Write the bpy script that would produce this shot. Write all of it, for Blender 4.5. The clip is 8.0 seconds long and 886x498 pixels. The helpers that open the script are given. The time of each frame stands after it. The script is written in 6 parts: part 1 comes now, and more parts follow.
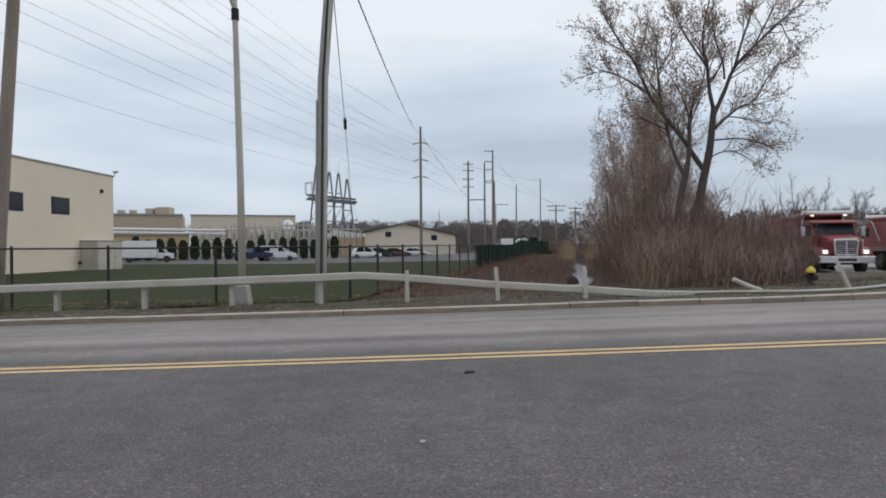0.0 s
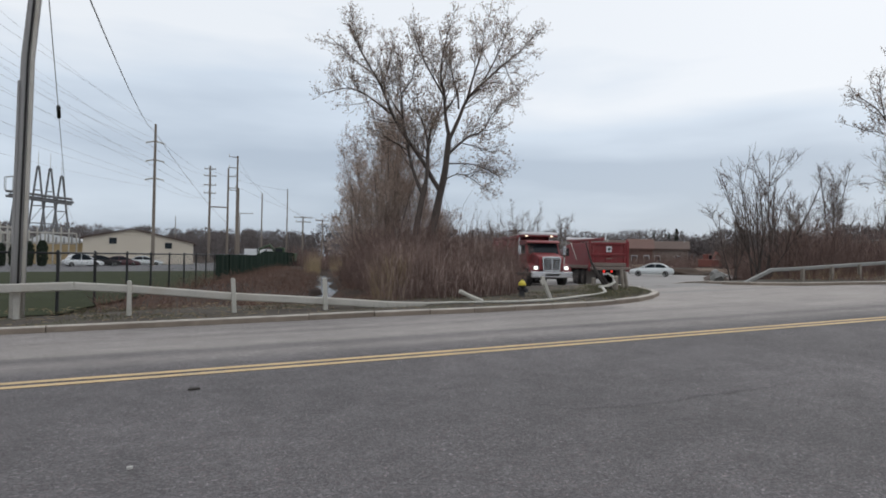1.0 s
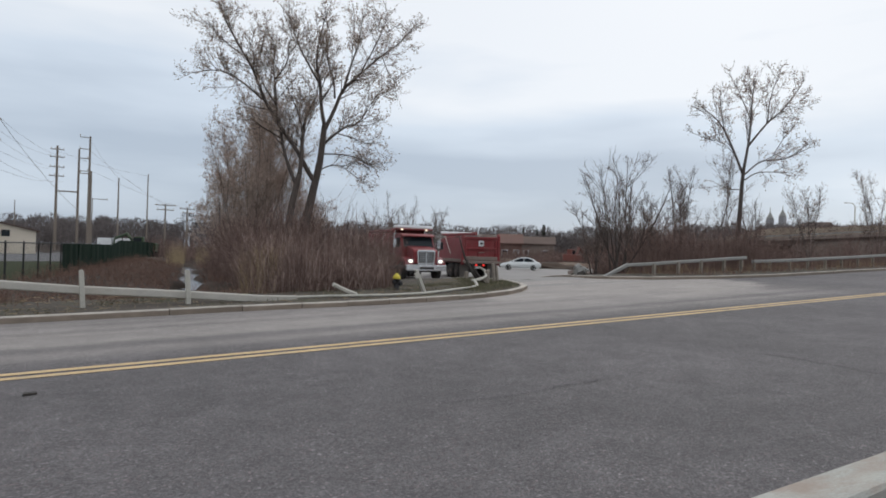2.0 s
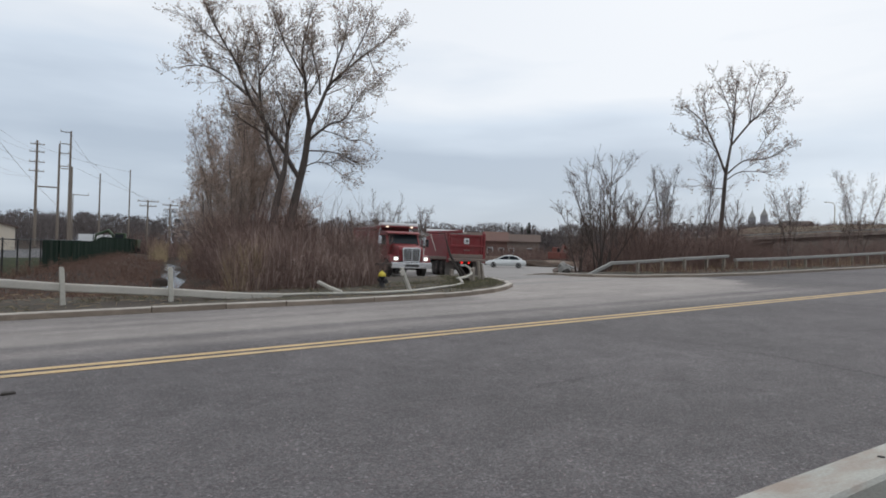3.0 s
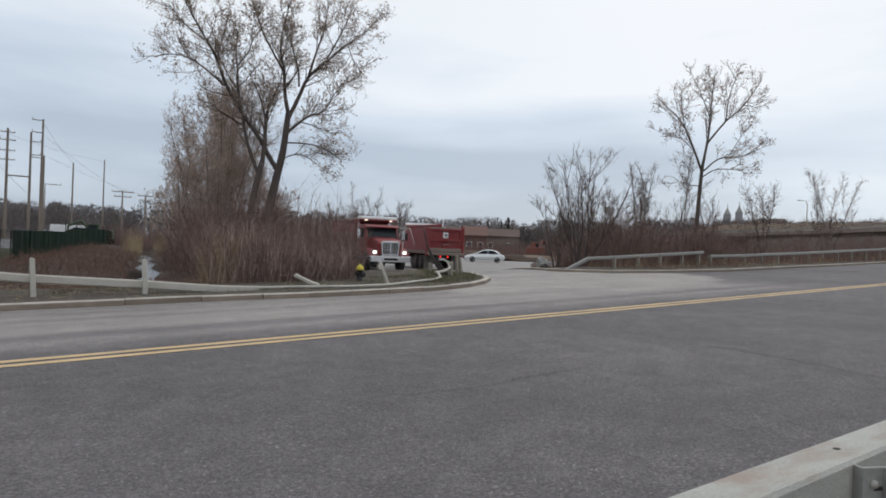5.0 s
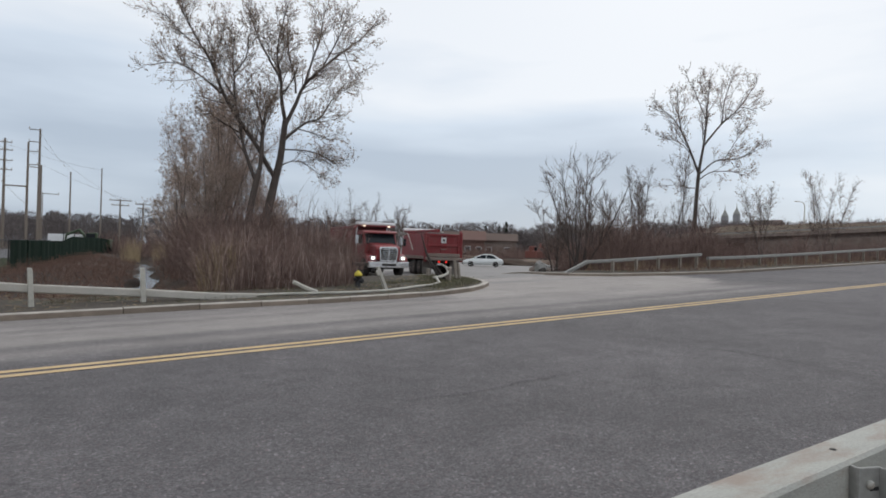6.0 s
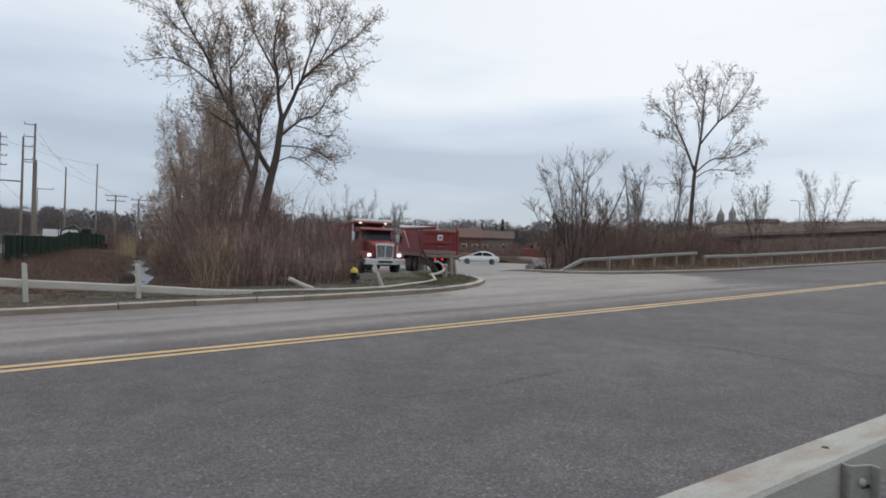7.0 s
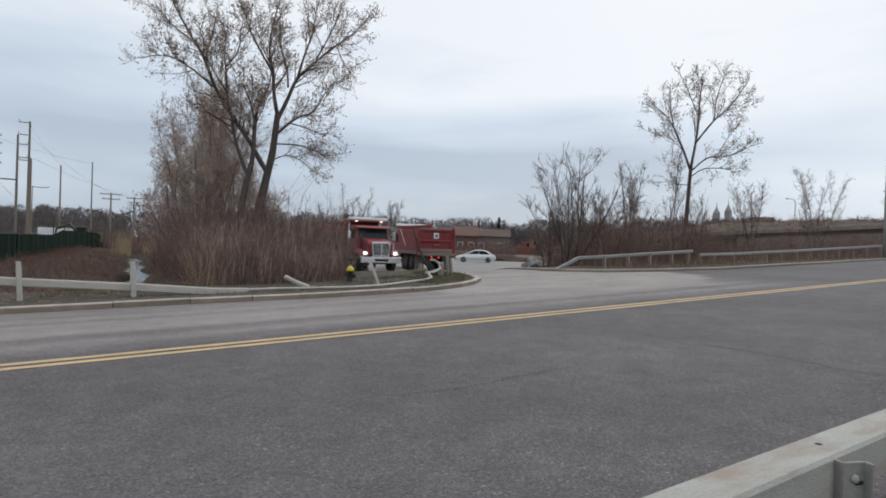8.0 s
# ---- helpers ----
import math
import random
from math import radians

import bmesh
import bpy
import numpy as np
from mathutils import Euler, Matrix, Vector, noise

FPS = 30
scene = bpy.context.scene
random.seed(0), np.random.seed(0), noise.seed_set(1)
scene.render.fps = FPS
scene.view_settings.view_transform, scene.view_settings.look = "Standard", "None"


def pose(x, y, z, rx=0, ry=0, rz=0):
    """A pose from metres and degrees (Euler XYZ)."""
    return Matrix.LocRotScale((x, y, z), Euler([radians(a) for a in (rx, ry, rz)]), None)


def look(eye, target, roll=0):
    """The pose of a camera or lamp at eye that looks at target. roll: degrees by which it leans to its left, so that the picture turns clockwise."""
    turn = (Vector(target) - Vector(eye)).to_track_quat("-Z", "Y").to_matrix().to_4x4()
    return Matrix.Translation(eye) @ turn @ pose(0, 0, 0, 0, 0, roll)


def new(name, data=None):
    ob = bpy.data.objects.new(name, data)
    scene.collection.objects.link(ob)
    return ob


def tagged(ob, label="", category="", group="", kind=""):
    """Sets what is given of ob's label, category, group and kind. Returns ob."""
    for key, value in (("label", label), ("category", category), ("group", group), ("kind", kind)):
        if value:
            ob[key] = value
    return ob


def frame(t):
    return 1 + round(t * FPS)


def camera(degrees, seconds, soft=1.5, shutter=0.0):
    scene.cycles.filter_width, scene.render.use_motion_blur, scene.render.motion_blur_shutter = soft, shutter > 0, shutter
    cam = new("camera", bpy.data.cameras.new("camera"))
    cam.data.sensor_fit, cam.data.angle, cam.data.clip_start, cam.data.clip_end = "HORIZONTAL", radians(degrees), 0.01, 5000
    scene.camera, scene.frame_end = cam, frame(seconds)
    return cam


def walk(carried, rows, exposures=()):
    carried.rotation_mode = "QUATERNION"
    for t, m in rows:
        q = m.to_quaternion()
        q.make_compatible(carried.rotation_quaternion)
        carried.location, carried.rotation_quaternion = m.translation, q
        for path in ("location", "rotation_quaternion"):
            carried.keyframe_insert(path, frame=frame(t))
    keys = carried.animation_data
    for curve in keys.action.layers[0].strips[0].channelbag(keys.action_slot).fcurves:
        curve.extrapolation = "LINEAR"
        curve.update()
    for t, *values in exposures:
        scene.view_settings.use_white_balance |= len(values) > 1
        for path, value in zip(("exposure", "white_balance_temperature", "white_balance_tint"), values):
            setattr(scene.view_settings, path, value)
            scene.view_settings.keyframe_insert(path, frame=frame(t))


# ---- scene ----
cam = camera(69.38, 8.0, soft=1.8)
PATH = [
    (0.0, pose(-0.179, 0.030, 1.287, 89.57, 0.34, -0.72)),
    (0.5, pose(-0.123, 0.021, 1.276, 91.14, -0.37, -12.87)),
    (1.0, pose(-0.075, -0.025, 1.277, 90.78, -0.99, -23.10)),
    (1.5, pose(-0.032, 0.017, 1.281, 90.68, -1.45, -31.84)),
    (3.0, pose(-0.026, 0.047, 1.295, 90.20, -1.80, -35.54)),
    (3.5, pose(-0.015, 0.038, 1.297, 89.84, -2.31, -36.60)),
    (4.0, pose(-0.018, 0.027, 1.299, 89.45, -2.96, -36.72)),
    (4.5, pose(-0.017, 0.022, 1.298, 89.51, -2.74, -37.12)),
    (6.0, pose(-0.013, 0.002, 1.302, 90.18, -1.66, -37.53)),
    (6.5, pose(-0.013, -0.001, 1.302, 90.12, -1.72, -37.75)),
    (7.0, pose(-0.010, -0.001, 1.302, 89.94, -1.92, -37.86)),
    (7.5, pose(0.000, 0.000, 1.300, 89.86, -1.91, -38.06)),
    (8.0, pose(0.002, -0.001, 1.298, 89.80, -1.90, -38.18)),
]
walk(cam, PATH)

# ------------------------------------------------------------------ light
SUN_EL, SUN_AZ = 36.0, 60.0
world = bpy.data.worlds.new("overcast")
scene.world = world
world.use_nodes = True
wn, wl = world.node_tree.nodes, world.node_tree.links
wn.clear()
w_out, w_bg = wn.new("ShaderNodeOutputWorld"), wn.new("ShaderNodeBackground")
sky = wn.new("ShaderNodeTexSky")
sky.sky_type, sky.sun_disc = "NISHITA", False
sky.sun_elevation, sky.sun_rotation = radians(SUN_EL), radians(SUN_AZ)
w_tc, w_map = wn.new("ShaderNodeTexCoord"), wn.new("ShaderNodeMapping")
w_map.inputs["Scale"].default_value = (0.9, 0.9, 4.6)
w_map.inputs["Location"].default_value = (5.3, 2.2, 0.4)
w_n1, w_n2 = wn.new("ShaderNodeTexNoise"), wn.new("ShaderNodeTexNoise")
w_n1.inputs["Scale"].default_value, w_n1.inputs["Detail"].default_value, w_n1.inputs["Roughness"].default_value = 1.15, 3.5, 0.45
w_n2.inputs["Scale"].default_value, w_n2.inputs["Detail"].default_value = 3.2, 4
w_mix = wn.new("ShaderNodeMath")
w_mix.operation = "MULTIPLY_ADD"
w_mix.inputs[1].default_value = 0.6
w_ramp = wn.new("ShaderNodeValToRGB")
cr = w_ramp.color_ramp
cr.elements[0].position, cr.elements[0].color = 0.34, (0.48, 0.558, 0.665, 1)
cr.elements[1].position, cr.elements[1].color = 0.94, (0.89, 0.93, 0.98, 1)
e = cr.elements.new(0.66)
e.color = (0.68, 0.765, 0.87, 1)
w_skymul = wn.new("ShaderNodeVectorMath")
w_skymul.operation = "SCALE"
w_skymul.inputs["Scale"].default_value = 0.09
w_blend = wn.new("ShaderNodeMix")
w_blend.data_type = "RGBA"
w_blend.inputs["Factor"].default_value = 0.9
wl.new(w_tc.outputs["Generated"], w_map.inputs["Vector"])
wl.new(w_map.outputs["Vector"], w_n1.inputs["Vector"])
wl.new(w_map.outputs["Vector"], w_n2.inputs["Vector"])
wl.new(w_n2.outputs["Fac"], w_mix.inputs[0])
w_amp = wn.new("ShaderNodeMath")
w_amp.operation = "MULTIPLY_ADD"
w_amp.inputs[1].default_value, w_amp.inputs[2].default_value = 1.3, -0.50
wl.new(w_n1.outputs["Fac"], w_amp.inputs[0])
wl.new(w_amp.outputs[0], w_mix.inputs[2])
w_sep, w_up = wn.new("ShaderNodeSeparateXYZ"), wn.new("ShaderNodeMath")
w_up.operation = "MULTIPLY_ADD"
w_up.inputs[1].default_value = 1.95
wl.new(w_tc.outputs["Generated"], w_sep.inputs[0])
wl.new(w_sep.outputs["Z"], w_up.inputs[0])
wl.new(w_mix.outputs[0], w_up.inputs[2])
# a low slate-blue cloud bank to the north, thinning upwards and to both sides
w_flat, w_bank, w_bankfall, w_less = wn.new("ShaderNodeVectorMath"), wn.new("ShaderNodeVectorMath"), wn.new("ShaderNodeMapRange"), wn.new("ShaderNodeMath")
w_flat.operation, w_bank.operation, w_less.operation = "MULTIPLY", "DISTANCE", "SUBTRACT"
w_flat.inputs[1].default_value = (1.0, 1.0, 2.6)
w_bank.inputs[1].default_value = (math.sin(radians(27)), math.cos(radians(27)), 0.16)
w_bankfall.interpolation_type = "SMOOTHSTEP"
w_bankfall.inputs["From Min"].default_value, w_bankfall.inputs["From Max"].default_value = 0.1, 0.95
w_bankfall.inputs["To Min"].default_value, w_bankfall.inputs["To Max"].default_value = 0.31, 0.0
wl.new(w_tc.outputs["Generated"], w_flat.inputs[0])
wl.new(w_flat.outputs["Vector"], w_bank.inputs[0])
wl.new(w_bank.outputs["Value"], w_bankfall.inputs["Value"])
wl.new(w_up.outputs[0], w_less.inputs[0])
wl.new(w_bankfall.outputs["Result"], w_less.inputs[1])
wl.new(w_less.outputs[0], w_ramp.inputs["Fac"])
wl.new(sky.outputs["Color"], w_skymul.inputs[0])
wl.new(w_skymul.outputs["Vector"], w_blend.inputs["A"])
wl.new(w_ramp.outputs["Color"], w_blend.inputs["B"])
wl.new(w_blend.outputs["Result"], w_bg.inputs["Color"])
w_bg.inputs["Strength"].default_value = 1.0
wl.new(w_bg.outputs["Background"], w_out.inputs["Surface"])

sun_data = bpy.data.lights.new("sun", "SUN")
sun_data.energy, sun_data.angle, sun_data.color = 0.6, radians(14), (1.0, 0.96, 0.9)
sun = new("sun", sun_data)
sun.matrix_world = look((200 * math.sin(radians(SUN_AZ)), 200 * math.cos(radians(SUN_AZ)), 160), (0, 0, 0))
scene.view_settings.exposure = 0.0


# ------------------------------------------------------------------ materials
def material(name, colour, rough=0.8, metal=0.0, var=0.25, scale=6.0, fine=60.0, bump=0.1, stain=None, stain_amount=0.35,
             stain_scale=1.2, emit=0.0, spec=0.5, by_object=0.0, by_island=0.0, stretch=(1, 1, 1)):
    """Paint, metal, wood or stone: one colour, grain and blotches at two scales, optional stains, fine relief."""
    m = bpy.data.materials.new(name)
    m.use_nodes = True
    n, l = m.node_tree.nodes, m.node_tree.links
    b = n["Principled BSDF"]
    tc, mp = n.new("ShaderNodeTexCoord"), n.new("ShaderNodeMapping")
    mp.inputs["Scale"].default_value = stretch
    l.new(tc.outputs["Object"], mp.inputs["Vector"])
    big, small = n.new("ShaderNodeTexNoise"), n.new("ShaderNodeTexNoise")
    big.inputs["Scale"].default_value, big.inputs["Detail"].default_value = scale, 5
    small.inputs["Scale"].default_value, small.inputs["Detail"].default_value = fine, 3
    for t in (big, small):
        l.new(mp.outputs["Vector"], t.inputs["Vector"])
    add = n.new("ShaderNodeMath")
    add.operation = "ADD"
    l.new(big.outputs["Fac"], add.inputs[0])
    l.new(small.outputs["Fac"], add.inputs[1])
    rng = n.new("ShaderNodeMapRange")
    rng.inputs["From Min"].default_value, rng.inputs["From Max"].default_value = 0.6, 1.4
    rng.inputs["To Min"].default_value, rng.inputs["To Max"].default_value = 1 - var, 1 + var
    l.new(add.outputs[0], rng.inputs["Value"])
    value = rng.outputs["Result"]
    if by_object or by_island:
        if by_object:
            src = n.new("ShaderNodeObjectInfo").outputs["Random"]
        else:
            src = n.new("ShaderNodeNewGeometry").outputs["Random Per Island"]
        k = by_object or by_island
        r2 = n.new("ShaderNodeMapRange")
        r2.inputs["To Min"].default_value, r2.inputs["To Max"].default_value = 1 - k, 1 + k
        l.new(src, r2.inputs["Value"])
        mul = n.new("ShaderNodeMath")
        mul.operation = "MULTIPLY"
        l.new(value, mul.inputs[0])
        l.new(r2.outputs["Result"], mul.inputs[1])
        value = mul.outputs[0]
    tint = n.new("ShaderNodeVectorMath")
    tint.operation = "SCALE"
    tint.inputs[0].default_value = colour
    l.new(value, tint.inputs["Scale"])
    out = tint.outputs["Vector"]
    if stain:
        st = n.new("ShaderNodeTexNoise")
        st.inputs["Scale"].default_value, st.inputs["Detail"].default_value, st.inputs["Roughness"].default_value = stain_scale, 7, 0.65
        l.new(mp.outputs["Vector"], st.inputs["Vector"])
        sr = n.new("ShaderNodeMapRange")
        sr.inputs["From Min"].default_value, sr.inputs["From Max"].default_value = 0.48, 0.68
        sr.inputs["To Max"].default_value = stain_amount
        l.new(st.outputs["Fac"], sr.inputs["Value"])
        mx = n.new("ShaderNodeMix")
        mx.data_type = "RGBA"
        l.new(sr.outputs["Result"], mx.inputs["Factor"])
        l.new(out, mx.inputs["A"])
        mx.inputs["B"].default_value = (*stain, 1)
        out = mx.outputs["Result"]
    l.new(out, b.inputs["Base Color"])
    b.inputs["Roughness"].default_value, b.inputs["Metallic"].default_value = rough, metal
    b.inputs["Specular IOR Level"].default_value = spec
    if bump:
        bp = n.new("ShaderNodeBump")
        bp.inputs["Strength"].default_value, bp.inputs["Distance"].default_value = bump, 0.02
        l.new(add.outputs[0], bp.inputs["Height"])
        l.new(bp.outputs["Normal"], b.inputs["Normal"])
    if emit:
        b.inputs["Emission Color"].default_value, b.inputs["Emission Strength"].default_value = (*colour, 1), emit
    return m


def road_material():
    """Worn asphalt: dark by the near lane, powdered pale by stone dust over the far lane and the mouth of the side road."""
    m = bpy.data.materials.new("asphalt")
    m.use_nodes = True
    n, l = m.node_tree.nodes, m.node_tree.links
    b = n["Principled BSDF"]
    geo, sep = n.new("ShaderNodeNewGeometry"), n.new("ShaderNodeSeparateXYZ")
    l.new(geo.outputs["Position"], sep.inputs[0])

    def noise_of(scale, detail, stretch=(1, 1, 1), rough=0.55):
        mp, t = n.new("ShaderNodeMapping"), n.new("ShaderNodeTexNoise")
        mp.inputs["Scale"].default_value = stretch
        l.new(geo.outputs["Position"], mp.inputs["Vector"])
        l.new(mp.outputs["Vector"], t.inputs["Vector"])
        t.inputs["Scale"].default_value, t.inputs["Detail"].default_value, t.inputs["Roughness"].default_value = scale, detail, rough
        return t.outputs["Fac"]

    def ranged(v, a, c, lo=0.0, hi=1.0):
        r = n.new("ShaderNodeMapRange")
        r.interpolation_type = "SMOOTHSTEP"
        for k, x in (("From Min", a), ("From Max", c), ("To Min", lo), ("To Max", hi)):
            r.inputs[k].default_value = x
        l.new(v, r.inputs["Value"])
        return r.outputs["Result"]

    def op(kind, a, c):
        o = n.new("ShaderNodeMath")
        o.operation = kind
        for i, v in enumerate((a, c)):
            if isinstance(v, (int, float)):
                o.inputs[i].default_value = v
            else:
                l.new(v, o.inputs[i])
        return o.outputs[0]

    streak = noise_of(1.0, 4, (0.05, 1.3, 1))
    patch = noise_of(0.35, 5)
    grit = noise_of(70, 4)
    chip = noise_of(170, 2, rough=0.7)
    lane = ranged(sep.outputs["Y"], 7.55, 8.9)
    lane = op("MULTIPLY", lane, ranged(streak, 0.30, 0.62, 0.5, 1.0))
    # two tyre-swept tracks and a cleaner gutter in the dusty lane
    wander = op("ADD", sep.outputs["Y"], op("MULTIPLY", noise_of(0.25, 3, (0.5, 1, 1)), 0.5))
    for centre, half, left in ((9.1, 0.42, 0.35), (10.75, 0.35, 0.7), (12.2, 0.9, 0.55)):
        off = n.new("ShaderNodeMath")
        off.operation = "ABSOLUTE"
        l.new(op("SUBTRACT", wander, centre), off.inputs[0])
        lane = op("MULTIPLY", lane, ranged(off.outputs[0], 0.0, half, left, 1.0))
    # the fan of dust that tyres carry out of the side road
    dx, dy = op("SUBTRACT", sep.outputs["X"], 14.5), op("SUBTRACT", sep.outputs["Y"], 14.5)
    dist = n.new("ShaderNodeMath")
    dist.operation = "SQRT"
    l.new(op("ADD", op("MULTIPLY", op("MULTIPLY", dx, dx), 0.55), op("MULTIPLY", dy, dy)), dist.inputs[0])
    fan = ranged(op("ADD", dist.outputs[0], op("MULTIPLY", streak, 2.0)), 5.75, 6.6, 1.0, 0.0)
    blot_fan = noise_of(0.8, 5, (0.5, 1.4, 1))
    bare = ranged(sep.outputs["X"], 15.5, 22.0, 1.0, 0.0)
    dust = op("MAXIMUM", op("MULTIPLY", op("MULTIPLY", lane, 0.72), bare), op("MULTIPLY", fan, ranged(blot_fan, 0.3, 0.7, 0.66, 0.95)))
    mx = n.new("ShaderNodeMix")
    mx.data_type = "RGBA"
    l.new(dust, mx.inputs["Factor"])
    mx.inputs["A"].default_value, mx.inputs["B"].default_value = (0.112, 0.104, 0.107, 1), (0.345, 0.315, 0.295, 1)
    shade = op("MULTIPLY", ranged(patch, 0.3, 0.7, 0.86, 1.12), op("MULTIPLY", ranged(grit, 0.3, 0.7, 0.74, 1.26), ranged(chip, 0.38, 0.70, 0.76, 1.5)))
    cells = n.new("ShaderNodeTexVoronoi")
    cells.inputs["Scale"].default_value = 62
    l.new(geo.outputs["Position"], cells.inputs["Vector"])
    pick = n.new("ShaderNodeSeparateColor")
    l.new(cells.outputs["Color"], pick.inputs[0])
    blot = noise_of(2.6, 6, rough=0.62)
    shade = op("MULTIPLY", shade, op("MULTIPLY", op("MULTIPLY", ranged(pick.outputs[0], 0.0, 1.0, 0.80, 1.16), ranged(pick.outputs[2], 0.93, 0.97, 1.0, 1.55)), ranged(blot, 0.3, 0.7, 0.88, 1.12)))
    # dust fills the texture and evens the surface out
    shade = op("ADD", 1.0, op("MULTIPLY", op("SUBTRACT", shade, 1.0), op("SUBTRACT", 1.0, op("MULTIPLY", dust, 0.6))))
    rosy = n.new("ShaderNodeMix")
    rosy.data_type = "RGBA"
    l.new(ranged(pick.outputs[1], 0.80, 1.0, 0.0, 0.22), rosy.inputs["Factor"])
    l.new(mx.outputs["Result"], rosy.inputs["A"])
    rosy.inputs["B"].default_value = (0.19, 0.125, 0.125, 1)
    sc = n.new("ShaderNodeVectorMath")
    sc.operation = "SCALE"
    l.new(rosy.outputs["Result"], sc.inputs[0])
    l.new(shade, sc.inputs["Scale"])
    l.new(sc.outputs["Vector"], b.inputs["Base Color"])
    b.inputs["Roughness"].default_value, b.inputs["Specular IOR Level"].default_value = 0.86, 0.3
    bp = n.new("ShaderNodeBump")
    bp.inputs["Strength"].default_value, bp.inputs["Distance"].default_value = 0.5, 0.004
    l.new(op("ADD", grit, chip), bp.inputs["Height"])
    l.new(bp.outputs["Normal"], b.inputs["Normal"])
    return m


def glass_material(name, tint=(0.02, 0.025, 0.03)):
    m = bpy.data.materials.new(name)
    m.use_nodes = True
    b = m.node_tree.nodes["Principled BSDF"]
    b.inputs["Base Color"].default_value = (*tint, 1)
    b.inputs["Roughness"].default_value, b.inputs["Specular IOR Level"].default_value = 0.12, 0.2
    return m


ASPHALT = road_material()
DUST = material("stone_dust", (0.27, 0.255, 0.245), 0.95, var=0.2, scale=0.5, fine=8, stain=(0.17, 0.16, 0.15), stain_amount=0.5, stain_scale=0.25)
LOT = material("lot_asphalt", (0.11, 0.108, 0.113), 0.9, var=0.15, scale=0.4, fine=6)
YELLOW = material("road_paint", (0.58, 0.415, 0.22), 0.8, var=0.2, scale=2.0, fine=40, stain=(0.3, 0.25, 0.18), stain_amount=0.5, stain_scale=3.0)
# paler, greyer colour for the upward faces of the kerb stones
KERBTOP = material("pale_kerb_top", (0.44, 0.40, 0.355), 0.9, var=0.25, scale=4, fine=50, stain=(0.26, 0.22, 0.18), stain_amount=0.4, by_object=0.08, bump=0.2)
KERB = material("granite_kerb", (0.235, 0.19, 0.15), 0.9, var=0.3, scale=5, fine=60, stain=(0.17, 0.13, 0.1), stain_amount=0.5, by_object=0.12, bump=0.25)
SOIL = material("dry_soil", (0.058, 0.044, 0.036), 0.97, spec=0.15, var=0.4, scale=0.9, fine=9, stain=(0.1, 0.07, 0.052), stain_amount=0.6, stain_scale=0.5, bump=0.5)
VERGE = material("verge_dirt", (0.085, 0.072, 0.061), 0.97, spec=0.2, var=0.35, scale=1.4, fine=30, stain=(0.08, 0.085, 0.05), stain_amount=0.7, stain_scale=0.8, bump=0.5)
LAWN = material("lawn_turf", (0.043, 0.05, 0.026), 0.98, spec=0.08, var=0.3, scale=0.35, fine=9, stain=(0.048, 0.05, 0.024), stain_amount=0.5, stain_scale=0.2, bump=0.4)
BLADE = material("grass_blade", (0.125, 0.118, 0.075), 0.95, spec=0.1, var=0.2, by_island=0.4, bump=0)
STRAW = material("dry_grass", (0.34, 0.26, 0.16), 0.95, var=0.2, by_island=0.3, bump=0)
STEM = material("brush_stem", (0.178, 0.122, 0.106), 0.97, spec=0.2, var=0.2, by_island=0.62, bump=0)
TWIG = material("twig_bark", (0.24, 0.185, 0.155), 0.95, var=0.2, by_island=0.3, bump=0)
CLUMPTWIG = material("pale_thicket_twig", (0.46, 0.36, 0.31), 0.95, var=0.2, by_island=0.35, bump=0)
SAPTWIG = material("dark_sapling_twig", (0.15, 0.115, 0.1), 0.95, var=0.2, by_island=0.3, bump=0)
GREYBARK = material("grey_bark", (0.2, 0.16, 0.138), 0.95, var=0.3, scale=6, fine=40, bump=0.4, stretch=(1, 1, 0.25))
BARK = material("tree_bark", (0.085, 0.068, 0.06), 0.95, var=0.35, scale=6, fine=40, bump=0.6, stretch=(1, 1, 0.25))
BUD = material("spring_buds", (0.36, 0.28, 0.225), 0.9, var=0.25, by_island=0.35, bump=0)
DRYSLOPE = material("dry_slope", (0.155, 0.125, 0.095), 0.97, spec=0.1, var=0.3, scale=0.25, fine=4, stain=(0.11, 0.105, 0.07), stain_amount=0.6, stain_scale=0.12, bump=0.4)
EARTH = material("brown_earth", (0.17, 0.125, 0.095), 0.97, var=0.35, scale=0.6, fine=5, bump=0.5)
RUST = material("dead_bramble", (0.18, 0.113, 0.09), 0.97, spec=0.2, var=0.2, by_island=0.4, bump=0)
FARWOOD = material("far_wood", (0.14, 0.12, 0.117), 0.98, var=0.2, by_island=0.35, bump=0)
CONIFER = material("conifer", (0.03, 0.042, 0.026), 0.95, var=0.3, by_island=0.4, bump=0)
WATER = material("ditch_water", (0.09, 0.095, 0.1), 0.12, spec=0.4, var=0.1, scale=2, fine=12, bump=0.05)
GALV = material("galvanised_steel", (0.47, 0.445, 0.40), 0.65, 0.05, var=0.16, scale=3, fine=40, stain=(0.30, 0.24, 0.18), stain_amount=0.45, stain_scale=1.5)
NEARGALV = material("weathered_galvanised_rail", (0.365, 0.362, 0.33), 0.7, 0.05, var=0.2, scale=7, fine=90, stain=(0.27, 0.2, 0.155), stain_amount=0.75, stain_scale=4.5, bump=0.2, stretch=(0.6, 1.6, 1.6))
POSTGALV = material("dull_zinc_post", (0.27, 0.265, 0.25), 0.6, 0.15, var=0.2, scale=6, fine=50)
BLACK = material("black_vinyl", (0.012, 0.012, 0.014), 0.6, var=0.1)
GREENCLOTH = material("green_windscreen", (0.008, 0.02, 0.013), 0.95, spec=0.1, var=0.25, scale=1.5, fine=25)
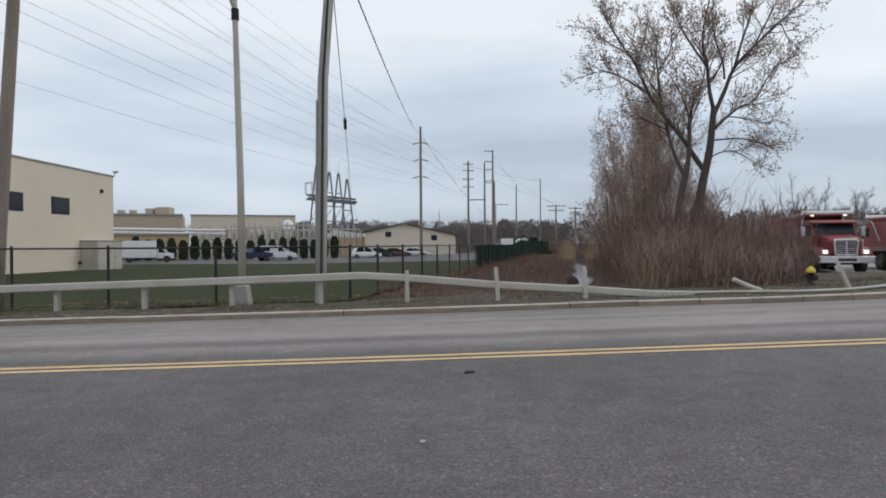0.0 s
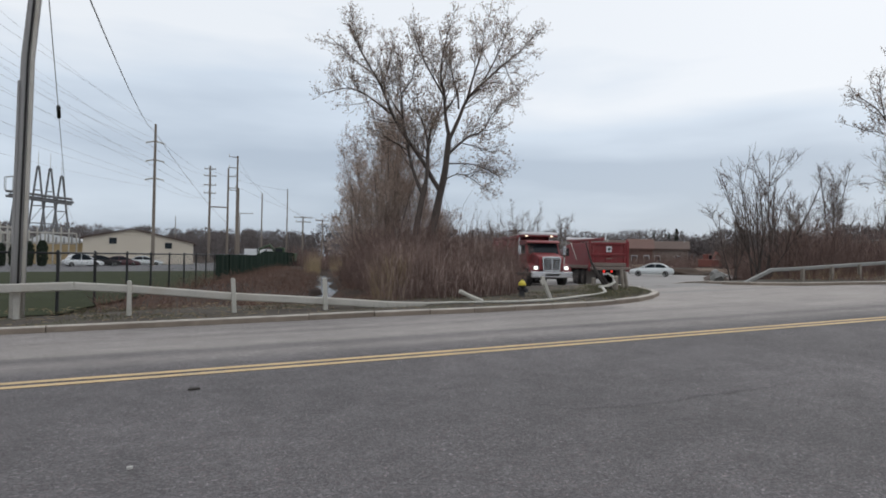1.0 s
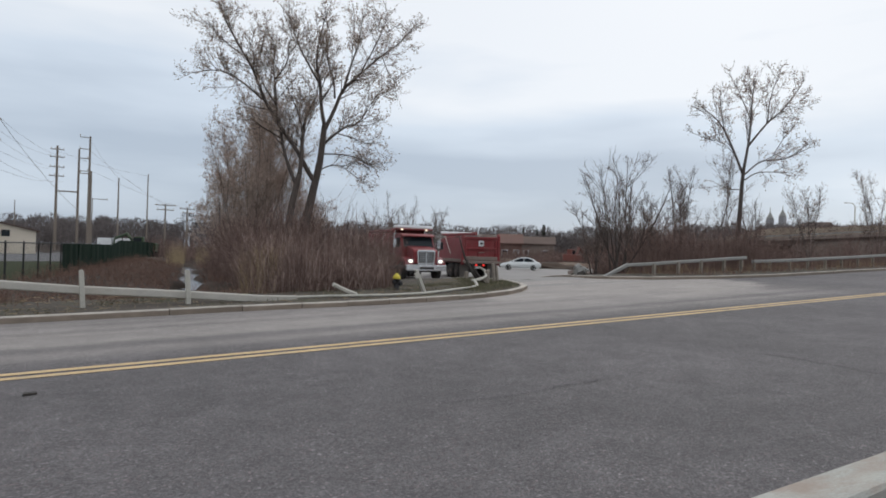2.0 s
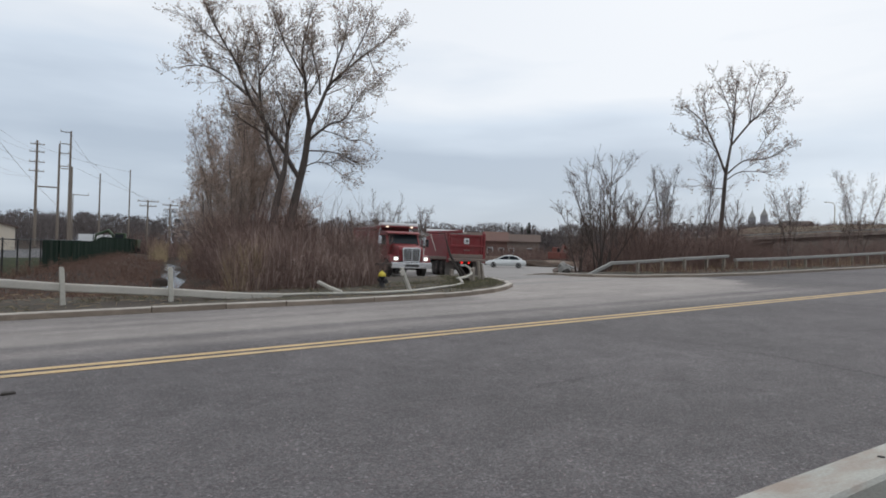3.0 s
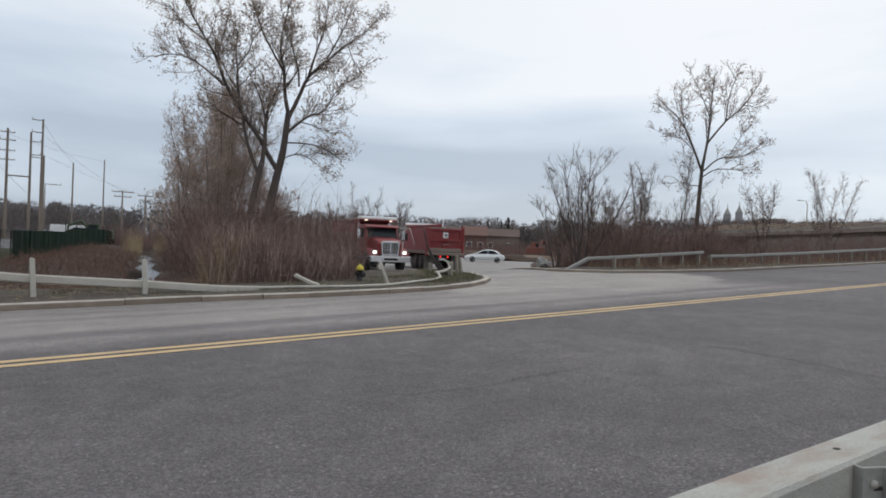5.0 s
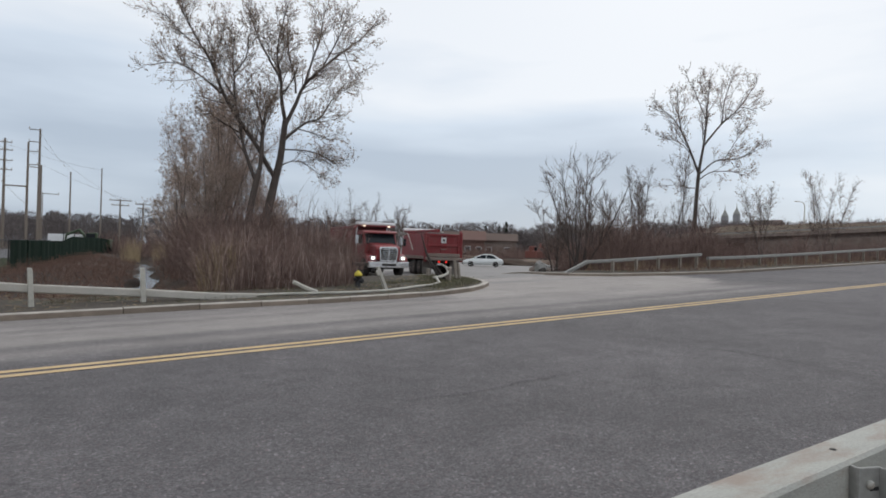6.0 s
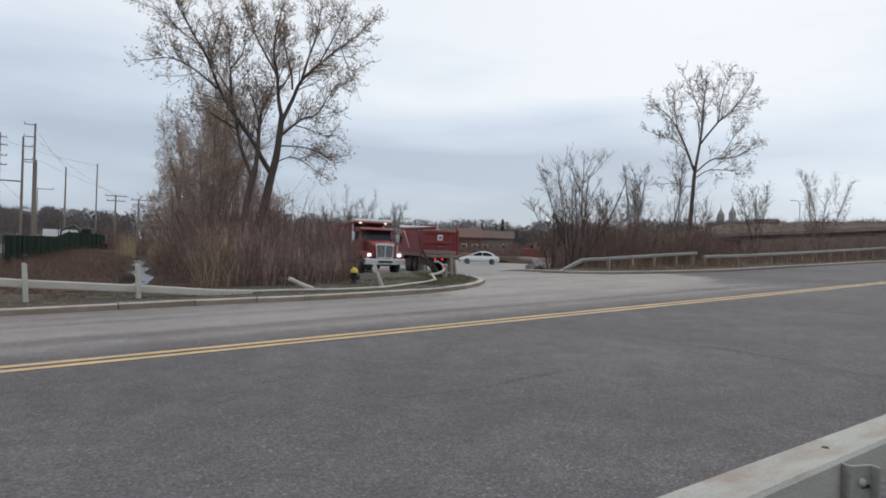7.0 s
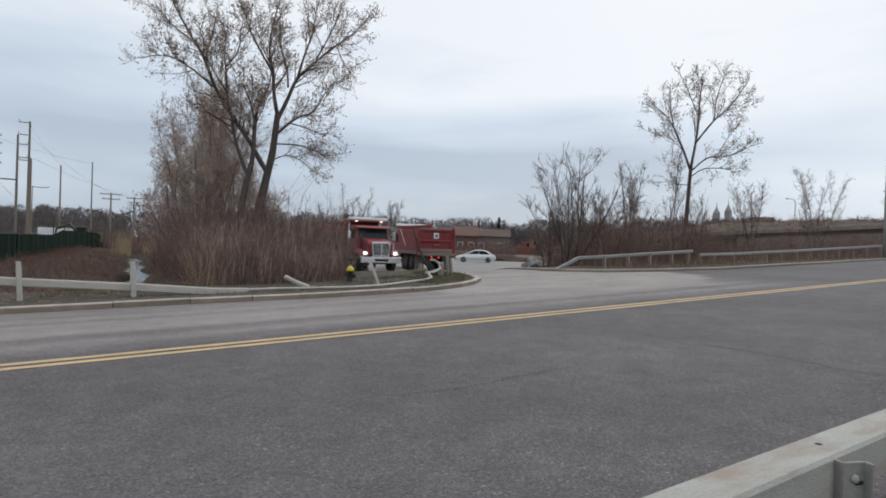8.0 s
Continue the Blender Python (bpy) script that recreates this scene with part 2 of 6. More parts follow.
POLEWOOD = material("pole_wood", (0.235, 0.2, 0.17), 0.9, var=0.25, scale=4, fine=30, stretch=(2, 2, 0.15), bump=0.3)
POLEGREY = material("pole_grey_wood", (0.30, 0.29, 0.285), 0.7, var=0.2, scale=4, fine=30, stretch=(2, 2, 0.12), bump=0.3)
FARPOLE = material("far_pole_wood", (0.22, 0.185, 0.155), 0.9, var=0.2)
CONCRETE = material("concrete", (0.36, 0.345, 0.32), 0.9, var=0.18, scale=4, fine=40, stain=(0.22, 0.2, 0.17), stain_amount=0.4)
WIRE = material("wire", (0.27, 0.26, 0.265), 0.6, var=0.05, bump=0)
CREAM = material("cream_wall", (0.66, 0.585, 0.485), 0.9, var=0.05, scale=0.6, fine=20, stain=(0.57, 0.5, 0.41), stain_amount=0.4, stain_scale=0.3)
TAN = material("tan_wall", (0.42, 0.36, 0.285), 0.9, var=0.08, scale=0.4, fine=6)
OCHRE = material("ochre_wall", (0.5, 0.38, 0.22), 0.9, var=0.08, scale=0.4, fine=6)
ROOFGREY = material("grey_roof", (0.3, 0.29, 0.28), 0.85, var=0.12, scale=0.6, fine=8)
ROOFBROWN = material("brown_roof", (0.11, 0.075, 0.062), 0.9, var=0.15, scale=0.5, fine=8)
BRICK = material("far_brick", (0.15, 0.085, 0.07), 0.9, var=0.12, scale=0.5, fine=10)
WHITEPAINT = material("white_paint", (0.74, 0.75, 0.76), 0.4, var=0.06, scale=2, fine=20, stain=(0.5, 0.48, 0.44), stain_amount=0.2)
SILVER = material("silver_car_paint", (0.62, 0.64, 0.64), 0.28, 0.3, var=0.04)
MAROON = material("maroon_car_paint", (0.075, 0.025, 0.03), 0.35, var=0.05)
BLUEPAINT = material("dark_blue_paint", (0.016, 0.024, 0.06), 0.35, var=0.1)
RED = material("faded_red_paint", (0.215, 0.022, 0.026), 0.5, var=0.14, scale=1.6, fine=30, stain=(0.19, 0.1, 0.09), stain_amount=0.4, stain_scale=1.4)
MUDDY = material("dust_coated_steel", (0.235, 0.19, 0.165), 0.9, var=0.25, scale=2.5, fine=30, stain=(0.13, 0.09, 0.075), stain_amount=0.5)
RUBBERFLAP = material("dusty_mudflap", (0.16, 0.148, 0.135), 0.9, var=0.2, scale=2.5, fine=25, stain=(0.09, 0.08, 0.07), stain_amount=0.6)
TYRE = material("tyre_rubber", (0.03, 0.028, 0.027), 0.9, var=0.3, stain=(0.13, 0.115, 0.1), stain_amount=0.6, stain_scale=3)
DARK = material("dark_underbody", (0.022, 0.02, 0.02), 0.85, var=0.3)
CHROME = material("chrome", (0.66, 0.66, 0.67), 0.22, 0.9, var=0.06)
GLASS = glass_material("window_glass")
LAMPWHITE = material("headlight", (1.0, 0.93, 0.8), 0.3, var=0.0, bump=0, emit=2.2)
LAMPAMBER = material("marker_light", (1.0, 0.8, 0.6), 0.3, var=0.0, bump=0, emit=1.6)
LAMPRED = material("tail_light", (0.9, 0.03, 0.02), 0.3, var=0.0, bump=0, emit=1.2)
HYDYELLOW = material("hydrant_yellow", (0.62, 0.5, 0.05), 0.6, var=0.15)
HYDBLACK = material("hydrant_dark", (0.02, 0.018, 0.02), 0.6, var=0.2)
SCORCHED = material("dark_weathered_wood", (0.045, 0.038, 0.034), 0.9, var=0.35, scale=5, fine=30)
TIMBER = material("grey_timber", (0.26, 0.225, 0.19), 0.9, var=0.3, scale=5, fine=40)
PALEWOOD = material("bleached_rail", (0.47, 0.45, 0.4), 0.8, var=0.15, scale=5, fine=30)
BRIDGESTEEL = material("dull_bridge_steel", (0.15, 0.15, 0.155), 0.8, var=0.15)
SPIRE = material("far_slate", (0.3, 0.29, 0.3), 0.9, var=0.1)
ORANGE = material("machine_orange", (0.15, 0.045, 0.032), 0.6, var=0.15)
MACHGREEN = material("machine_green", (0.035, 0.06, 0.025), 0.6, var=0.15)
DEBRIS = material("pale_litter", (0.5, 0.48, 0.45), 0.8, var=0.2)
CRACK = material("tar_crack", (0.035, 0.034, 0.036), 0.9, var=0.2)


# ------------------------------------------------------------------ mesh helpers
def mesh_of(name, bm, mat, smooth=False):
    me = bpy.data.meshes.new(name)
    bmesh.ops.recalc_face_normals(bm, faces=bm.faces)
    bm.to_mesh(me)
    bm.free()
    me.materials.append(mat)
    if smooth:
        for p in me.polygons:
            p.use_smooth = True
    return me


def part(name, bm, mat, parent=None, label="", smooth=False):
    ob = new(name, mesh_of(name, bm, mat, smooth))
    ob.parent = parent
    if label:
        tagged(ob, label)
    return ob


def bulk(name, verts, faces, mat, parent=None, label="", category="", kind=""):
    me = bpy.data.meshes.new(name)
    me.from_pydata(verts, [], faces)
    me.materials.append(mat)
    ob = new(name, me)
    ob.parent = parent
    return tagged(ob, label, category, "", kind)


def thing(name, label, category, at=None, group=""):
    ob = new(name)
    ob.empty_display_size = 0.2
    if at is not None:
        ob.matrix_world = at
    return tagged(ob, label, category, group)


def box(bm, c, s, rot=None, bevel=0.0):
    m = Matrix.Translation(c)
    if rot is not None:
        m = m @ rot
    r = bmesh.ops.create_cube(bm, size=1, matrix=m @ Matrix.Diagonal((*s, 1)))
    if bevel:
        edges = list({e for v in r["verts"] for e in v.link_edges})
        bmesh.ops.bevel(bm, geom=edges, offset=bevel, segments=2, affect="EDGES", profile=0.5)
    return bm


def boxed(c, s, rot=None, bevel=0.0):
    return box(bmesh.new(), c, s, rot, bevel)


def ring(p, axis, r, n):
    a = Vector(axis).normalized()
    u = a.orthogonal().normalized()
    v = a.cross(u)
    return [Vector(p) + (u * math.cos(2 * math.pi * i / n) + v * math.sin(2 * math.pi * i / n)) * r for i in range(n)]


def tube(bm, pts, radii, n=8, caps=True):
    pts = [Vector(p) for p in pts]
    if isinstance(radii, (int, float)):
        radii = [radii] * len(pts)
    a0 = (pts[-1] - pts[0]).normalized()
    u = a0.orthogonal().normalized()
    rows = []
    for i, p in enumerate(pts):
        d = (pts[min(i + 1, len(pts) - 1)] - pts[max(i - 1, 0)]).normalized()
        u = (u - d * u.dot(d)).normalized()
        v = d.cross(u)
        rows.append([bm.verts.new(p + (u * math.cos(2 * math.pi * k / n) + v * math.sin(2 * math.pi * k / n)) * radii[i]) for k in range(n)])
    for a, b in zip(rows, rows[1:]):
        for k in range(n):
            bm.faces.new((a[k], a[(k + 1) % n], b[(k + 1) % n], b[k]))
    if caps:
        bm.faces.new(rows[0][::-1])
        bm.faces.new(rows[-1])
    return bm


def tubed(pts, radii, n=8):
    return tube(bmesh.new(), pts, radii, n)


def prism(bm, outline, axis, a, b):
    """An outline of (u, v) pushed from a to b along axis x, y or z."""
    def put(u, v, w):
        return {"x": (w, u, v), "y": (u, w, v), "z": (u, v, w)}[axis]
    lo = [bm.verts.new(put(u, v, a)) for u, v in outline]
    hi = [bm.verts.new(put(u, v, b)) for u, v in outline]
    n = len(outline)
    for i in range(n):
        bm.faces.new((lo[i], lo[(i + 1) % n], hi[(i + 1) % n], hi[i]))
    bm.faces.new(lo[::-1])
    bm.faces.new(hi)
    return bm


def prismed(outline, axis, a, b, bevel=0.0):
    bm = prism(bmesh.new(), outline, axis, a, b)
    if bevel:
        bmesh.ops.bevel(bm, geom=list(bm.edges), offset=bevel, segments=2, affect="EDGES", profile=0.5)
    return bm


def turned(profile, n=20, axis="z"):
    """A profile of (r, h) turned round an axis."""
    bm = bmesh.new()
    rows = []
    for r, h in profile:
        row = []
        for k in range(n):
            c, s = math.cos(2 * math.pi * k / n) * r, math.sin(2 * math.pi * k / n) * r
            row.append(bm.verts.new({"z": (c, s, h), "x": (h, c, s), "y": (c, h, s)}[axis]))
        rows.append(row)
    for a, b in zip(rows, rows[1:]):
        for k in range(n):
            bm.faces.new((a[k], a[(k + 1) % n], b[(k + 1) % n], b[k]))
    bm.faces.new(rows[0][::-1])
    bm.faces.new(rows[-1])
    return bm


class Sticks:
    """Many thin tapered three-sided sticks and small leaves, gathered for one mesh."""

    def __init__(self):
        self.v, self.f = [], []

    def stick(self, p, q, r0, r1):
        p, q = Vector(p), Vector(q)
        i = len(self.v)
        self.v += [tuple(x) for x in ring(p, q - p, r0, 3)] + [tuple(x) for x in ring(q, q - p, r1, 3)]
        self.f += [(i, i + 1, i + 4, i + 3), (i + 1, i + 2, i + 5, i + 4), (i + 2, i, i + 3, i + 5)]

    def thorn(self, p, q, r):
        p, q = Vector(p), Vector(q)
        i = len(self.v)
        self.v += [tuple(x) for x in ring(p, q - p, r, 3)] + [tuple(q)]
        self.f += [(i, i + 1, i + 3), (i + 1, i + 2, i + 3), (i + 2, i, i + 3)]

    def leaf(self, p, d, w, rnd):
        p, d = Vector(p), Vector(d)
        s = Vector((rnd.uniform(-1, 1), rnd.uniform(-1, 1), rnd.uniform(-1, 1))).cross(d)
        s = s.normalized() * w if s.length > 1e-6 else Vector((w, 0, 0))
        i = len(self.v)
        self.v += [tuple(p), tuple(p + d * 0.5 + s * 0.5), tuple(p + d), tuple(p + d * 0.5 - s * 0.5)]
        self.f += [(i, i + 1, i + 2, i + 3)]


# ------------------------------------------------------------------ terrain
def ease(a):
    a = min(max(a, 0.0), 1.0)
    return a * a * (3 - 2 * a)


def road_z(x):
    x = min(max(x, -90.0), 130.0)
    return 0.026 * x + 0.004 * (math.sqrt(x * x + 9) - 3)


def base_z(x, y):
    low = -0.35 - 0.4 * ease((y - 33) / 45) * ease((6 - x) / 10)
    return road_z(x) + (low - road_z(x)) * ease((y - 15) / 18)


def ditch_x(y):
    return 5.1 + (y - 22) * 0.215 + 0.28 * math.sin(y * 0.62 + 0.6) * ease((y - 17) / 5)


def terrain(x, y):
    """The open land behind the verge, with the ditch, its spoil bank and the bridge embankment."""
    z = base_z(x, y)
    if 15.5 < y < 130 and -12 < x < 40:
        d = x - ditch_x(y)
        fade = ease((y - 15.5) / 4) * (1 - ease((y - 85) / 40))
        near = 1 - ease((y - 18) / 12)
        z -= (0.7 + 0.35 * near) * fade * math.exp(-((d + 0.3 * noise.noise(Vector((0.0, y * 0.45, 3.0)))) / (0.42 + 0.36 * near)) ** 2)
        bank = ease((y - 20) / 6) * (1 - ease((y - 70) / 25))
        z += 0.42 * bank * math.exp(-((d + 3.6) / 1.6) ** 2)
        z += 0.5 * bank * math.exp(-((d - 3.6) / 2.0) ** 2)
        z -= 0.6 * math.exp(-((x - 3.5) / 1.3) ** 2 - ((y - 18.9) / 1.4) ** 2)
    if x > 50:
        z += 4.6 * ease((x - 66 - max(0, y - 40) * 0.35) / 26) * (1 - ease((y - 75) / 60)) * ease((y - 18) / 14)
    if y > 16.5:
        z += 0.06 * noise.noise(Vector((x * 0.35, y * 0.35, 0)))
    return z


def spaced(marks):
    out = []
    for a, b, step in marks:
        n = max(1, round((b - a) / step))
        out += [a + (b - a) * i / n for i in range(n)]
    return out + [marks[-1][1]]


def sheet(name, xs, ys, height, mat, keep=None):
    verts = [(x, y, height(x, y)) for y in ys for x in xs]
    w = len(xs)
    faces = []
    for j in range(len(ys) - 1):
        for i in range(w - 1):
            if keep is None or keep((xs[i] + xs[i + 1]) / 2, (ys[j] + ys[j + 1]) / 2):
                faces.append((j * w + i, j * w + i + 1, (j + 1) * w + i + 1, (j + 1) * w + i))
    ob = bulk(name, verts, faces, mat)
    for p in ob.data.polygons:
        p.use_smooth = True
    return ob


def ground_height(x, y):
    return terrain(x, y) - (0.25 if y < 14.9 else 0.03)


ground = sheet("ground", spaced([(-3000, -200, 400), (-200, -30, 10), (-30, -6, 1.5), (-6, 2, 0.6), (2, 11, 0.22), (11, 24, 0.6), (24, 60, 2), (60, 130, 4), (130, 400, 30), (400, 3500, 400)]),
               spaced([(-300, -20, 40), (-20, 12, 4), (12, 17, 0.7), (17, 40, 0.4), (40, 90, 2), (90, 200, 8), (200, 3500, 300)]), ground_height, SOIL)
tagged(ground, "brown early spring soil with dead growth", "ground", "", "structure")

# kerb line of the far side: straight, then swung round into the side road
LEFT_KERB = [(-60.0 + 2.0 * i, 12.05 - 0.02 * max(0.0, -60.0 + 2.0 * i)) for i in range(33)] + [(5.7, 11.77), (7.2, 11.72), (8.4, 11.79), (9.3, 11.94), (10.3, 12.3), (11.2, 12.83), (12.2, 13.7), (12.75, 14.6), (13.4, 16.0), (14.8, 19.0), (17.2, 25.0)]
RIGHT_KERB = [(24.5, 27.5), (21.0, 21.5), (18.9, 18.6), (18.0, 17.0), (18.1, 15.9), (19.0, 14.7), (21.5, 13.88), (25.0, 13.45)] + [(27.0 + 3.0 * i, 13.5 + min(0.8, 0.13 * i)) for i in range(30)]


def line_y(line, x):
    for (x0, y0), (x1, y1) in zip(line, line[1:]):
        if x0 <= x <= x1:
            return y0 + (y1 - y0) * (x - x0) / (x1 - x0)
    return line[-1][1] if x > line[-1][0] else line[0][1]


road = sheet("road", spaced([(-90, -20, 5), (-20, 40, 2), (40, 130, 5)]), spaced([(-3.0, 19.0, 1.0)]), lambda x, y: base_z(x, y), ASPHALT, lambda x, y: y < 14.1 or 10.5 < x < 23 or (x >= 23 and y < 15.2))
tagged(road, "grey worn asphalt road dusted pale in the far lane", "road", "", "structure")


def strip(name, left, right, lift, mat, label="", category="", across=6):
    """A surface between two lines of equal count, laid on the land."""
    verts, faces = [], []
    for (ax, ay), (bx, by) in zip(left, right):
        for k in range(across + 1):
            x, y = ax + (bx - ax) * k / across, ay + (by - ay) * k / across
            verts.append((x, y, lift(x, y, k / across)))
    w = across + 1
    for j in range(len(left) - 1):
        for k in range(across):
            a = j * w + k
            faces.append((a, a + 1, a + w + 1, a + w))
    ob = bulk(name, verts, faces, mat)
    for p in ob.data.polygons:
        p.use_smooth = True
    return tagged(ob, label, category, "", "structure")


def verge_lift(x, y, k):
    return base_z(x, y) + 0.082 - 0.14 * ease((k - 0.75) / 0.25) + 0.035 * noise.noise(Vector((x * 1.1, y * 1.1, 3))) * ease(k * 6)


inner = [(x, y + 2.6 + 1.3 * ease((x + 3.0) / 3.0)) for x, y in LEFT_KERB[:33]] + [(6.0, 16.6), (7.2, 17.0), (8.2, 17.8), (9.2, 18.8), (10.0, 19.8), (10.6, 20.8), (11.2, 21.8), (11.8, 23.0), (12.4, 24.0), (13.2, 25.2), (14.6, 28.0)]
verge = strip("verge", LEFT_KERB, inner, verge_lift, VERGE, "bare dirt verge with thin grass", "verge", 14)
r_inner = [(27.5, 26.0), (25.0, 22.5), (24.0, 20.5), (24.0, 19.5), (24.2, 19.0), (24.6, 18.6), (25.2, 18.3), (26.5, 18.2)] + [(27.5 + 3.0 * i, 18.2) for i in range(30)]
verge_2 = strip("verge_2", RIGHT_KERB, r_inner, verge_lift, VERGE, "bare dirt verge under a guard rail", "verge", 8)
near_verge = strip("near_verge", [(-40 + 4 * i, 1.1) for i in range(26)], [(-40 + 4 * i, -6.0) for i in range(26)], lambda x, y, k: road_z(x) + 0.05, VERGE, "dirt verge at the near roadside", "verge", 4)

side_l = [(12.6, 14.2), (14.0, 17.0), (15.5, 20.0), (17.2, 24.5), (16.5, 32), (15, 40), (20, 52), (28, 66), (36, 82), (48, 105)]
side_r = [(19.4, 14.3), (19.2, 17.6), (20.8, 21.0), (24.2, 27.0), (29, 32), (36, 38), (50, 46), (66, 54), (84, 66), (105, 84)]
side_road = strip("side_road", side_l, side_r, lambda x, y, k: base_z(x, y) + 0.004 + 0.02 * ease((y - 14.4) / 6), DUST, "pale dusty side road and yard", "road", 12)

lawn = strip("lawn", [(-140, 14.6), (-100, 14.6), (-60, 14.6), (-30, 14.6), (-14, 14.6), (-2.2, 15.3)], [(-140, 62), (-100, 62), (-60, 62), (-30, 66), (-14, 66), (7.6, 64)],
             lambda x, y, k: base_z(x, y) + 0.02 + 0.05 * ease(k * 8), LAWN, "green mown lawn behind a fence", "lawn", 24)
car_park = strip("car_park", [(-140, 62.2), (-60, 62.2), (-30, 66.2), (-14, 66.2), (7.4, 64.2)], [(-140, 125), (-60, 125), (-30, 125), (-14, 125), (12, 125)],
                 lambda x, y, k: terrain(x, y) + 0.06, LOT, "grey asphalt car park", "car park", 14)


def paint_line(name, y, w):
    xs = spaced([(-60, 40, 1.5), (40, 120, 5)])
    return strip(name, [(x, y - w / 2) for x in xs], [(x, y + w / 2) for x in xs], lambda x, yy, k: base_z(x, yy) + 0.005, YELLOW, "faded yellow centre line", "road marking", 1)


paint_line("yellow_line", 7.21, 0.13)
paint_line("yellow_line", 7.445, 0.13)

dw = spaced([(17.5, 62, 0.45)])
water = strip("water", [(ditch_x(y) - 1.0 - 0.6 * (1 - ease((y - 18) / 10)) - 1.4 * (1 - ease((y - 18.2) / 2.6)), y) for y in dw], [(ditch_x(y) + 1.0 + 0.5 * (1 - ease((y - 18) / 10)), y) for y in dw],
              lambda x, y, k: -0.545, WATER, "still grey ditch water reflecting the sky", "water", 2)



# ------------------------------------------------------------------ roadside rails
def beam_along(name, pts, w, h, mat, parent, label="", b=0.018):
    """A hollow-looking box beam with softened edges through the given points (top centre line)."""
    bm = bmesh.new()
    rows = []
    for i, p in enumerate(pts):
        p = Vector(p)
        d = (Vector(pts[min(i + 1, len(pts) - 1)]) - Vector(pts[max(i - 1, 0)])).normalized()
        side = d.cross(Vector((0, 0, 1))).normalized()
        up = side.cross(d)
        prof = [(-w / 2 + b, 0), (w / 2 - b, 0), (w / 2, -b), (w / 2, -h + b), (w / 2 - b, -h), (-w / 2 + b, -h), (-w / 2, -h + b), (-w / 2, -b)]
        rows.append([bm.verts.new(p + side * u + up * v) for u, v in prof])
    for a, c in zip(rows, rows[1:]):
        for k in range(8):
            bm.faces.new((a[k], a[(k + 1) % 8], c[(k + 1) % 8], c[k]))
    bm.faces.new(rows[0][::-1])
    bm.faces.new(rows[-1])
    return part(name, bm, mat, parent, label)


def i_post(h, w=0.085, d=0.12, t=0.012):
    """A rolled steel I-section post, foot at the origin."""
    bm = bmesh.new()
    box(bm, (0, -d / 2, h / 2), (w, t, h))
    box(bm, (0, d / 2, h / 2), (w, t, h))
    box(bm, (0, 0, h / 2), (t, d - t, h))
    return bm


def put(ob, m):
    ob.matrix_local = m
    return ob


near_rail = thing("guard_rail", "weathered galvanised box beam guard rail on steel posts beside the road", "guard rail")
nz = lambda x: 0.68 + 0.02 * max(0.0, x - 5.0)
beam_along("beam", [(x, 0.882, nz(x)) for x in (-2.2, -1, 0, 1, 2, 3, 4, 6, 9, 13)], 0.152, 0.152, NEARGALV, near_rail, "", 0.011)
for x in (-1.5, 0.38, 2.262, 4.14, 6.02, 7.9, 9.78):
    bm = bmesh.new()
    hp = 0.665 if x < 5 else 0.70
    box(bm, (0, 0, hp / 2), (0.085, 0.010, hp), None, 0.003)
    box(bm, (0.040, -0.018, hp / 2), (0.009, 0.036, hp), None, 0.003)
    box(bm, (-0.040, 0.018, hp / 2), (0.009, 0.036, hp), None, 0.003)
    p = part("post", bm, POSTGALV, near_rail, "dull zinc steel post")
    put(p, pose(x, 0.762, nz(x) - 0.01 - hp, 0, 0, -24))
    bolt = part("bolt", turned([(0.001, 0.0), (0.014, 0.0), (0.014, -0.005), (0.008, -0.011), (0.001, -0.013)], 12, "y"), NEARGALV, p)
    put(bolt, pose(-0.002, -0.006, hp - 0.052))
    slot = part("slot", boxed((0, 0, 0), (0.03, 0.004, 0.012), None, 0.001), DARK, p)
    put(slot, pose(0.016, -0.0065, hp - 0.066))
splice = part("drain_hole", turned([(0.001, 0.0), (0.011, 0.0), (0.011, 0.0015), (0.001, 0.0015)], 12), DARK, near_rail)
put(splice, pose(2.325, 0.889, nz(2.325) + 0.0005))

far_rail = thing("guard_rail", "pale box beam guard rail along the verge, bent at its end", "guard rail")
FR = [(-60, 13.75, -0.80), (-30, 13.75, -0.10), (-16, 13.75, 0.26), (-8.3, 13.75, 0.50), (-6.4, 13.75, 0.555), (-2.65, 13.72, 0.67), (-1.72, 13.72, 0.705)]
beam_along("beam", FR, 0.13, 0.16, GALV, far_rail)
FR2 = [(-1.70, 13.72, 0.70), (-0.77, 13.65, 0.65), (1.13, 13.45, 0.50), (3.04, 13.25, 0.40), (4.3, 13.0, 0.32), (5.05, 12.95, 0.305)]
beam_along("beam", FR2, 0.13, 0.15, GALV, far_rail, "sagging dented beam")
FR3 = [(5.06, 12.95, 0.30), (5.7, 12.93, 0.315), (7.0, 12.51, 0.35), (7.5, 12.46, 0.37), (8.0, 12.55, 0.38), (8.7, 12.85, 0.4), (9.3, 13.16, 0.42), (10.0, 13.48, 0.44), (10.7, 14.07, 0.46), (11.1, 14.75, 0.56)]
beam_along("beam", FR3, 0.07, 0.052, PALEWOOD, far_rail, "fallen beam lying on the ground")
for x, top in ((-12.1, 0.4), (-10.2, 0.44), (-8.3, 0.46), (-6.43, 0.52), (-4.55, 0.58), (-2.65, 0.63)):
    z0 = base_z(x, 13.9) - 0.1
    p = part("post", i_post(top - z0, 0.10, 0.10), GALV, far_rail)
    put(p, pose(x, 13.88, z0))
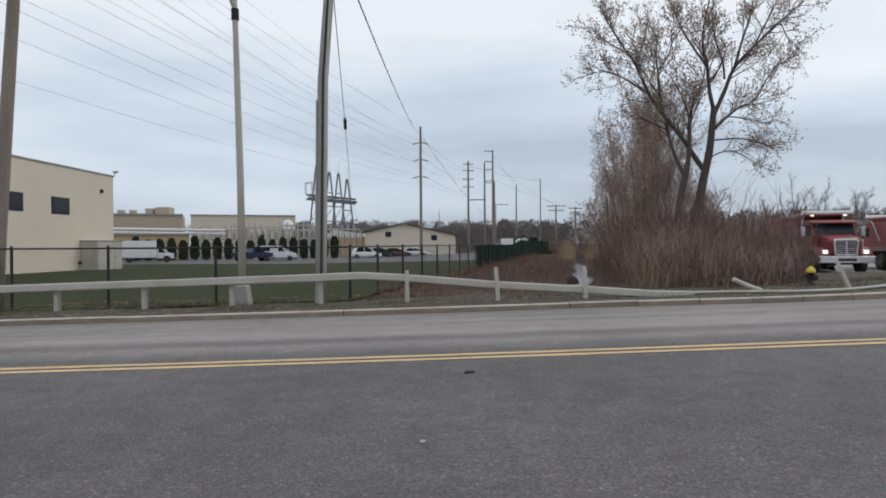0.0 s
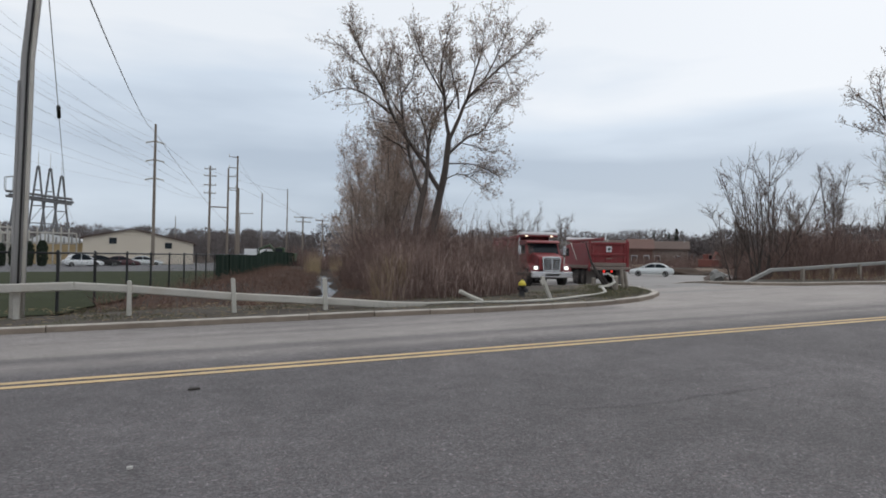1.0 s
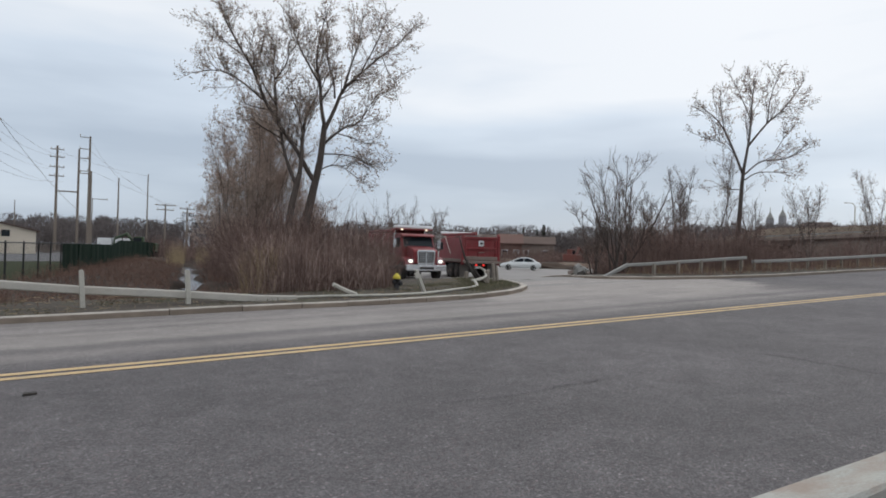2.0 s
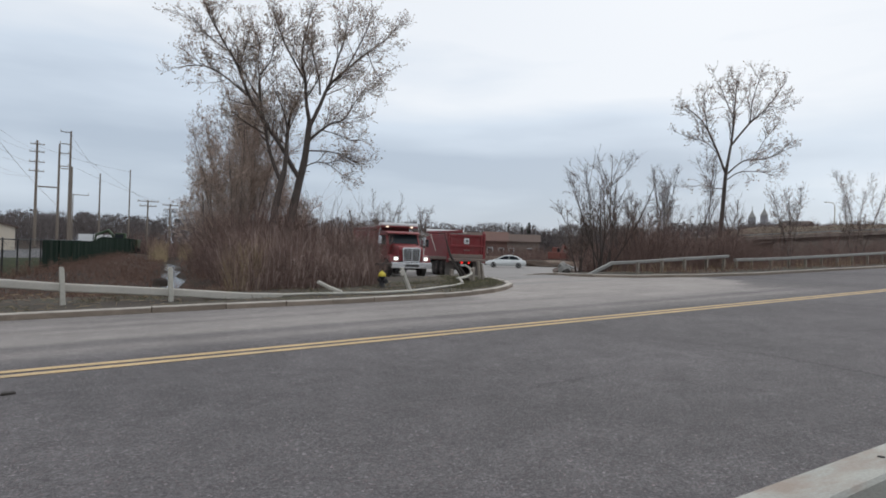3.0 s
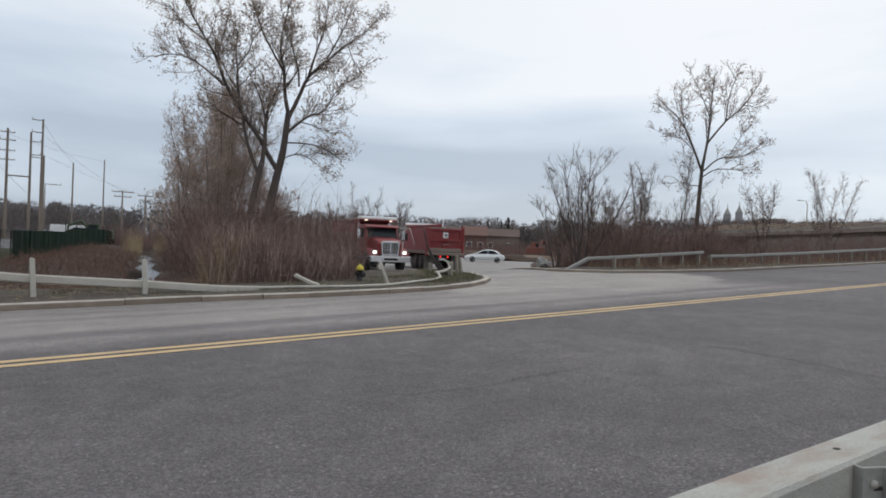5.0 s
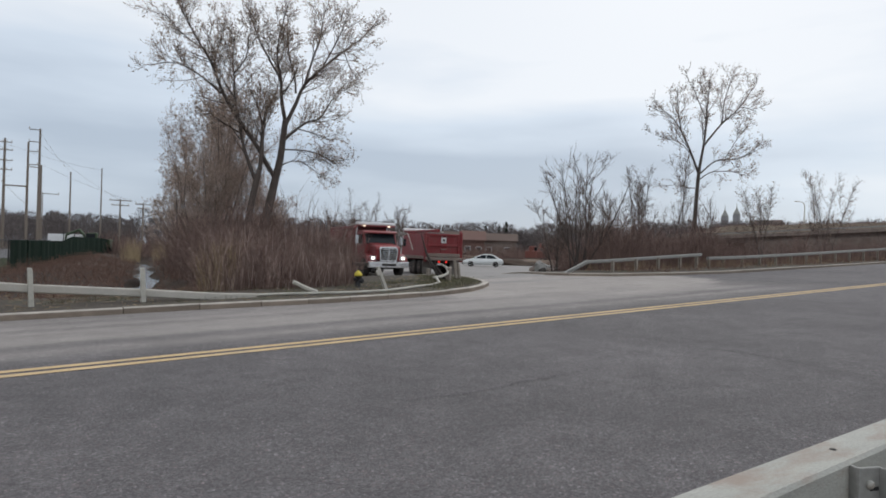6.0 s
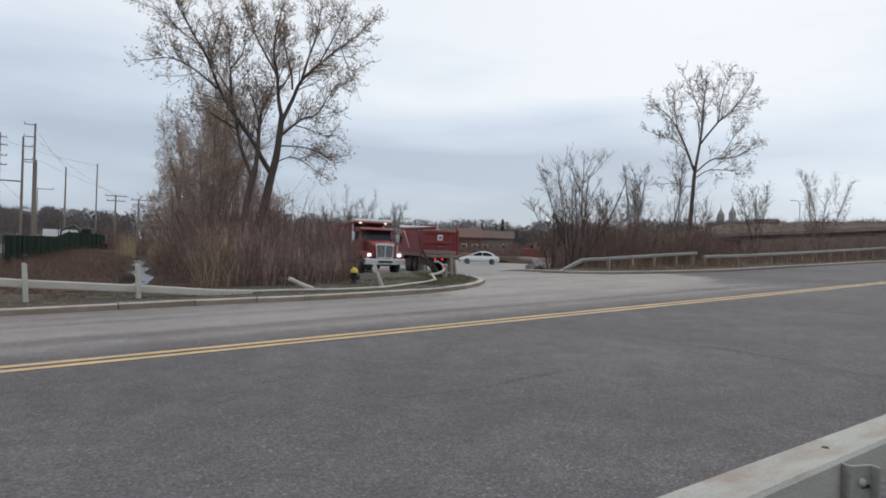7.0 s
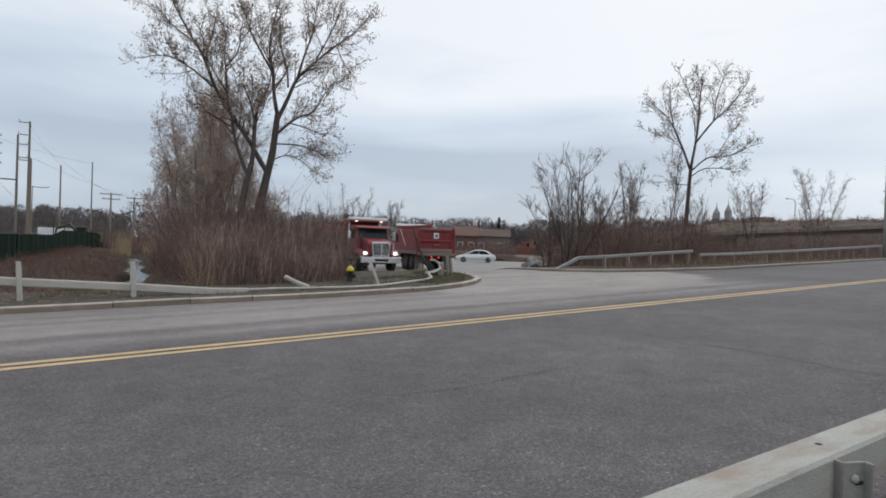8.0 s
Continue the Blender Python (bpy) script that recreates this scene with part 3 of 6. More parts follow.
for x, y, top, lean in ((-0.77, 13.6, 0.74, -0.5), (1.14, 13.33, 0.80, -3.5), (2.93, 13.16, 0.82, -3.0)):
    z0 = base_z(x, y) - 0.1
    p = part("post", prismed([(-0.047, 0), (0.043, 0), (0.04, top - z0 - 0.03), (0.02, top - z0), (-0.038, top - z0)], "y", -0.045, 0.045, 0.012), PALEWOOD, far_rail, "whitish battered post")
    put(p, pose(x, y, z0, 0, lean, 0))

broken_post = thing("broken_post", "pale guard rail post leaning over, torn from its beam", "post", pose(8.38, 13.1, base_z(8.38, 13.1) + 0.02, 0, -25, 0))
part("stake", prismed([(-0.042, 0), (0.042, 0), (0.038, 0.66), (-0.038, 0.7)], "y", -0.04, 0.04, 0.01), PALEWOOD, broken_post)
part("plate", boxed((-0.07, -0.05, 0.56), (0.10, 0.05, 0.13), None, 0.008), GALV, broken_post)
part("bracket", boxed((-0.13, 0.03, 0.66), (0.14, 0.03, 0.035), None, 0.006), DARK, broken_post)

plank = thing("fallen_rail", "bleached rail end sticking up out of the verge", "rail")
part("beam", tubed([(5.85, 12.9, 0.545), (6.12, 12.9, 0.42), (6.42, 12.9, 0.31)], [0.045, 0.048, 0.05], 6), PALEWOOD, plank)

snapped = thing("snapped_pole", "dark weathered wooden pole leaning over a heap of broken timber", "pole")
part("shaft", tubed([(11.75, 15.35, 0.42), (11.55, 15.45, 0.75), (11.42, 15.7, 1.2), (11.35, 15.9, 1.79)], [0.055, 0.047, 0.034, 0.014], 8), SCORCHED, snapped)
part("stub", tubed([(11.80, 15.2, 0.40), (11.52, 15.3, 0.8), (11.46, 15.34, 0.98)], [0.055, 0.045, 0.02], 7), SCORCHED, snapped)
part("splinter", tubed([(11.9, 15.25, 0.44), (11.65, 15.15, 0.60), (11.35, 15.1, 0.52)], [0.03, 0.03, 0.015], 6), TIMBER, snapped)
curl = thing("bent_rail", "buckled pale rail end curled round a broken post", "rail")
part("beam", tubed([(11.0, 14.75, 0.54), (11.35, 14.8, 0.56), (11.65, 14.9, 0.66), (11.75, 15.1, 0.80), (11.6, 15.2, 0.92)], [0.035, 0.036, 0.038, 0.04, 0.02], 7), PALEWOOD, curl)
stump_post = thing("wooden_stub", "short brown wooden stub post in the verge", "post", pose(11.72, 14.95, base_z(11.7, 14.95) + 0.05, 0, 2, 20))
part("stake", prismed([(-0.06, 0), (0.06, 0), (0.055, 0.46), (-0.05, 0.42)], "y", -0.05, 0.05, 0.01), TIMBER, stump_post)
for dx, lean, hh in ((0.0, -7, 0.62), (0.14, -10, 0.55)):
    g = thing("leaning_stake", "grey weathered stake leaning in the verge", "post", pose(12.35 + dx, 15.4, base_z(12.35, 15.4) + 0.05, 0, lean, 10), "stakes by the corner")
    part("stake", prismed([(-0.04, 0), (0.04, 0), (0.035, hh), (-0.035, hh)], "y", -0.035, 0.035, 0.008), TIMBER, g)
marker = thing("survey_stub", "small grey marker stub in the grass", "post", pose(12.9, 17.6, base_z(12.9, 17.6), 0, 0, 0))
part("stake", prismed([(-0.05, 0), (0.05, 0), (0.05, 0.36), (-0.05, 0.36)], "y", -0.05, 0.05, 0.01), TIMBER, marker)
mailbox = thing("rail_remnant", "dark bent rail remnant on a stake in the brush", "rail", pose(9.6, 16.6, base_z(9.6, 16.6), 0, 0, 15))
part("stake", tubed([(0, 0, 0), (0.03, 0, 0.55)], 0.03, 6), SCORCHED, mailbox)
part("beam", boxed((0.0, 0, 0.58), (0.62, 0.08, 0.1), None, 0.02), SCORCHED, mailbox)


def hydrant(m):
    h = thing("fire_hydrant", "dark fire hydrant with a yellow bonnet in dry brush", "fire hydrant", m)
    part("barrel", turned([(0.13, 0), (0.13, 0.04), (0.09, 0.05), (0.085, 0.30), (0.105, 0.31), (0.105, 0.34), (0.02, 0.345)], 16), HYDBLACK, h, "", True)
    part("bonnet", turned([(0.115, 0.335), (0.118, 0.37), (0.10, 0.42), (0.06, 0.465), (0.03, 0.475), (0.03, 0.50), (0.004, 0.50)], 16), HYDYELLOW, h, "yellow domed bonnet", True)
    for s in (-1, 1):
        part("outlet", turned([(0.04, s * 0.08), (0.04, s * 0.13), (0.052, s * 0.13), (0.05, s * 0.165), (0.002, s * 0.17)], 12, "x"), HYDBLACK, h)
        z = h.children[-1]
        put(z, pose(0, 0, 0.24))
    o = part("pumper", turned([(0.05, -0.08), (0.05, -0.13), (0.065, -0.13), (0.06, -0.175), (0.002, -0.18)], 12, "y"), HYDBLACK, h)
    put(o, pose(0, 0, 0.2))
    return h


hydrant(pose(8.33, 14.42, base_z(8.33, 14.42) + 0.06, 0, 0, 20) @ Matrix.Scale(0.88, 4))

right_rail = thing("guard_rail", "galvanised box beam guard rail with its end ramped down", "guard rail")
beam_along("beam", [(18.6, 16.6, 0.62), (19.6, 16.35, 1.10), (20.6, 16.1, 1.16), (23.0, 15.85, 1.32), (26.5, 15.65, 1.53)], 0.14, 0.125, POSTGALV, right_rail)
beam_along("beam", [(27.0, 15.6, 1.38), (30, 15.6, 1.48), (36, 15.6, 1.74), (49, 15.6, 2.36), (70, 15.6, 3.0), (100, 15.6, 4.0)], 0.14, 0.135, POSTGALV, right_rail)
for x in (20.4, 21.9, 23.4, 25.0, 26.3, 27.3, 28.6, 30.3, 32.0, 33.7, 35.4, 37.2, 39.0, 41.0, 43.0, 45.2, 47.5, 50):
    top = (1.16 + (x - 20.6) * 0.063) if x < 27 else (1.38 + (x - 27) * 0.042)
    z0 = base_z(x, 15.7) - 0.05
    put(part("post", i_post(top - z0 - 0.05, 0.10, 0.10), TIMBER, right_rail), pose(x, 15.72, z0))
wreck = thing("concrete_rubble", "grey heap of broken concrete and pipe beside the side road", "rubble", pose(21.7, 20.8, base_z(21.7, 20.8), 0, 0, 70))
for i, (a, b_, c, s) in enumerate(((0, 0, 0.2, 0.4), (0.5, 0.1, 0.15, 0.3), (-0.4, 0.1, 0.12, 0.26), (0.15, 0.05, 0.42, 0.26), (-0.15, -0.3, 0.12, 0.24))):
    part("block", boxed((a, b_, c), (s * 1.3, s, s * 0.8), Euler((0.3 * i, 0.4, 0.7 * i)).to_matrix().to_4x4(), 0.05), (POSTGALV, MUDDY, SCORCHED)[i % 3], wreck)
part("pipe", tubed([(-0.5, -0.2, 0.3), (0.2, -0.3, 0.42), (0.8, -0.2, 0.5)], 0.05, 8), POSTGALV, wreck)

# ------------------------------------------------------------------ fence
FENCE_TOP = 1.235
fence = thing("chain_link_fence", "black vinyl chain link fence round a lawn", "fence")
fence_line = [(-10.1 + 2.4 * i, 15.15) for i in range(-9, 1)] + [(-7.8, 15.05), (-5.27, 14.95), (-2.22, 15.4)]
back_line = [(-2.22, 15.4)] + [(-1.8 + 0.57 * i, 18.15 + 2.75 * i) for i in range(14)]


def fence_posts(line, parent):
    for x, y in line:
        z0 = terrain(x, y) - 0.05
        bm = tubed([(0, 0, 0), (0, 0, FENCE_TOP + 0.03 - z0)], 0.033, 8)
        tube(bm, [(0, 0, FENCE_TOP + 0.03 - z0), (0, 0, FENCE_TOP + 0.07 - z0)], [0.036, 0.012], 8)
        put(part("post", bm, BLACK, parent), pose(x, y, z0))


fence_posts(fence_line, fence)
fence_posts(back_line[1:], fence)
for line in (fence_line, back_line):
    part("top_rail", tubed([(x, y, FENCE_TOP) for x, y in line], 0.022, 6), BLACK, fence)
wires = Sticks()


def chain_link(line, step):
    for (x0, y0), (x1, y1) in zip(line, line[1:]):
        n = max(1, int(math.hypot(x1 - x0, y1 - y0) / step))
        hgt = FENCE_TOP - terrain(x0, y0)
        run = max(1, int(hgt / step))
        for i in range(-run, n + run):
            for s in (0, 1):
                a, b = i / n, (i + run) / n
                za, zb = 0.0, hgt
                ca, cb = max(a, 0), min(b, 1)
                if ca >= cb:
                    continue
                za, zb = hgt * (ca - a) / (b - a), hgt * (cb - a) / (b - a)
                if s:
                    za, zb = hgt - za, hgt - zb
                g = terrain(x0, y0)
                wires.stick((x0 + (x1 - x0) * ca, y0 + (y1 - y0) * ca, g + za), (x0 + (x1 - x0) * cb, y0 + (y1 - y0) * cb, g + zb), 0.0011, 0.0011)


chain_link(fence_line[5:], 0.09)
chain_link(back_line, 0.12)
bulk("wire_mesh", wires.v, wires.f, BLACK, fence, "", "", "stuff")

screen_line = [back_line[-1], (7.2, 60.0), (8.9, 67.0), (10.9, 75.0), (14.0, 85.0), (17.2, 95.0)]
screen = thing("screened_fence", "dark green windscreen cloth on a fence beside the ditch", "fence")
bm = bmesh.new()
pts = [back_line[8], back_line[10], back_line[12]] + screen_line
prev = None
for i in range(len(pts) - 1):
    (x0, y0), (x1, y1) = pts[i], pts[i + 1]
    n = 8
    for k in range(n + 1):
        x, y = x0 + (x1 - x0) * k / n, y0 + (y1 - y0) * k / n
        off = 0.05 * math.sin(k * 2.3 + i)
        top = 1.24 + 0.42 * ease((y - 58) / 8) - 0.15 * ease((y - 84) / 10) - 0.03 * (k % 2)
        a, b = bm.verts.new((x + 0.06 + off, y, terrain(x, y) - 0.05)), bm.verts.new((x + 0.06 + off, y, top))
        if prev:
            bm.faces.new((prev[0], a, b, prev[1]))
        prev = (a, b)
cloth = part("cloth", bm, GREENCLOTH, screen)
sol = cloth.modifiers.new("thick", "SOLIDIFY")
sol.thickness = 0.02
for x, y in screen_line[1:]:
    put(part("post", tubed([(0, 0, 0), (0, 0, 2.6)], 0.04, 8), BLACK, screen), pose(x, y, terrain(x, y) - 0.3))


# ------------------------------------------------------------------ poles and wires
def wood_pole(m, height, r, mat, label, lean=None):
    p = thing("utility_pole", label, "utility pole", m)
    return p


pole_a = wood_pole(pose(-10.8, 15.6, -0.35), 11, 0.15, POLEWOOD, "brown wooden utility pole beside the fence")
part("shaft", tubed([(0, 0, 0), (0.12, 0, 2), (0.55, 0, 8), (0.75, 0, 11)], [0.165, 0.16, 0.135, 0.12], 12), POLEWOOD, pole_a, "", True)

pole_c = wood_pole(pose(-2.65, 14.15, -0.1), 11, 0.15, POLEGREY, "grey wooden utility pole with conduit beside the rail")
part("shaft", tubed([(-0.05, 0, 0), (-0.02, 0, 2), (0.03, 0, 5), (0.17, 0, 6.8), (0.3, 0, 10.5)], [0.13, 0.125, 0.115, 0.11, 0.1], 14), POLEGREY, pole_c, "", True)
part("conduit", tubed([(0.06, -0.13, 0.1), (0.08, -0.13, 2), (0.12, -0.125, 5), (0.24, -0.12, 7), (0.33, -0.11, 10)], 0.03, 8), GALV, pole_c, "pale conduit", True)
part("riser_cable", tubed([(-0.02, -0.135, 0.4), (0.0, -0.135, 2), (0.05, -0.125, 5), (0.18, -0.122, 6.9), (0.3, -0.11, 10)], 0.017, 8), DARK, pole_c, "dark cable up the pole", True)
part("cable_guard", tubed([(-0.12, -0.09, 1.5), (-0.10, -0.09, 3.0), (-0.09, -0.09, 4.55)], [0.03, 0.03, 0.02], 8), POLEGREY, pole_c)
part("mounting_plate", boxed((-0.05, -0.02, 0.3), (0.2, 0.2, 0.62), None, 0.02), GALV, pole_c, "metal boot at the foot")

lamp = thing("street_lamp", "tapered grey metal street lamp on a concrete foot", "street lamp", pose(-4.55, 14.6, -0.12))
part("foot", prismed([(-0.2, 0), (0.2, 0), (0.16, 0.22), (0.13, 0.5), (-0.13, 0.5), (-0.16, 0.22)], "y", -0.18, 0.18, 0.02), CONCRETE, lamp, "concrete foot")
part("shaft", tubed([(0, 0, 0.45), (-0.03, 0, 3), (-0.12, 0, 6.65), (-0.16, 0, 8.2)], [0.085, 0.078, 0.062, 0.055], 12), GALV, lamp, "", True)
part("collar", tubed([(-0.115, 0, 6.5), (-0.12, 0, 6.75)], [0.085, 0.085], 12), DARK, lamp)
part("arm", tubed([(-0.12, 0, 6.7), (-0.22, -0.3, 7.1), (-0.3, -1.0, 7.6), (-0.32, -2.0, 7.9)], 0.035, 8), GALV, lamp)
part("luminaire", boxed((-0.32, -2.3, 7.9), (0.28, 0.6, 0.14), None, 0.04), GALV, lamp)


def far_pole(x, y, z0, z1, r, arms=(), label="far wooden power pole", mat=None, face=0.0):
    p = thing("power_pole", label, "power pole", pose(x, y, z0, 0, 0, face), "poles of the power line")
    h = z1 - z0
    part("shaft", tubed([(0, 0, 0), (0, 0, h)], [r, r * 0.62], 8), mat or FARPOLE, p)
    for za, w, kind in arms:
        if kind == "bar":
            part("crossarm", boxed((0, -r, za - z0), (w, 0.14, 0.16), None, 0.02), FARPOLE, p)
            for k in (-0.45, -0.15, 0.15, 0.45):
                part("insulator", tubed([(w * k, -r, za - z0 + 0.07), (w * k, -r, za - z0 + 0.38)], [0.07, 0.05], 6), GALV, p)
        elif kind == "vee":
            for s in (-1, 1):
                part("insulator", tubed([(0, 0, za - z0), (s * w / 2, 0, za - z0 - 0.25), (s * w / 2, 0, za - z0 - 0.4)], [0.1, 0.09, 0.08], 6), GALV, p)
        elif kind == "side":
            part("crossarm", boxed((w / 2, 0, za - z0), (w, 0.16, 0.16), None, 0.02), FARPOLE, p)
            part("insulator", tubed([(w, 0, za - z0), (w, 0, za - z0 + 0.5)], [0.09, 0.06], 6), GALV, p)
    return p


before = set(scene.objects)
P1 = (-3.24, 94.94)
far_pole(*P1, -0.8, 18.7, 0.24, [(16.4, 2.2, "vee"), (13.9, 2.2, "vee"), (11.4, 2.2, "vee")], "tall wooden power pole with insulator arms")
far_pole(6.0, 149.9, -0.8, 20.7, 0.3, [(19.9, 2.4, "bar"), (18.4, 2.6, "bar"), (16.4, 2.6, "bar"), (14.6, 2.6, "bar")], "wooden power pole with several crossarms")
far_pole(9.8, 149.7, -0.8, 20.4, 0.28, [(18.6, 1.6, "side"), (16.0, 1.6, "side")])
far_pole(11.7, 149.5, -0.8, 23.2, 0.28, [(22.9, -1.8, "side"), (20.5, -1.8, "side"), (15.5, -1.6, "side")])
far_pole(12.5, 155.0, -0.8, 16.6, 0.26)
tie = thing("pole_brace", "horizontal timber brace tied between two power poles", "brace")
part("beam", tubed([(6.0, 149.6, 11.6), (9.8, 149.4, 11.6)], 0.14, 6), FARPOLE, tie)
far_pole(17.1, 149.0, -0.8, 15.1, 0.2)
far_pole(22.6, 148.3, -0.8, 16.3, 0.17)
far_pole(26.1, 147.7, -0.8, 10.2, 0.22, [(9.9, 4.2, "bar"), (8.9, 3.4, "bar")], "shorter wooden pole with two crossarms")
far_pole(30.4, 146.9, -0.8, 9.7, 0.22, [(9.3, 3.2, "bar"), (8.4, 2.2, "bar")], "shorter wooden pole with crossarms")
far_pole(14.5, 175.0, -0.8, 12.2, 0.14, [(12.0, 3.2, "side")], "slim far street lamp pole")
far_pole(-1.2, 210.0, -0.8, 12.5, 0.16)


def wire(p, q, sag, r, name="overhead_wire", label="thin dark overhead wire"):
    p, q = Vector(p), Vector(q)
    pts = []
    for i in range(17):
        k = i / 16
        v = p.lerp(q, k)
        v.z -= sag * 4 * k * (1 - k)
        pts.append(v)
    return tagged(part(name, tubed(pts, r, 5), WIRE, None), label, "wire", "wires of the power line")


for z, s in ((16.2, -1.05), (16.2, 1.05), (13.6, -1.05), (13.6, 1.05), (11.1, -1.05), (11.1, 1.05)):
    wire((P1[0] + s, P1[1], z), (-32 + s * 2.2, 12 + s, z + 5.5), 1.7, 0.011)
    wire((P1[0] + s, P1[1], z), (6.0 + s, 149.9, z + 2.4), 0.8, 0.016)
wire((P1[0], P1[1], 18.7), (-32, 12, 25.5), 1.2, 0.012)
for z, s, run in ((15.2, -0.7, 8.0), (15.0, 0.7, 8.4), (12.6, -0.7, 10.0), (12.4, 0.7, 10.5), (17.6, 0.4, 9.0), (10.2, 0.0, 1.0)):
    wire((P1[0] + s, P1[1], z), (-28 + s * 3, 12 + s, z + run), 1.6, 0.009)
wire((-3.24, 94.9, 17.6), (-2.35, 14.2, 8.0), 0.9, 0.022, "service_cable", "heavy dark cable running off to a far pole")
wire((-3.0, 95.0, 17.2), (9.8, 149.7, 8.0), 0.8, 0.03, "service_cable", "heavy dark cable running off to a far pole")
for (x0, z0), (x1, z1) in (((6, 19.6), (22.6, 15.9)), ((11.7, 22.6), (17.1, 14.8)), ((11.7, 20.3), (26.1, 10.0)), ((12.5, 16.0), (30.4, 9.4))):
    wire((x0, 149.6, z0), (x1, 148.0, z1), 0.5, 0.02)


def swing_new():
    """The works yard and power line stand turned by 0.72 degrees to the road."""
    for ob in [o for o in scene.objects if o not in before and o.parent is None]:
        ob.matrix_world = pose(-0.18, 0.03, 0, 0, 0, -0.72) @ ob.matrix_world


swing_new()
guy = thing("guy_wire", "thin guy wire with a dark insulator", "guy wire")
part("cable", tubed([(-2.4, 14.2, 7.0), (-3.57, 24.5, 5.83), (-6.9, 52, 4.75), (-14.2, 118, 5.3)], 0.012, 5), WIRE, guy)
part("insulator", tubed([(-3.5, 23.9, 5.95), (-3.62, 24.9, 5.80)], [0.06, 0.06], 8), DARK, guy)


# ------------------------------------------------------------------ vehicles
def wheel(parent, x, y, r, w, name="wheel", dual=False, hub=None):
    wh = part(name, turned([(r * 0.55, -w / 2), (r * 0.9, -w / 2), (r, -w * 0.32), (r, w * 0.32), (r * 0.9, w / 2), (r * 0.55, w / 2)], 22, "x"), TYRE, parent, "", True)
    put(wh, pose(x, y, r))
    s = 1 if x > 0 else -1
    rim = part("rim", turned([(r * 0.56, s * w * 0.46), (r * 0.5, s * w * 0.52), (r * 0.42, s * w * 0.30), (r * 0.2, s * w * 0.26), (r * 0.18, s * w * 0.5), (0.005, s * w * 0.52)], 18, "x"), hub or MUDDY, wh)
    return wh


def dump_truck(m, label):
    """Heading along +y, tailgate at y = 0, on the ground at z = 0."""
    t = thing("dump_truck", label, "dump truck", m)
    W = 2.44
    # chassis
    ch = bmesh.new()
    for s in (-1, 1):
        box(ch, (s * 0.42, 4.2, 0.82), (0.09, 7.6, 0.26))
    for y in (0.6, 1.9, 3.2, 4.6, 6.0):
        box(ch, (0, y, 0.82), (0.84, 0.1, 0.2))
    box(ch, (0, 1.25, 0.52), (1.9, 0.16, 0.16))
    box(ch, (0, 2.6, 0.52), (1.9, 0.16, 0.16))
    box(ch, (0, 1.25, 0.55), (0.36, 0.4, 0.36), None, 0.08)
    box(ch, (0, 2.6, 0.55), (0.36, 0.4, 0.36), None, 0.08)
    box(ch, (0, 7.0, 0.5), (1.9, 0.14, 0.14))
    part("chassis", ch, DARK, t)
    # dump body
    z0, z1, L = 1.12, 2.72, 4.9
    body = bmesh.new()
    box(body, (0, L / 2, z0 + 0.06), (W, L, 0.12))
    for s in (-1, 1):
        box(body, (s * (W / 2 - 0.05), L / 2, (z0 + z1) / 2), (0.10, L, z1 - z0), None, 0.015)
    box(body, (0, L - 0.05, (z0 + z1) / 2 + 0.1), (W - 0.2, 0.1, z1 - z0 + 0.2), None, 0.015)
    bx = part("dump_body", body, RED, t)
    for s in (-1, 1):
        part("top_rail", boxed((s * (W / 2 - 0.02), L / 2, z1), (0.17, L + 0.05, 0.15), None, 0.025), RED, bx)
        part("lower_rail", boxed((s * (W / 2 - 0.01), L / 2, z0 + 0.06), (0.14, L, 0.2), None, 0.02), MUDDY, bx)
        for i in range(8):
            y = 0.35 + i * (L - 0.6) / 7
            part("rib", prismed([(-0.07, z0), (0.07, z0), (0.05, z1 - 0.06), (-0.05, z1 - 0.06)], "x", 0, s * 0.09, 0.008), RED, bx)
            put(bx.children[-1], pose(s * W / 2, y, 0))
        part("corner_post", boxed((s * (W / 2 - 0.03), -0.06, (z0 + z1) / 2 - 0.05), (0.17, 0.2, z1 - z0 + 0.3), None, 0.03), RED, bx)
        part("ear", prismed([(-0.12, z1), (0.12, z1), (0.08, z1 + 0.18), (-0.02, z1 + 0.2)], "x", s * (W / 2 - 0.1), s * (W / 2 + 0.01), 0.01), RED, bx)
    # cab shield and tarp housing over the cab
    part("cab_shield", boxed((0, L + 0.45, z1 + 0.24), (W - 0.05, 1.0, 0.10), None, 0.03), RED, bx)
    part("tarp_roll", tubed([(-W / 2 + 0.02, L + 0.75, z1 + 0.36), (W / 2 - 0.02, L + 0.75, z1 + 0.36)], 0.11, 12), WHITEPAINT, bx, "pale tarp roll housing")
    part("tarp", boxed((0, L * 0.62, z1 + 0.10), (W - 0.3, L * 0.5, 0.06), Euler((0.05, 0, 0)).to_matrix().to_4x4(), 0.02), DARK, bx, "dark load tarp")
    for s in (-1, 1):
        part("tarp_arm", tubed([(s * (W / 2 + 0.07), 2.6, z0 + 0.5), (s * (W / 2 + 0.09), 4.3, z1 + 0.25), (s * (W / 2 - 0.05), L + 0.6, z1 + 0.35)], 0.03, 6), GALV, bx)
        part("marker_light", boxed((s * (W / 2 - 0.45), L + 0.96, z1 + 0.22), (0.16, 0.04, 0.07), None, 0.01), LAMPAMBER, bx)
    # tailgate
    tg = part("tailgate", boxed((0, -0.02, (z0 + z1) / 2 + 0.02), (W - 0.26, 0.06, z1 - z0 - 0.1)), RED, t)
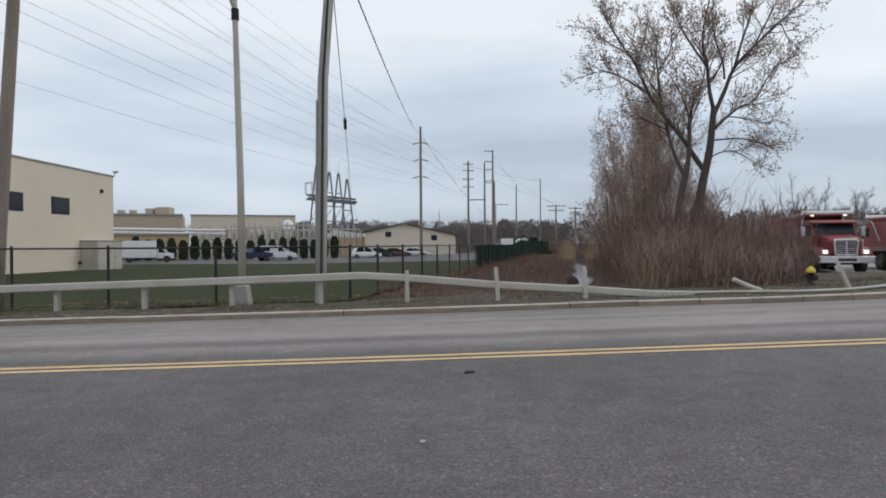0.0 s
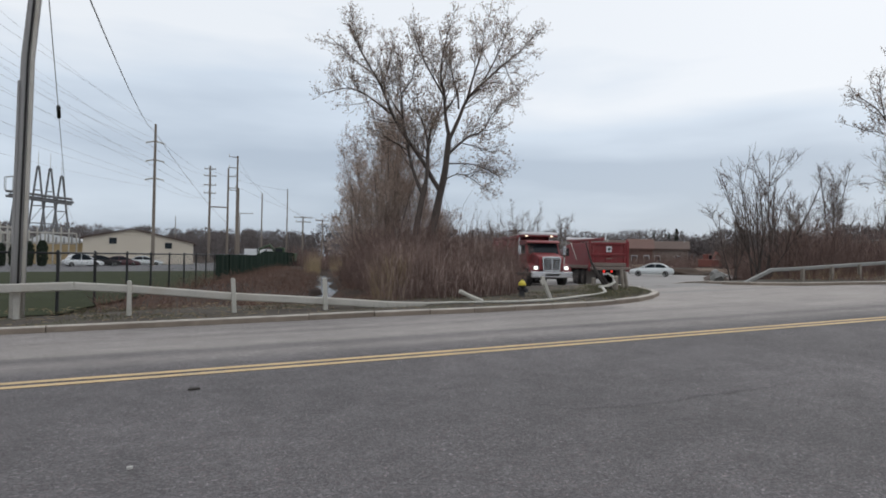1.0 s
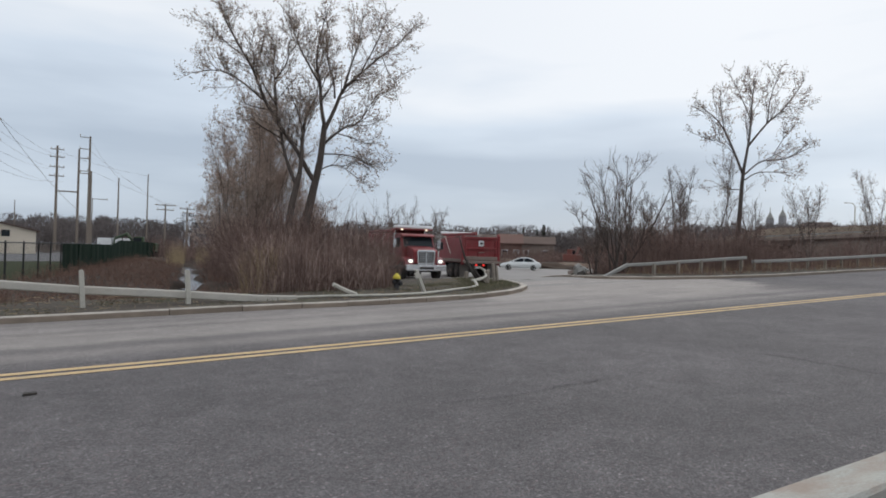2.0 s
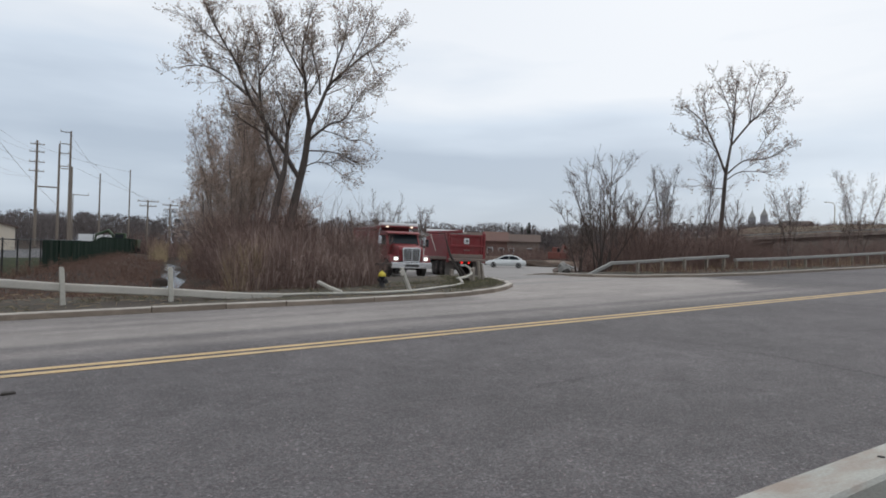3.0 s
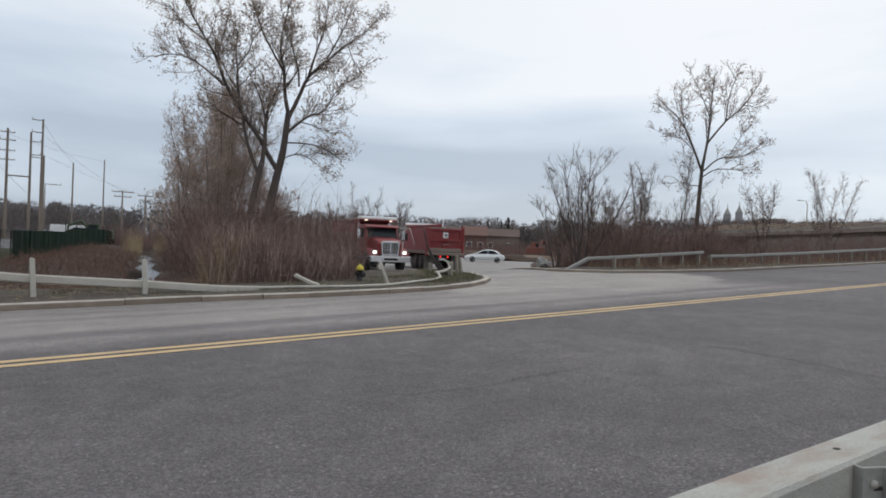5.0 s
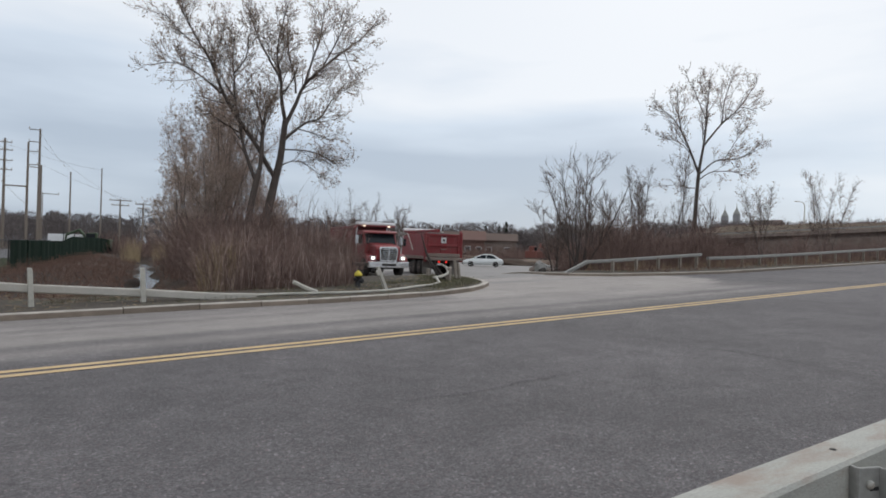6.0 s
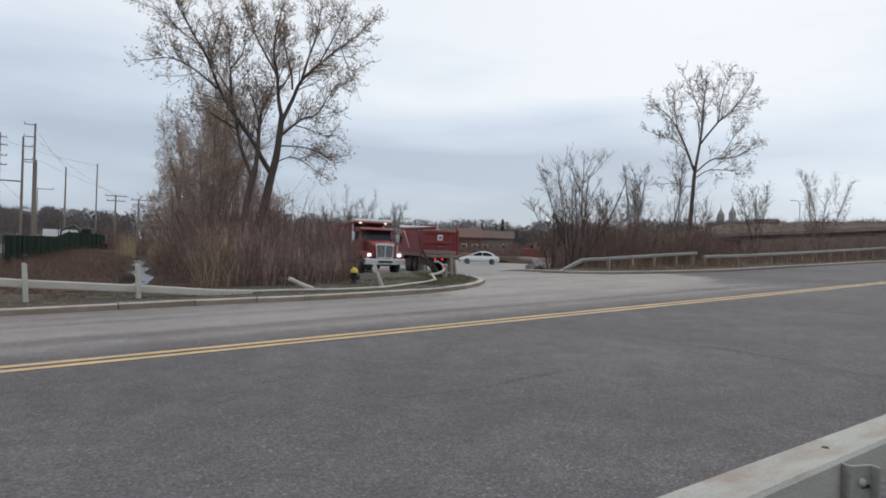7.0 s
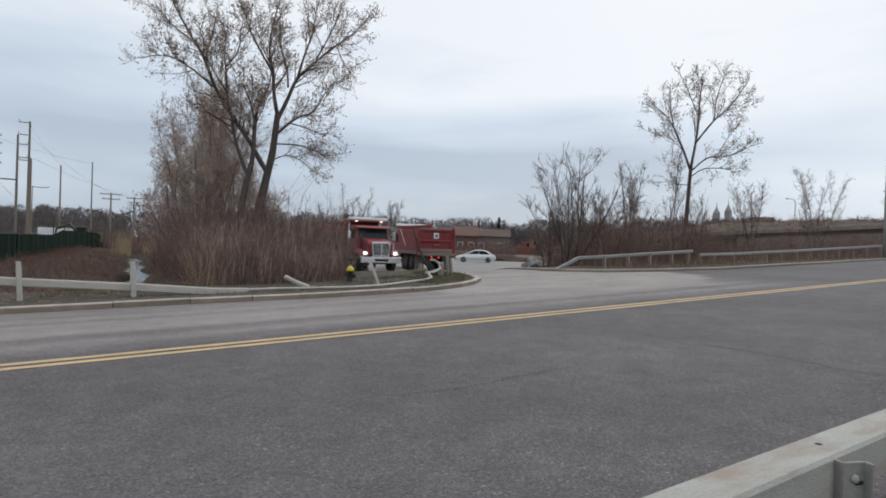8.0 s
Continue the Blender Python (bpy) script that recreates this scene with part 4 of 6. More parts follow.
    for z, hh in ((z1 - 0.08, 0.15), ((z0 + z1) / 2 + 0.05, 0.15)):
        part("cross_rib", boxed((0, -0.08, z), (W - 0.22, 0.12, hh), None, 0.025), RED, tg)
    part("bottom_rib", boxed((0, -0.09, z0 + 0.22), (W - 0.22, 0.14, 0.24), None, 0.03), MUDDY, tg)
    for s in (-1, 1):
        part("side_rib", boxed((s * (W / 2 - 0.2), -0.08, (z0 + z1) / 2), (0.14, 0.11, z1 - z0 - 0.1), None, 0.025), RED, tg)
    part("coal_chute", boxed((0.02, -0.09, z0 + 0.42), (0.42, 0.09, 0.46), None, 0.02), RED, tg)
    part("chute_handle", boxed((0.02, -0.15, z0 + 0.6), (0.4, 0.04, 0.05), None, 0.01), MUDDY, tg)
    sg = part("placard", boxed((0.02, -0.075, z1 - 0.42), (0.34, 0.02, 0.36), None, 0.015), WHITEPAINT, tg, "white square placard")
    part("placard_mark", boxed((0.04, -0.088, z1 - 0.41), (0.17, 0.012, 0.12)), DARK, sg)
    part("placard_bar", boxed((0.04, -0.088, z1 - 0.52), (0.18, 0.012, 0.025)), MACHGREEN, sg)
    part("apron", prismed([(-0.42, z0 - 0.1), (0.0, z0 + 0.02), (0.0, z0 + 0.1), (-0.42, z0 + 0.04)], "x", -W / 2 + 0.02, W / 2 - 0.02, 0.012), MUDDY, t, "mud-caked spreader apron")
    for s in (-1, 1):
        part("mudflap", boxed((s * 0.93, 0.42, 0.55), (0.62, 0.025, 0.86), None, 0.01), RUBBERFLAP, t, "dusty grey mudflap")
        part("tail_light", boxed((s * 0.24, 0.02, 0.92), (0.13, 0.05, 0.12), None, 0.02), LAMPRED, t)
        for y in (1.25, 2.6):
            wheel(t, s * 0.98, y, 0.51, 0.52)
        wheel(t, s * 0.98, 3.75, 0.46, 0.3)
        wheel(t, s * 1.03, 7.0, 0.53, 0.32)
    part("tail_bar", boxed((0, 0.06, 0.9), (0.9, 0.1, 0.2), None, 0.02), DARK, t)
    part("plate", boxed((-0.2, -0.0, 0.76), (0.28, 0.02, 0.13), None, 0.005), WHITEPAINT, t, "pale number plate")
    # cab
    cab = part("cab", prismed([(5.15, 1.0), (6.75, 1.0), (6.75, 1.85), (6.35, 2.55), (6.15, 2.68), (5.2, 2.7)], "x", -1.02, 1.02, 0.06), RED, t)
    part("windscreen", prismed([(6.77, 1.88), (6.79, 1.90), (6.40, 2.52), (6.38, 2.50)], "x", -0.9, 0.9), GLASS, cab)
    part("roof_visor", prismed([(6.3, 2.58), (6.72, 2.5), (6.72, 2.56), (6.3, 2.68)], "x", -1.0, 1.0, 0.01), RED, cab)
    for s in (-1, 1):
        part("side_window", boxed((s * 1.03, 5.95, 2.15), (0.02, 0.85, 0.55), None, 0.005), GLASS, cab)
        part("door_seam", boxed((s * 1.025, 5.45, 1.7), (0.02, 0.02, 1.3)), DARK, cab)
        mr = part("mirror", boxed((s * 1.38, 6.45, 2.1), (0.2, 0.08, 0.5), None, 0.02), CHROME, cab)
        part("mirror_arm", tubed([(s * 1.0, 6.3, 2.35), (s * 1.38, 6.45, 2.38)], 0.02, 6), DARK, mr)
        part("exhaust", tubed([(s * 0.95, 5.02, 1.0), (s * 0.95, 5.02, 2.9)], 0.075, 10), CHROME, t)
    hood = part("hood", prismed([(6.7, 0.95), (8.05, 0.95), (8.1, 1.6), (7.95, 1.76), (6.7, 1.95)], "x", -0.74, 0.74, 0.07), RED, t)
    gr = part("grille", prismed([(-0.50, 0.9), (0.50, 0.9), (0.57, 1.62), (0.47, 1.72), (-0.47, 1.72), (-0.57, 1.62)], "y", 8.06, 8.16, 0.03), CHROME, hood, "chrome framed grille")
    part("grille_core", prismed([(-0.42, 0.98), (0.42, 0.98), (0.47, 1.58), (0.4, 1.63), (-0.4, 1.63), (-0.47, 1.58)], "y", 8.15, 8.18), DARK, gr)
    for i in range(6):
        part("grille_bar", boxed((0, 8.19, 1.04 + i * 0.105), (0.84, 0.02, 0.028)), CHROME, gr)
    part("grille_post", boxed((0, 8.192, 1.3), (0.05, 0.022, 0.64)), CHROME, gr)
    for s in (-1, 1):
        fd = bmesh.new()
        prism(fd, [(6.35, 0.75), (6.42, 1.1), (6.75, 1.3), (7.3, 1.32), (7.75, 1.2), (8.02, 0.98), (8.02, 0.80), (7.75, 0.85), (7.55, 1.02), (7.3, 1.12), (6.8, 1.12), (6.55, 0.98), (6.48, 0.75)], "x", s * 0.7, s * 1.2)
        f = part("fender", fd, RED, t)
        part("headlight_bezel", boxed((s * 0.88, 8.0, 1.08), (0.36, 0.1, 0.24), None, 0.04), CHROME, f)
        part("headlight", boxed((s * 0.90, 8.055, 1.08), (0.2, 0.04, 0.14), None, 0.02), LAMPWHITE, f)
        part("step", boxed((s * 1.05, 5.7, 0.62), (0.35, 1.1, 0.34), None, 0.04), MUDDY, t)
    bp = part("bumper", prismed([(8.05, 0.52), (8.28, 0.55), (8.28, 0.88), (8.05, 0.9)], "x", -1.2, 1.2, 0.03), CHROME, t)
    part("air_slot", boxed((0, 8.285, 0.7), (0.8, 0.015, 0.12)), DARK, bp)
    return t


AZ1, D1 = 37.5, 41.0
x1, y1 = D1 * math.sin(radians(AZ1)), D1 * math.cos(radians(AZ1))
dump_truck(pose(x1, y1, base_z(x1, y1) + 0.03, 0, 0, -20), "faded red dump truck with dusty tailgate driving into the yard")
AZ2, D2 = 32.6, 36.5
x2, y2 = D2 * math.sin(radians(AZ2)), D2 * math.cos(radians(AZ2))
dump_truck(pose(x2 + 8 * math.sin(radians(13)), y2 + 8 * math.cos(radians(13)), base_z(x2, y2) + 0.03, 0, 0, -(180 + 13)), "red dump truck with chrome grille and lit headlights facing the road")


def saloon(m, paint, label, length=4.5, height=1.45, name="car"):
    """A saloon heading along +x, wheels on z = 0."""
    c = thing(name, label, "car", m)
    L, h = length / 2, height
    lower = [(-L, 0.42), (-L + 0.02, 0.74), (-L + 0.2, 0.88), (-L + 0.6, 0.93), (0.95, 0.93), (1.5, 0.86), (L - 0.25, 0.74), (L - 0.02, 0.58), (L, 0.34), (L - 0.3, 0.22), (-L + 0.2, 0.24)]
    part("body", prismed(lower, "y", -0.86, 0.86, 0.06), paint, c, "", True)
    roof = [(-L + 0.30, 0.86), (-L + 0.85, h - 0.22), (-L + 1.35, h - 0.05), (-0.35, h), (0.15, h - 0.06), (0.65, h - 0.28), (1.4, 0.86)]
    cab = part("cabin", prismed(roof, "y", -0.72, 0.72, 0.09), paint, c, "", True)
    win = [(-L + 0.72, 0.93), (-L + 1.0, h - 0.26), (-L + 1.4, h - 0.13), (0.08, h - 0.14), (0.5, h - 0.33), (1.05, 0.93)]
    for s in (-1, 1):
        part("side_window", prismed(win, "y", s * 0.715, s * 0.735), GLASS, cab)
        part("pillar", boxed((-0.35, s * 0.735, (0.92 + h - 0.1) / 2), (0.07, 0.02, h - 1.0)), paint, cab)
        for x in (-L + 0.85, L - 0.9):
            wh = part("wheel", turned([(0.18, -0.1), (0.29, -0.1), (0.32, -0.06), (0.32, 0.06), (0.29, 0.1), (0.18, 0.1)], 18, "y"), TYRE, c, "", True)
            put(wh, pose(x, s * 0.78, 0.32))
            part("rim", turned([(0.2, s * 0.09), (0.19, s * 0.105), (0.05, s * 0.07), (0.005, s * 0.08)], 14, "y"), SILVER, wh)
        part("headlight", boxed((L - 0.16, s * 0.62, 0.66), (0.22, 0.3, 0.12), None, 0.03), CHROME, c)
        part("tail_light", boxed((-L + 0.06, s * 0.66, 0.74), (0.1, 0.26, 0.14), None, 0.02), BRICK, c)
        part("mirror", boxed((0.75, s * 0.9, 0.98), (0.12, 0.16, 0.11), None, 0.03), paint, c)
    part("windscreen", prismed([(0.62, h - 0.28), (1.30, 0.92), (1.33, 0.93), (0.65, h - 0.25)], "y", -0.6, 0.6), GLASS, cab)
    return c


saloon(pose(47.35, 54.2, -0.33, 0, 0, 137), SILVER, "silver four-door saloon car on the dusty yard")

before = set(scene.objects)
van = thing("van", "white panel van parked by a row of shrubs", "van", pose(-20.9, 81.2, terrain(-20.9, 81.2) + 0.06, 0, 0, 14))
part("body", prismed([(-2.3, 0.35), (-2.3, 1.75), (-2.1, 1.88), (0.4, 1.88), (1.2, 1.15), (2.2, 0.95), (2.3, 0.4)], "y", -0.85, 0.85, 0.07), WHITEPAINT, van)
part("side_window", prismed([(0.0, 1.2), (0.0, 1.68), (0.35, 1.68), (0.95, 1.2)], "y", -0.87, -0.855), GLASS, van)
part("rear_window", prismed([(-1.9, 1.25), (-1.9, 1.65), (-1.0, 1.65), (-1.0, 1.25)], "y", -0.87, -0.855), GLASS, van)
for x in (-1.5, 1.4):
    for s in (-1, 1):
        put(part("wheel", turned([(0.15, -0.1), (0.33, -0.1), (0.33, 0.1), (0.15, 0.1)], 16, "y"), TYRE, van), pose(x, s * 0.78, 0.33))

box_truck = thing("box_truck", "white box truck parked on the car park", "truck", pose(-35.2, 76.2, terrain(-35, 76) + 0.06, 0, 0, 24))
part("cargo_box", boxed((-1.0, 0, 1.55), (4.0, 2.2, 2.0), None, 0.05), WHITEPAINT, box_truck)
part("cab", prismed([(1.05, 0.45), (1.05, 1.75), (1.7, 1.75), (2.2, 1.15), (2.9, 1.0), (2.95, 0.45)], "y", -0.95, 0.95, 0.06), WHITEPAINT, box_truck)
part("side_window", prismed([(1.2, 1.15), (1.2, 1.6), (1.65, 1.6), (2.0, 1.15)], "y", -0.97, -0.955), GLASS, box_truck)
part("chassis", boxed((0, 0, 0.45), (5.4, 1.0, 0.2)), DARK, box_truck)
for x in (-1.9, 2.1):
    for s in (-1, 1):
        put(part("wheel", turned([(0.15, -0.13), (0.4, -0.13), (0.4, 0.13), (0.15, 0.13)], 16, "y"), TYRE, box_truck), pose(x, s * 0.85, 0.4))

pickup = thing("pickup", "dark blue pickup truck parked on the car park", "pickup", pose(-23.4, 78.6, terrain(-23, 78) + 0.06, 0, 0, 40))
part("body", prismed([(-2.3, 0.5), (-2.3, 1.1), (-0.4, 1.1), (-0.2, 1.7), (0.7, 1.7), (1.2, 1.12), (2.3, 1.0), (2.3, 0.5)], "y", -0.9, 0.9, 0.05), BLUEPAINT, pickup)
part("side_window", prismed([(-0.1, 1.15), (-0.02, 1.6), (0.6, 1.6), (0.95, 1.15)], "y", -0.92, -0.905), GLASS, pickup)
for x in (-1.5, 1.5):
    for s in (-1, 1):
        put(part("wheel", turned([(0.15, -0.12), (0.38, -0.12), (0.38, 0.12), (0.15, 0.12)], 16, "y"), TYRE, pickup), pose(x, s * 0.8, 0.38))
for x, y, pnt, lab, rz in ((-11.4, 94.0, WHITEPAINT, "white utility truck parked before the warehouse", 20), (-9.4, 96.5, DARK, "dark car parked before the warehouse", 5), (-7.2, 99.0, MAROON, "dull maroon car parked before the warehouse", 0), (-4.4, 102.0, SILVER, "silver car parked before the warehouse", 0)):
    saloon(pose(x, y, terrain(x, y) + 0.06, 0, 0, rz), pnt, lab, 4.6, 1.75 if pnt is WHITEPAINT else 1.5)


# ------------------------------------------------------------------ buildings
def framed_window(parent, c, s, axis):
    fr = bmesh.new()
    box(fr, c, s)
    w = part("window", fr, DARK, parent)
    inner_s = [v * 0.86 if v > 0.1 else v * 1.6 for v in s]
    part("pane", boxed(c, inner_s), GLASS, w)
    return w


plant_house = thing("industrial_building", "cream rendered two-storey industrial building with small dark windows", "building")
part("wall", prismed([(-24.9, 12.0), (-24.9, 48.4), (-70, 48.4), (-70, 12.0)], "z", -1.0, 6.5), CREAM, plant_house)
part("roof", prismed([(-24.85, 11.95), (-24.85, 48.45), (-70.05, 48.45), (-70.05, 11.95)], "z", 6.5, 6.62), ROOFGREY, plant_house, "grey metal roof edge")
for y in (41.7, 37.0, 31.0, 25.0):
    framed_window(plant_house, (-24.9, y, 3.94), (0.06, 1.95, 1.1), "x")
part("vent", boxed((-24.85, 46.7, 5.3), (0.12, 0.28, 0.25), None, 0.02), DARK, plant_house)
part("security_camera", boxed((-24.75, 48.5, 6.9), (0.35, 0.2, 0.16), None, 0.03), GALV, plant_house)
part("camera_stem", tubed([(-24.85, 48.4, 6.5), (-24.78, 48.48, 6.85)], 0.03, 6), GALV, plant_house)
part("downpipe_cap", boxed((-24.84, 43.8, 0.15), (0.12, 0.3, 0.2), None, 0.02), DARK, plant_house)
cabinet = thing("transformer_cabinet", "grey steel transformer cabinet beside the wall", "electrical cabinet", pose(-24.3, 45.6, terrain(-24, 45.6) - 0.02))
part("body", boxed((0, 0, 1.05), (1.2, 3.4, 2.1), None, 0.03), GALV, cabinet)
part("lid", boxed((0, 0, 2.12), (1.3, 3.5, 0.08), None, 0.02), POSTGALV, cabinet)
for y in (-1.1, 0.0, 1.1):
    part("door", boxed((0.61, y, 1.05), (0.03, 1.0, 1.8), None, 0.01), GALV, cabinet)


def block(name, label, a, b, depth, z1, mat, extra=0.0):
    """A flat-roofed far hall whose front runs from a to b."""
    h = thing(name, label, "building")
    a, b = Vector((*a, 0)), Vector((*b, 0))
    d = (b - a).normalized()
    n = Vector((-d.y, d.x, 0))
    if n.y < 0:
        n = -n
    pts = [a, b, b + n * depth, a + n * depth]
    part("wall", prismed([(p.x, p.y) for p in pts], "z", -1.5, z1), mat, h)
    part("roof", prismed([(p.x - n.x * 0.2, p.y - n.y * 0.2) for p in pts], "z", z1, z1 + 0.25), ROOFGREY, h)
    return h, a, d, n


b1, a, d, n = block("factory_hall", "tan flat-roofed factory hall with roof vents", (-62, 94), (-41.4, 101.9), 20, 6.1, TAN)
for k, s, hh in ((0.62, 0.9, 0.7), (0.7, 0.9, 0.7), (0.82, 1.2, 1.0), (0.92, 2.2, 1.2)):
    p = a + d * 21 * k + n * 3
    part("roof_vent", boxed((p.x, p.y, 6.3 + hh / 2), (s, s, hh), None, 0.05), TAN, b1)
b2, a, d, n = block("factory_hall", "pale tan long factory hall behind the substation", (-51.3, 130.2), (-31.4, 136.4), 25, 7.4, CREAM)
b3, a, d, n = block("low_building", "ochre low building with a pale roof edge", (-60, 78), (-35, 88.3), 8, 2.7, OCHRE)
for z in (3.1, 3.6):
    p = [a + n * 4 + Vector((0, 0, z + 0.4)), a + d * 32 + n * 4 + Vector((0, 0, z - 0.1))]
    tagged(part("steam_pipe", tubed(p, 0.14, 8), WHITEPAINT), "long white overhead pipe", "pipe", "overhead pipes")
tank = thing("white_tank", "white domed tank behind the substation", "tank", pose(-31, 128, -0.8))
part("shell", turned([(1.15, 0), (1.15, 5.8), (1.0, 6.4), (0.7, 6.9), (0.3, 7.1), (0.02, 7.15)], 20), WHITEPAINT, tank, "", True)

shed = thing("warehouse", "cream gabled warehouse with a brown roof edge", "building")
for name, zz, mat, out in (("wall", 0.0, CREAM, 0.0), ("roof", 0.25, ROOFBROWN, 0.35)):
    if name == "wall":
        bm = prismed([(-13.2, -1.2), (2.1, -1.2), (2.1, 2.75), (-6.6, 4.75), (-13.2, 3.3)], "y", 108, 140)
    else:
        bm = prismed([(2.5, 2.66), (-6.6, 4.76), (-13.6, 3.22), (-13.6, 3.4), (-6.6, 4.96), (2.5, 2.86)], "y", 107.6, 140.5)
    part(name, bm, mat, shed)
for x in (-9.2, -1.5):
    framed_window(shed, (x, 107.97, 3.0 if x < -5 else 2.4), (1.0, 0.08, 0.9), "y")
annex = thing("annex", "low ochre annex with a white roof beside the warehouse", "building")
part("wall", prismed([(-21, 112), (-13.3, 112), (-13.3, 124), (-21, 124)], "z", -1, 2.6), OCHRE, annex)
part("roof", prismed([(-21.2, 2.6), (-13.3, 2.6), (-14.5, 3.3), (-19, 3.9)], "y", 111.7, 124.3), WHITEPAINT, annex)


# ------------------------------------------------------------------ substation
def a_frame(x, y, z1):
    fr = thing("lattice_tower", "tall steel A-frame tower of a substation", "tower", pose(x, y, -0.8), "substation towers")
    h = z1 + 0.8
    for s in (-1, 1):
        part("leg", tubed([(s * 1.75, 0, 0), (s * 0.12, 0, h)], 0.16, 6), BRIDGESTEEL, fr)
    part("cap", tubed([(-0.2, 0, h - 0.15), (0, 0, h + 0.15), (0.2, 0, h - 0.15)], 0.14, 6), BRIDGESTEEL, fr)
    for k in (0.14, 0.42, 0.6, 0.76):
        w = 1.75 - 1.63 * k
        part("strut", tubed([(-w, 0, h * k), (w, 0, h * k)], 0.09, 5), BRIDGESTEEL, fr)
    part("brace", tubed([(-1.75 + 1.63 * 0.42, 0, h * 0.42), (1.75 - 1.63 * 0.6, 0, h * 0.6)], 0.05, 5), BRIDGESTEEL, fr)
    part("lightning_rod", tubed([(0, 0, h), (0, 0, h + 2.4)], 0.035, 5), GALV, fr)
    return fr


for x, y, z in ((-23.2, 117.7, 15.6), (-20.9, 118.2, 14.6), (-19.6, 120.5, 14.6), (-17.7, 118.7, 13.3)):
    a_frame(x, y, z)
gantry = thing("gantry", "dark steel gantry across the substation towers", "gantry")
for z, y in ((10.5, 117.4), (9.7, 117.4), (10.1, 119.2)):
    part("beam", tubed([(-25.0, y, z), (-16.0, y, z - 0.9)], 0.2, 6), BRIDGESTEEL, gantry)
for i in range(12):
    x = -24.6 + i * 0.75
    part("hanger", tubed([(x, 117.4, 9.7 - (x + 25) * 0.1), (x + 0.4, 117.4, 10.5 - (x + 25) * 0.1)], 0.06, 5), BRIDGESTEEL, gantry)
cage = [(-25.1, 10.6), (-25.1, 12.6), (-24.0, 12.8), (-24.0, 10.5)]
for y in (116.9, 117.9):
    for (xa, za), (xb, zb) in zip(cage, cage[1:] + cage[:1]):
        part("cage_bar", tubed([(xa, y, za), (xb, y, zb)], 0.05, 5), POSTGALV, gantry)
rnd = random.Random(5)
for j in range(8):
    rack = thing("switchgear_rack", "grey steel switchgear rack with insulators", "switchgear", None, "substation racks")
    xa, xb, y = (-42, -33, 108) if j == 0 else (-34, -27, 106) if j == 1 else (-27.5, -21, 109) if j == 2 else (-21, -14, 108) if j == 3 else (-44, -36, 116) if j == 4 else (-37, -29, 114) if j == 5 else (-30, -22, 117) if j == 6 else (-34, -24, 124)
    for z in (2.4, 3.9 + 0.35 * (j % 3)):
        part("beam", tubed([(xa, y, z), (xb, y, z)], 0.12, 6), GALV, rack)
    n_posts = 8
    for i in range(n_posts):
        x = xa + (xb - xa) * i / (n_posts - 1)
        part("post", tubed([(x, y, -0.8), (x, y, 3.9 + 0.35 * (j % 3) + rnd.uniform(0, 0.9))], 0.12, 6), GALV, rack)
        part("insulator", tubed([(x + 0.4, y, 2.4), (x + 0.4, y, 3.6 + rnd.uniform(-0.3, 0.5))], [0.16, 0.1], 6), POSTGALV, rack)

swing_new()


# ------------------------------------------------------------------ trees and brush
def rand_dir(rnd, d, spread):
    d = Vector(d).normalized()
    s = Vector((rnd.gauss(0, 1), rnd.gauss(0, 1), rnd.gauss(0, 1)))
    return (d + s.normalized() * spread).normalized()


def twiglet(wood, buds, rnd, p, d, length, r, depth, bud, up=0.25):
    """A thin branch that forks and ends in buds."""
    q = Vector(p)
    d = Vector(d).normalized()
    if depth == 0:
        nd = (d + Vector((rnd.gauss(0, 0.16), rnd.gauss(0, 0.16), rnd.gauss(0, 0.12) + up))).normalized()
        m = q + d * length * 0.5
        e = m + nd * length * 0.5
        wood.stick(q, m, r, r * 0.7)
        wood.thorn(m, e, r * 0.7)
        for k in (0.0, 0.5, 1.0, 1.0):
            if rnd.random() < bud:
                buds.leaf(m.lerp(e, k), rand_dir(rnd, nd, 1.0) * rnd.uniform(0.06, 0.13), rnd.uniform(0.03, 0.06), rnd)
        return
    steps = 3
    for i in range(steps):
        nd = (d + Vector((rnd.gauss(0, 0.16), rnd.gauss(0, 0.16), rnd.gauss(0, 0.12) + up * 0.5))).normalized()
        e = q + nd * length / steps
        wood.stick(q, e, r * (1 - 0.28 * i), r * (1 - 0.28 * (i + 1)))
        for _ in range(2):
            twiglet(wood, buds, rnd, q.lerp(e, rnd.random()), rand_dir(rnd, nd, 0.85), length * rnd.uniform(0.36, 0.6), r * 0.6, depth - 1, bud, up)
        q, d = e, nd


def limb_path(rnd, p, d, length, up, n=6, wob=0.1):
    pts = [Vector(p)]
    d = Vector(d).normalized()
    for i in range(n):
        d = (d + Vector((rnd.gauss(0, wob), rnd.gauss(0, wob), up))).normalized()
        pts.append(pts[-1] + d * length / n)
    return pts


def dress(limb, r0, r1, wood, buds, rnd, count, length, bud, depth=1, start=0.3, up=0.25):
    n = len(limb) - 1
    for _ in range(count):
        k = start + (1 - start) * rnd.random() ** 0.8
        i = min(int(k * n), n - 1)
        p = limb[i].lerp(limb[i + 1], k * n - i)
        d = (limb[i + 1] - limb[i]).normalized()
        twiglet(wood, buds, rnd, p, rand_dir(rnd, d, 0.95), length * rnd.uniform(0.5, 1.1) * (1.15 - 0.5 * k), min(0.02, 0.006 + (r0 + (r1 - r0) * k) * 0.13), depth, bud, up)


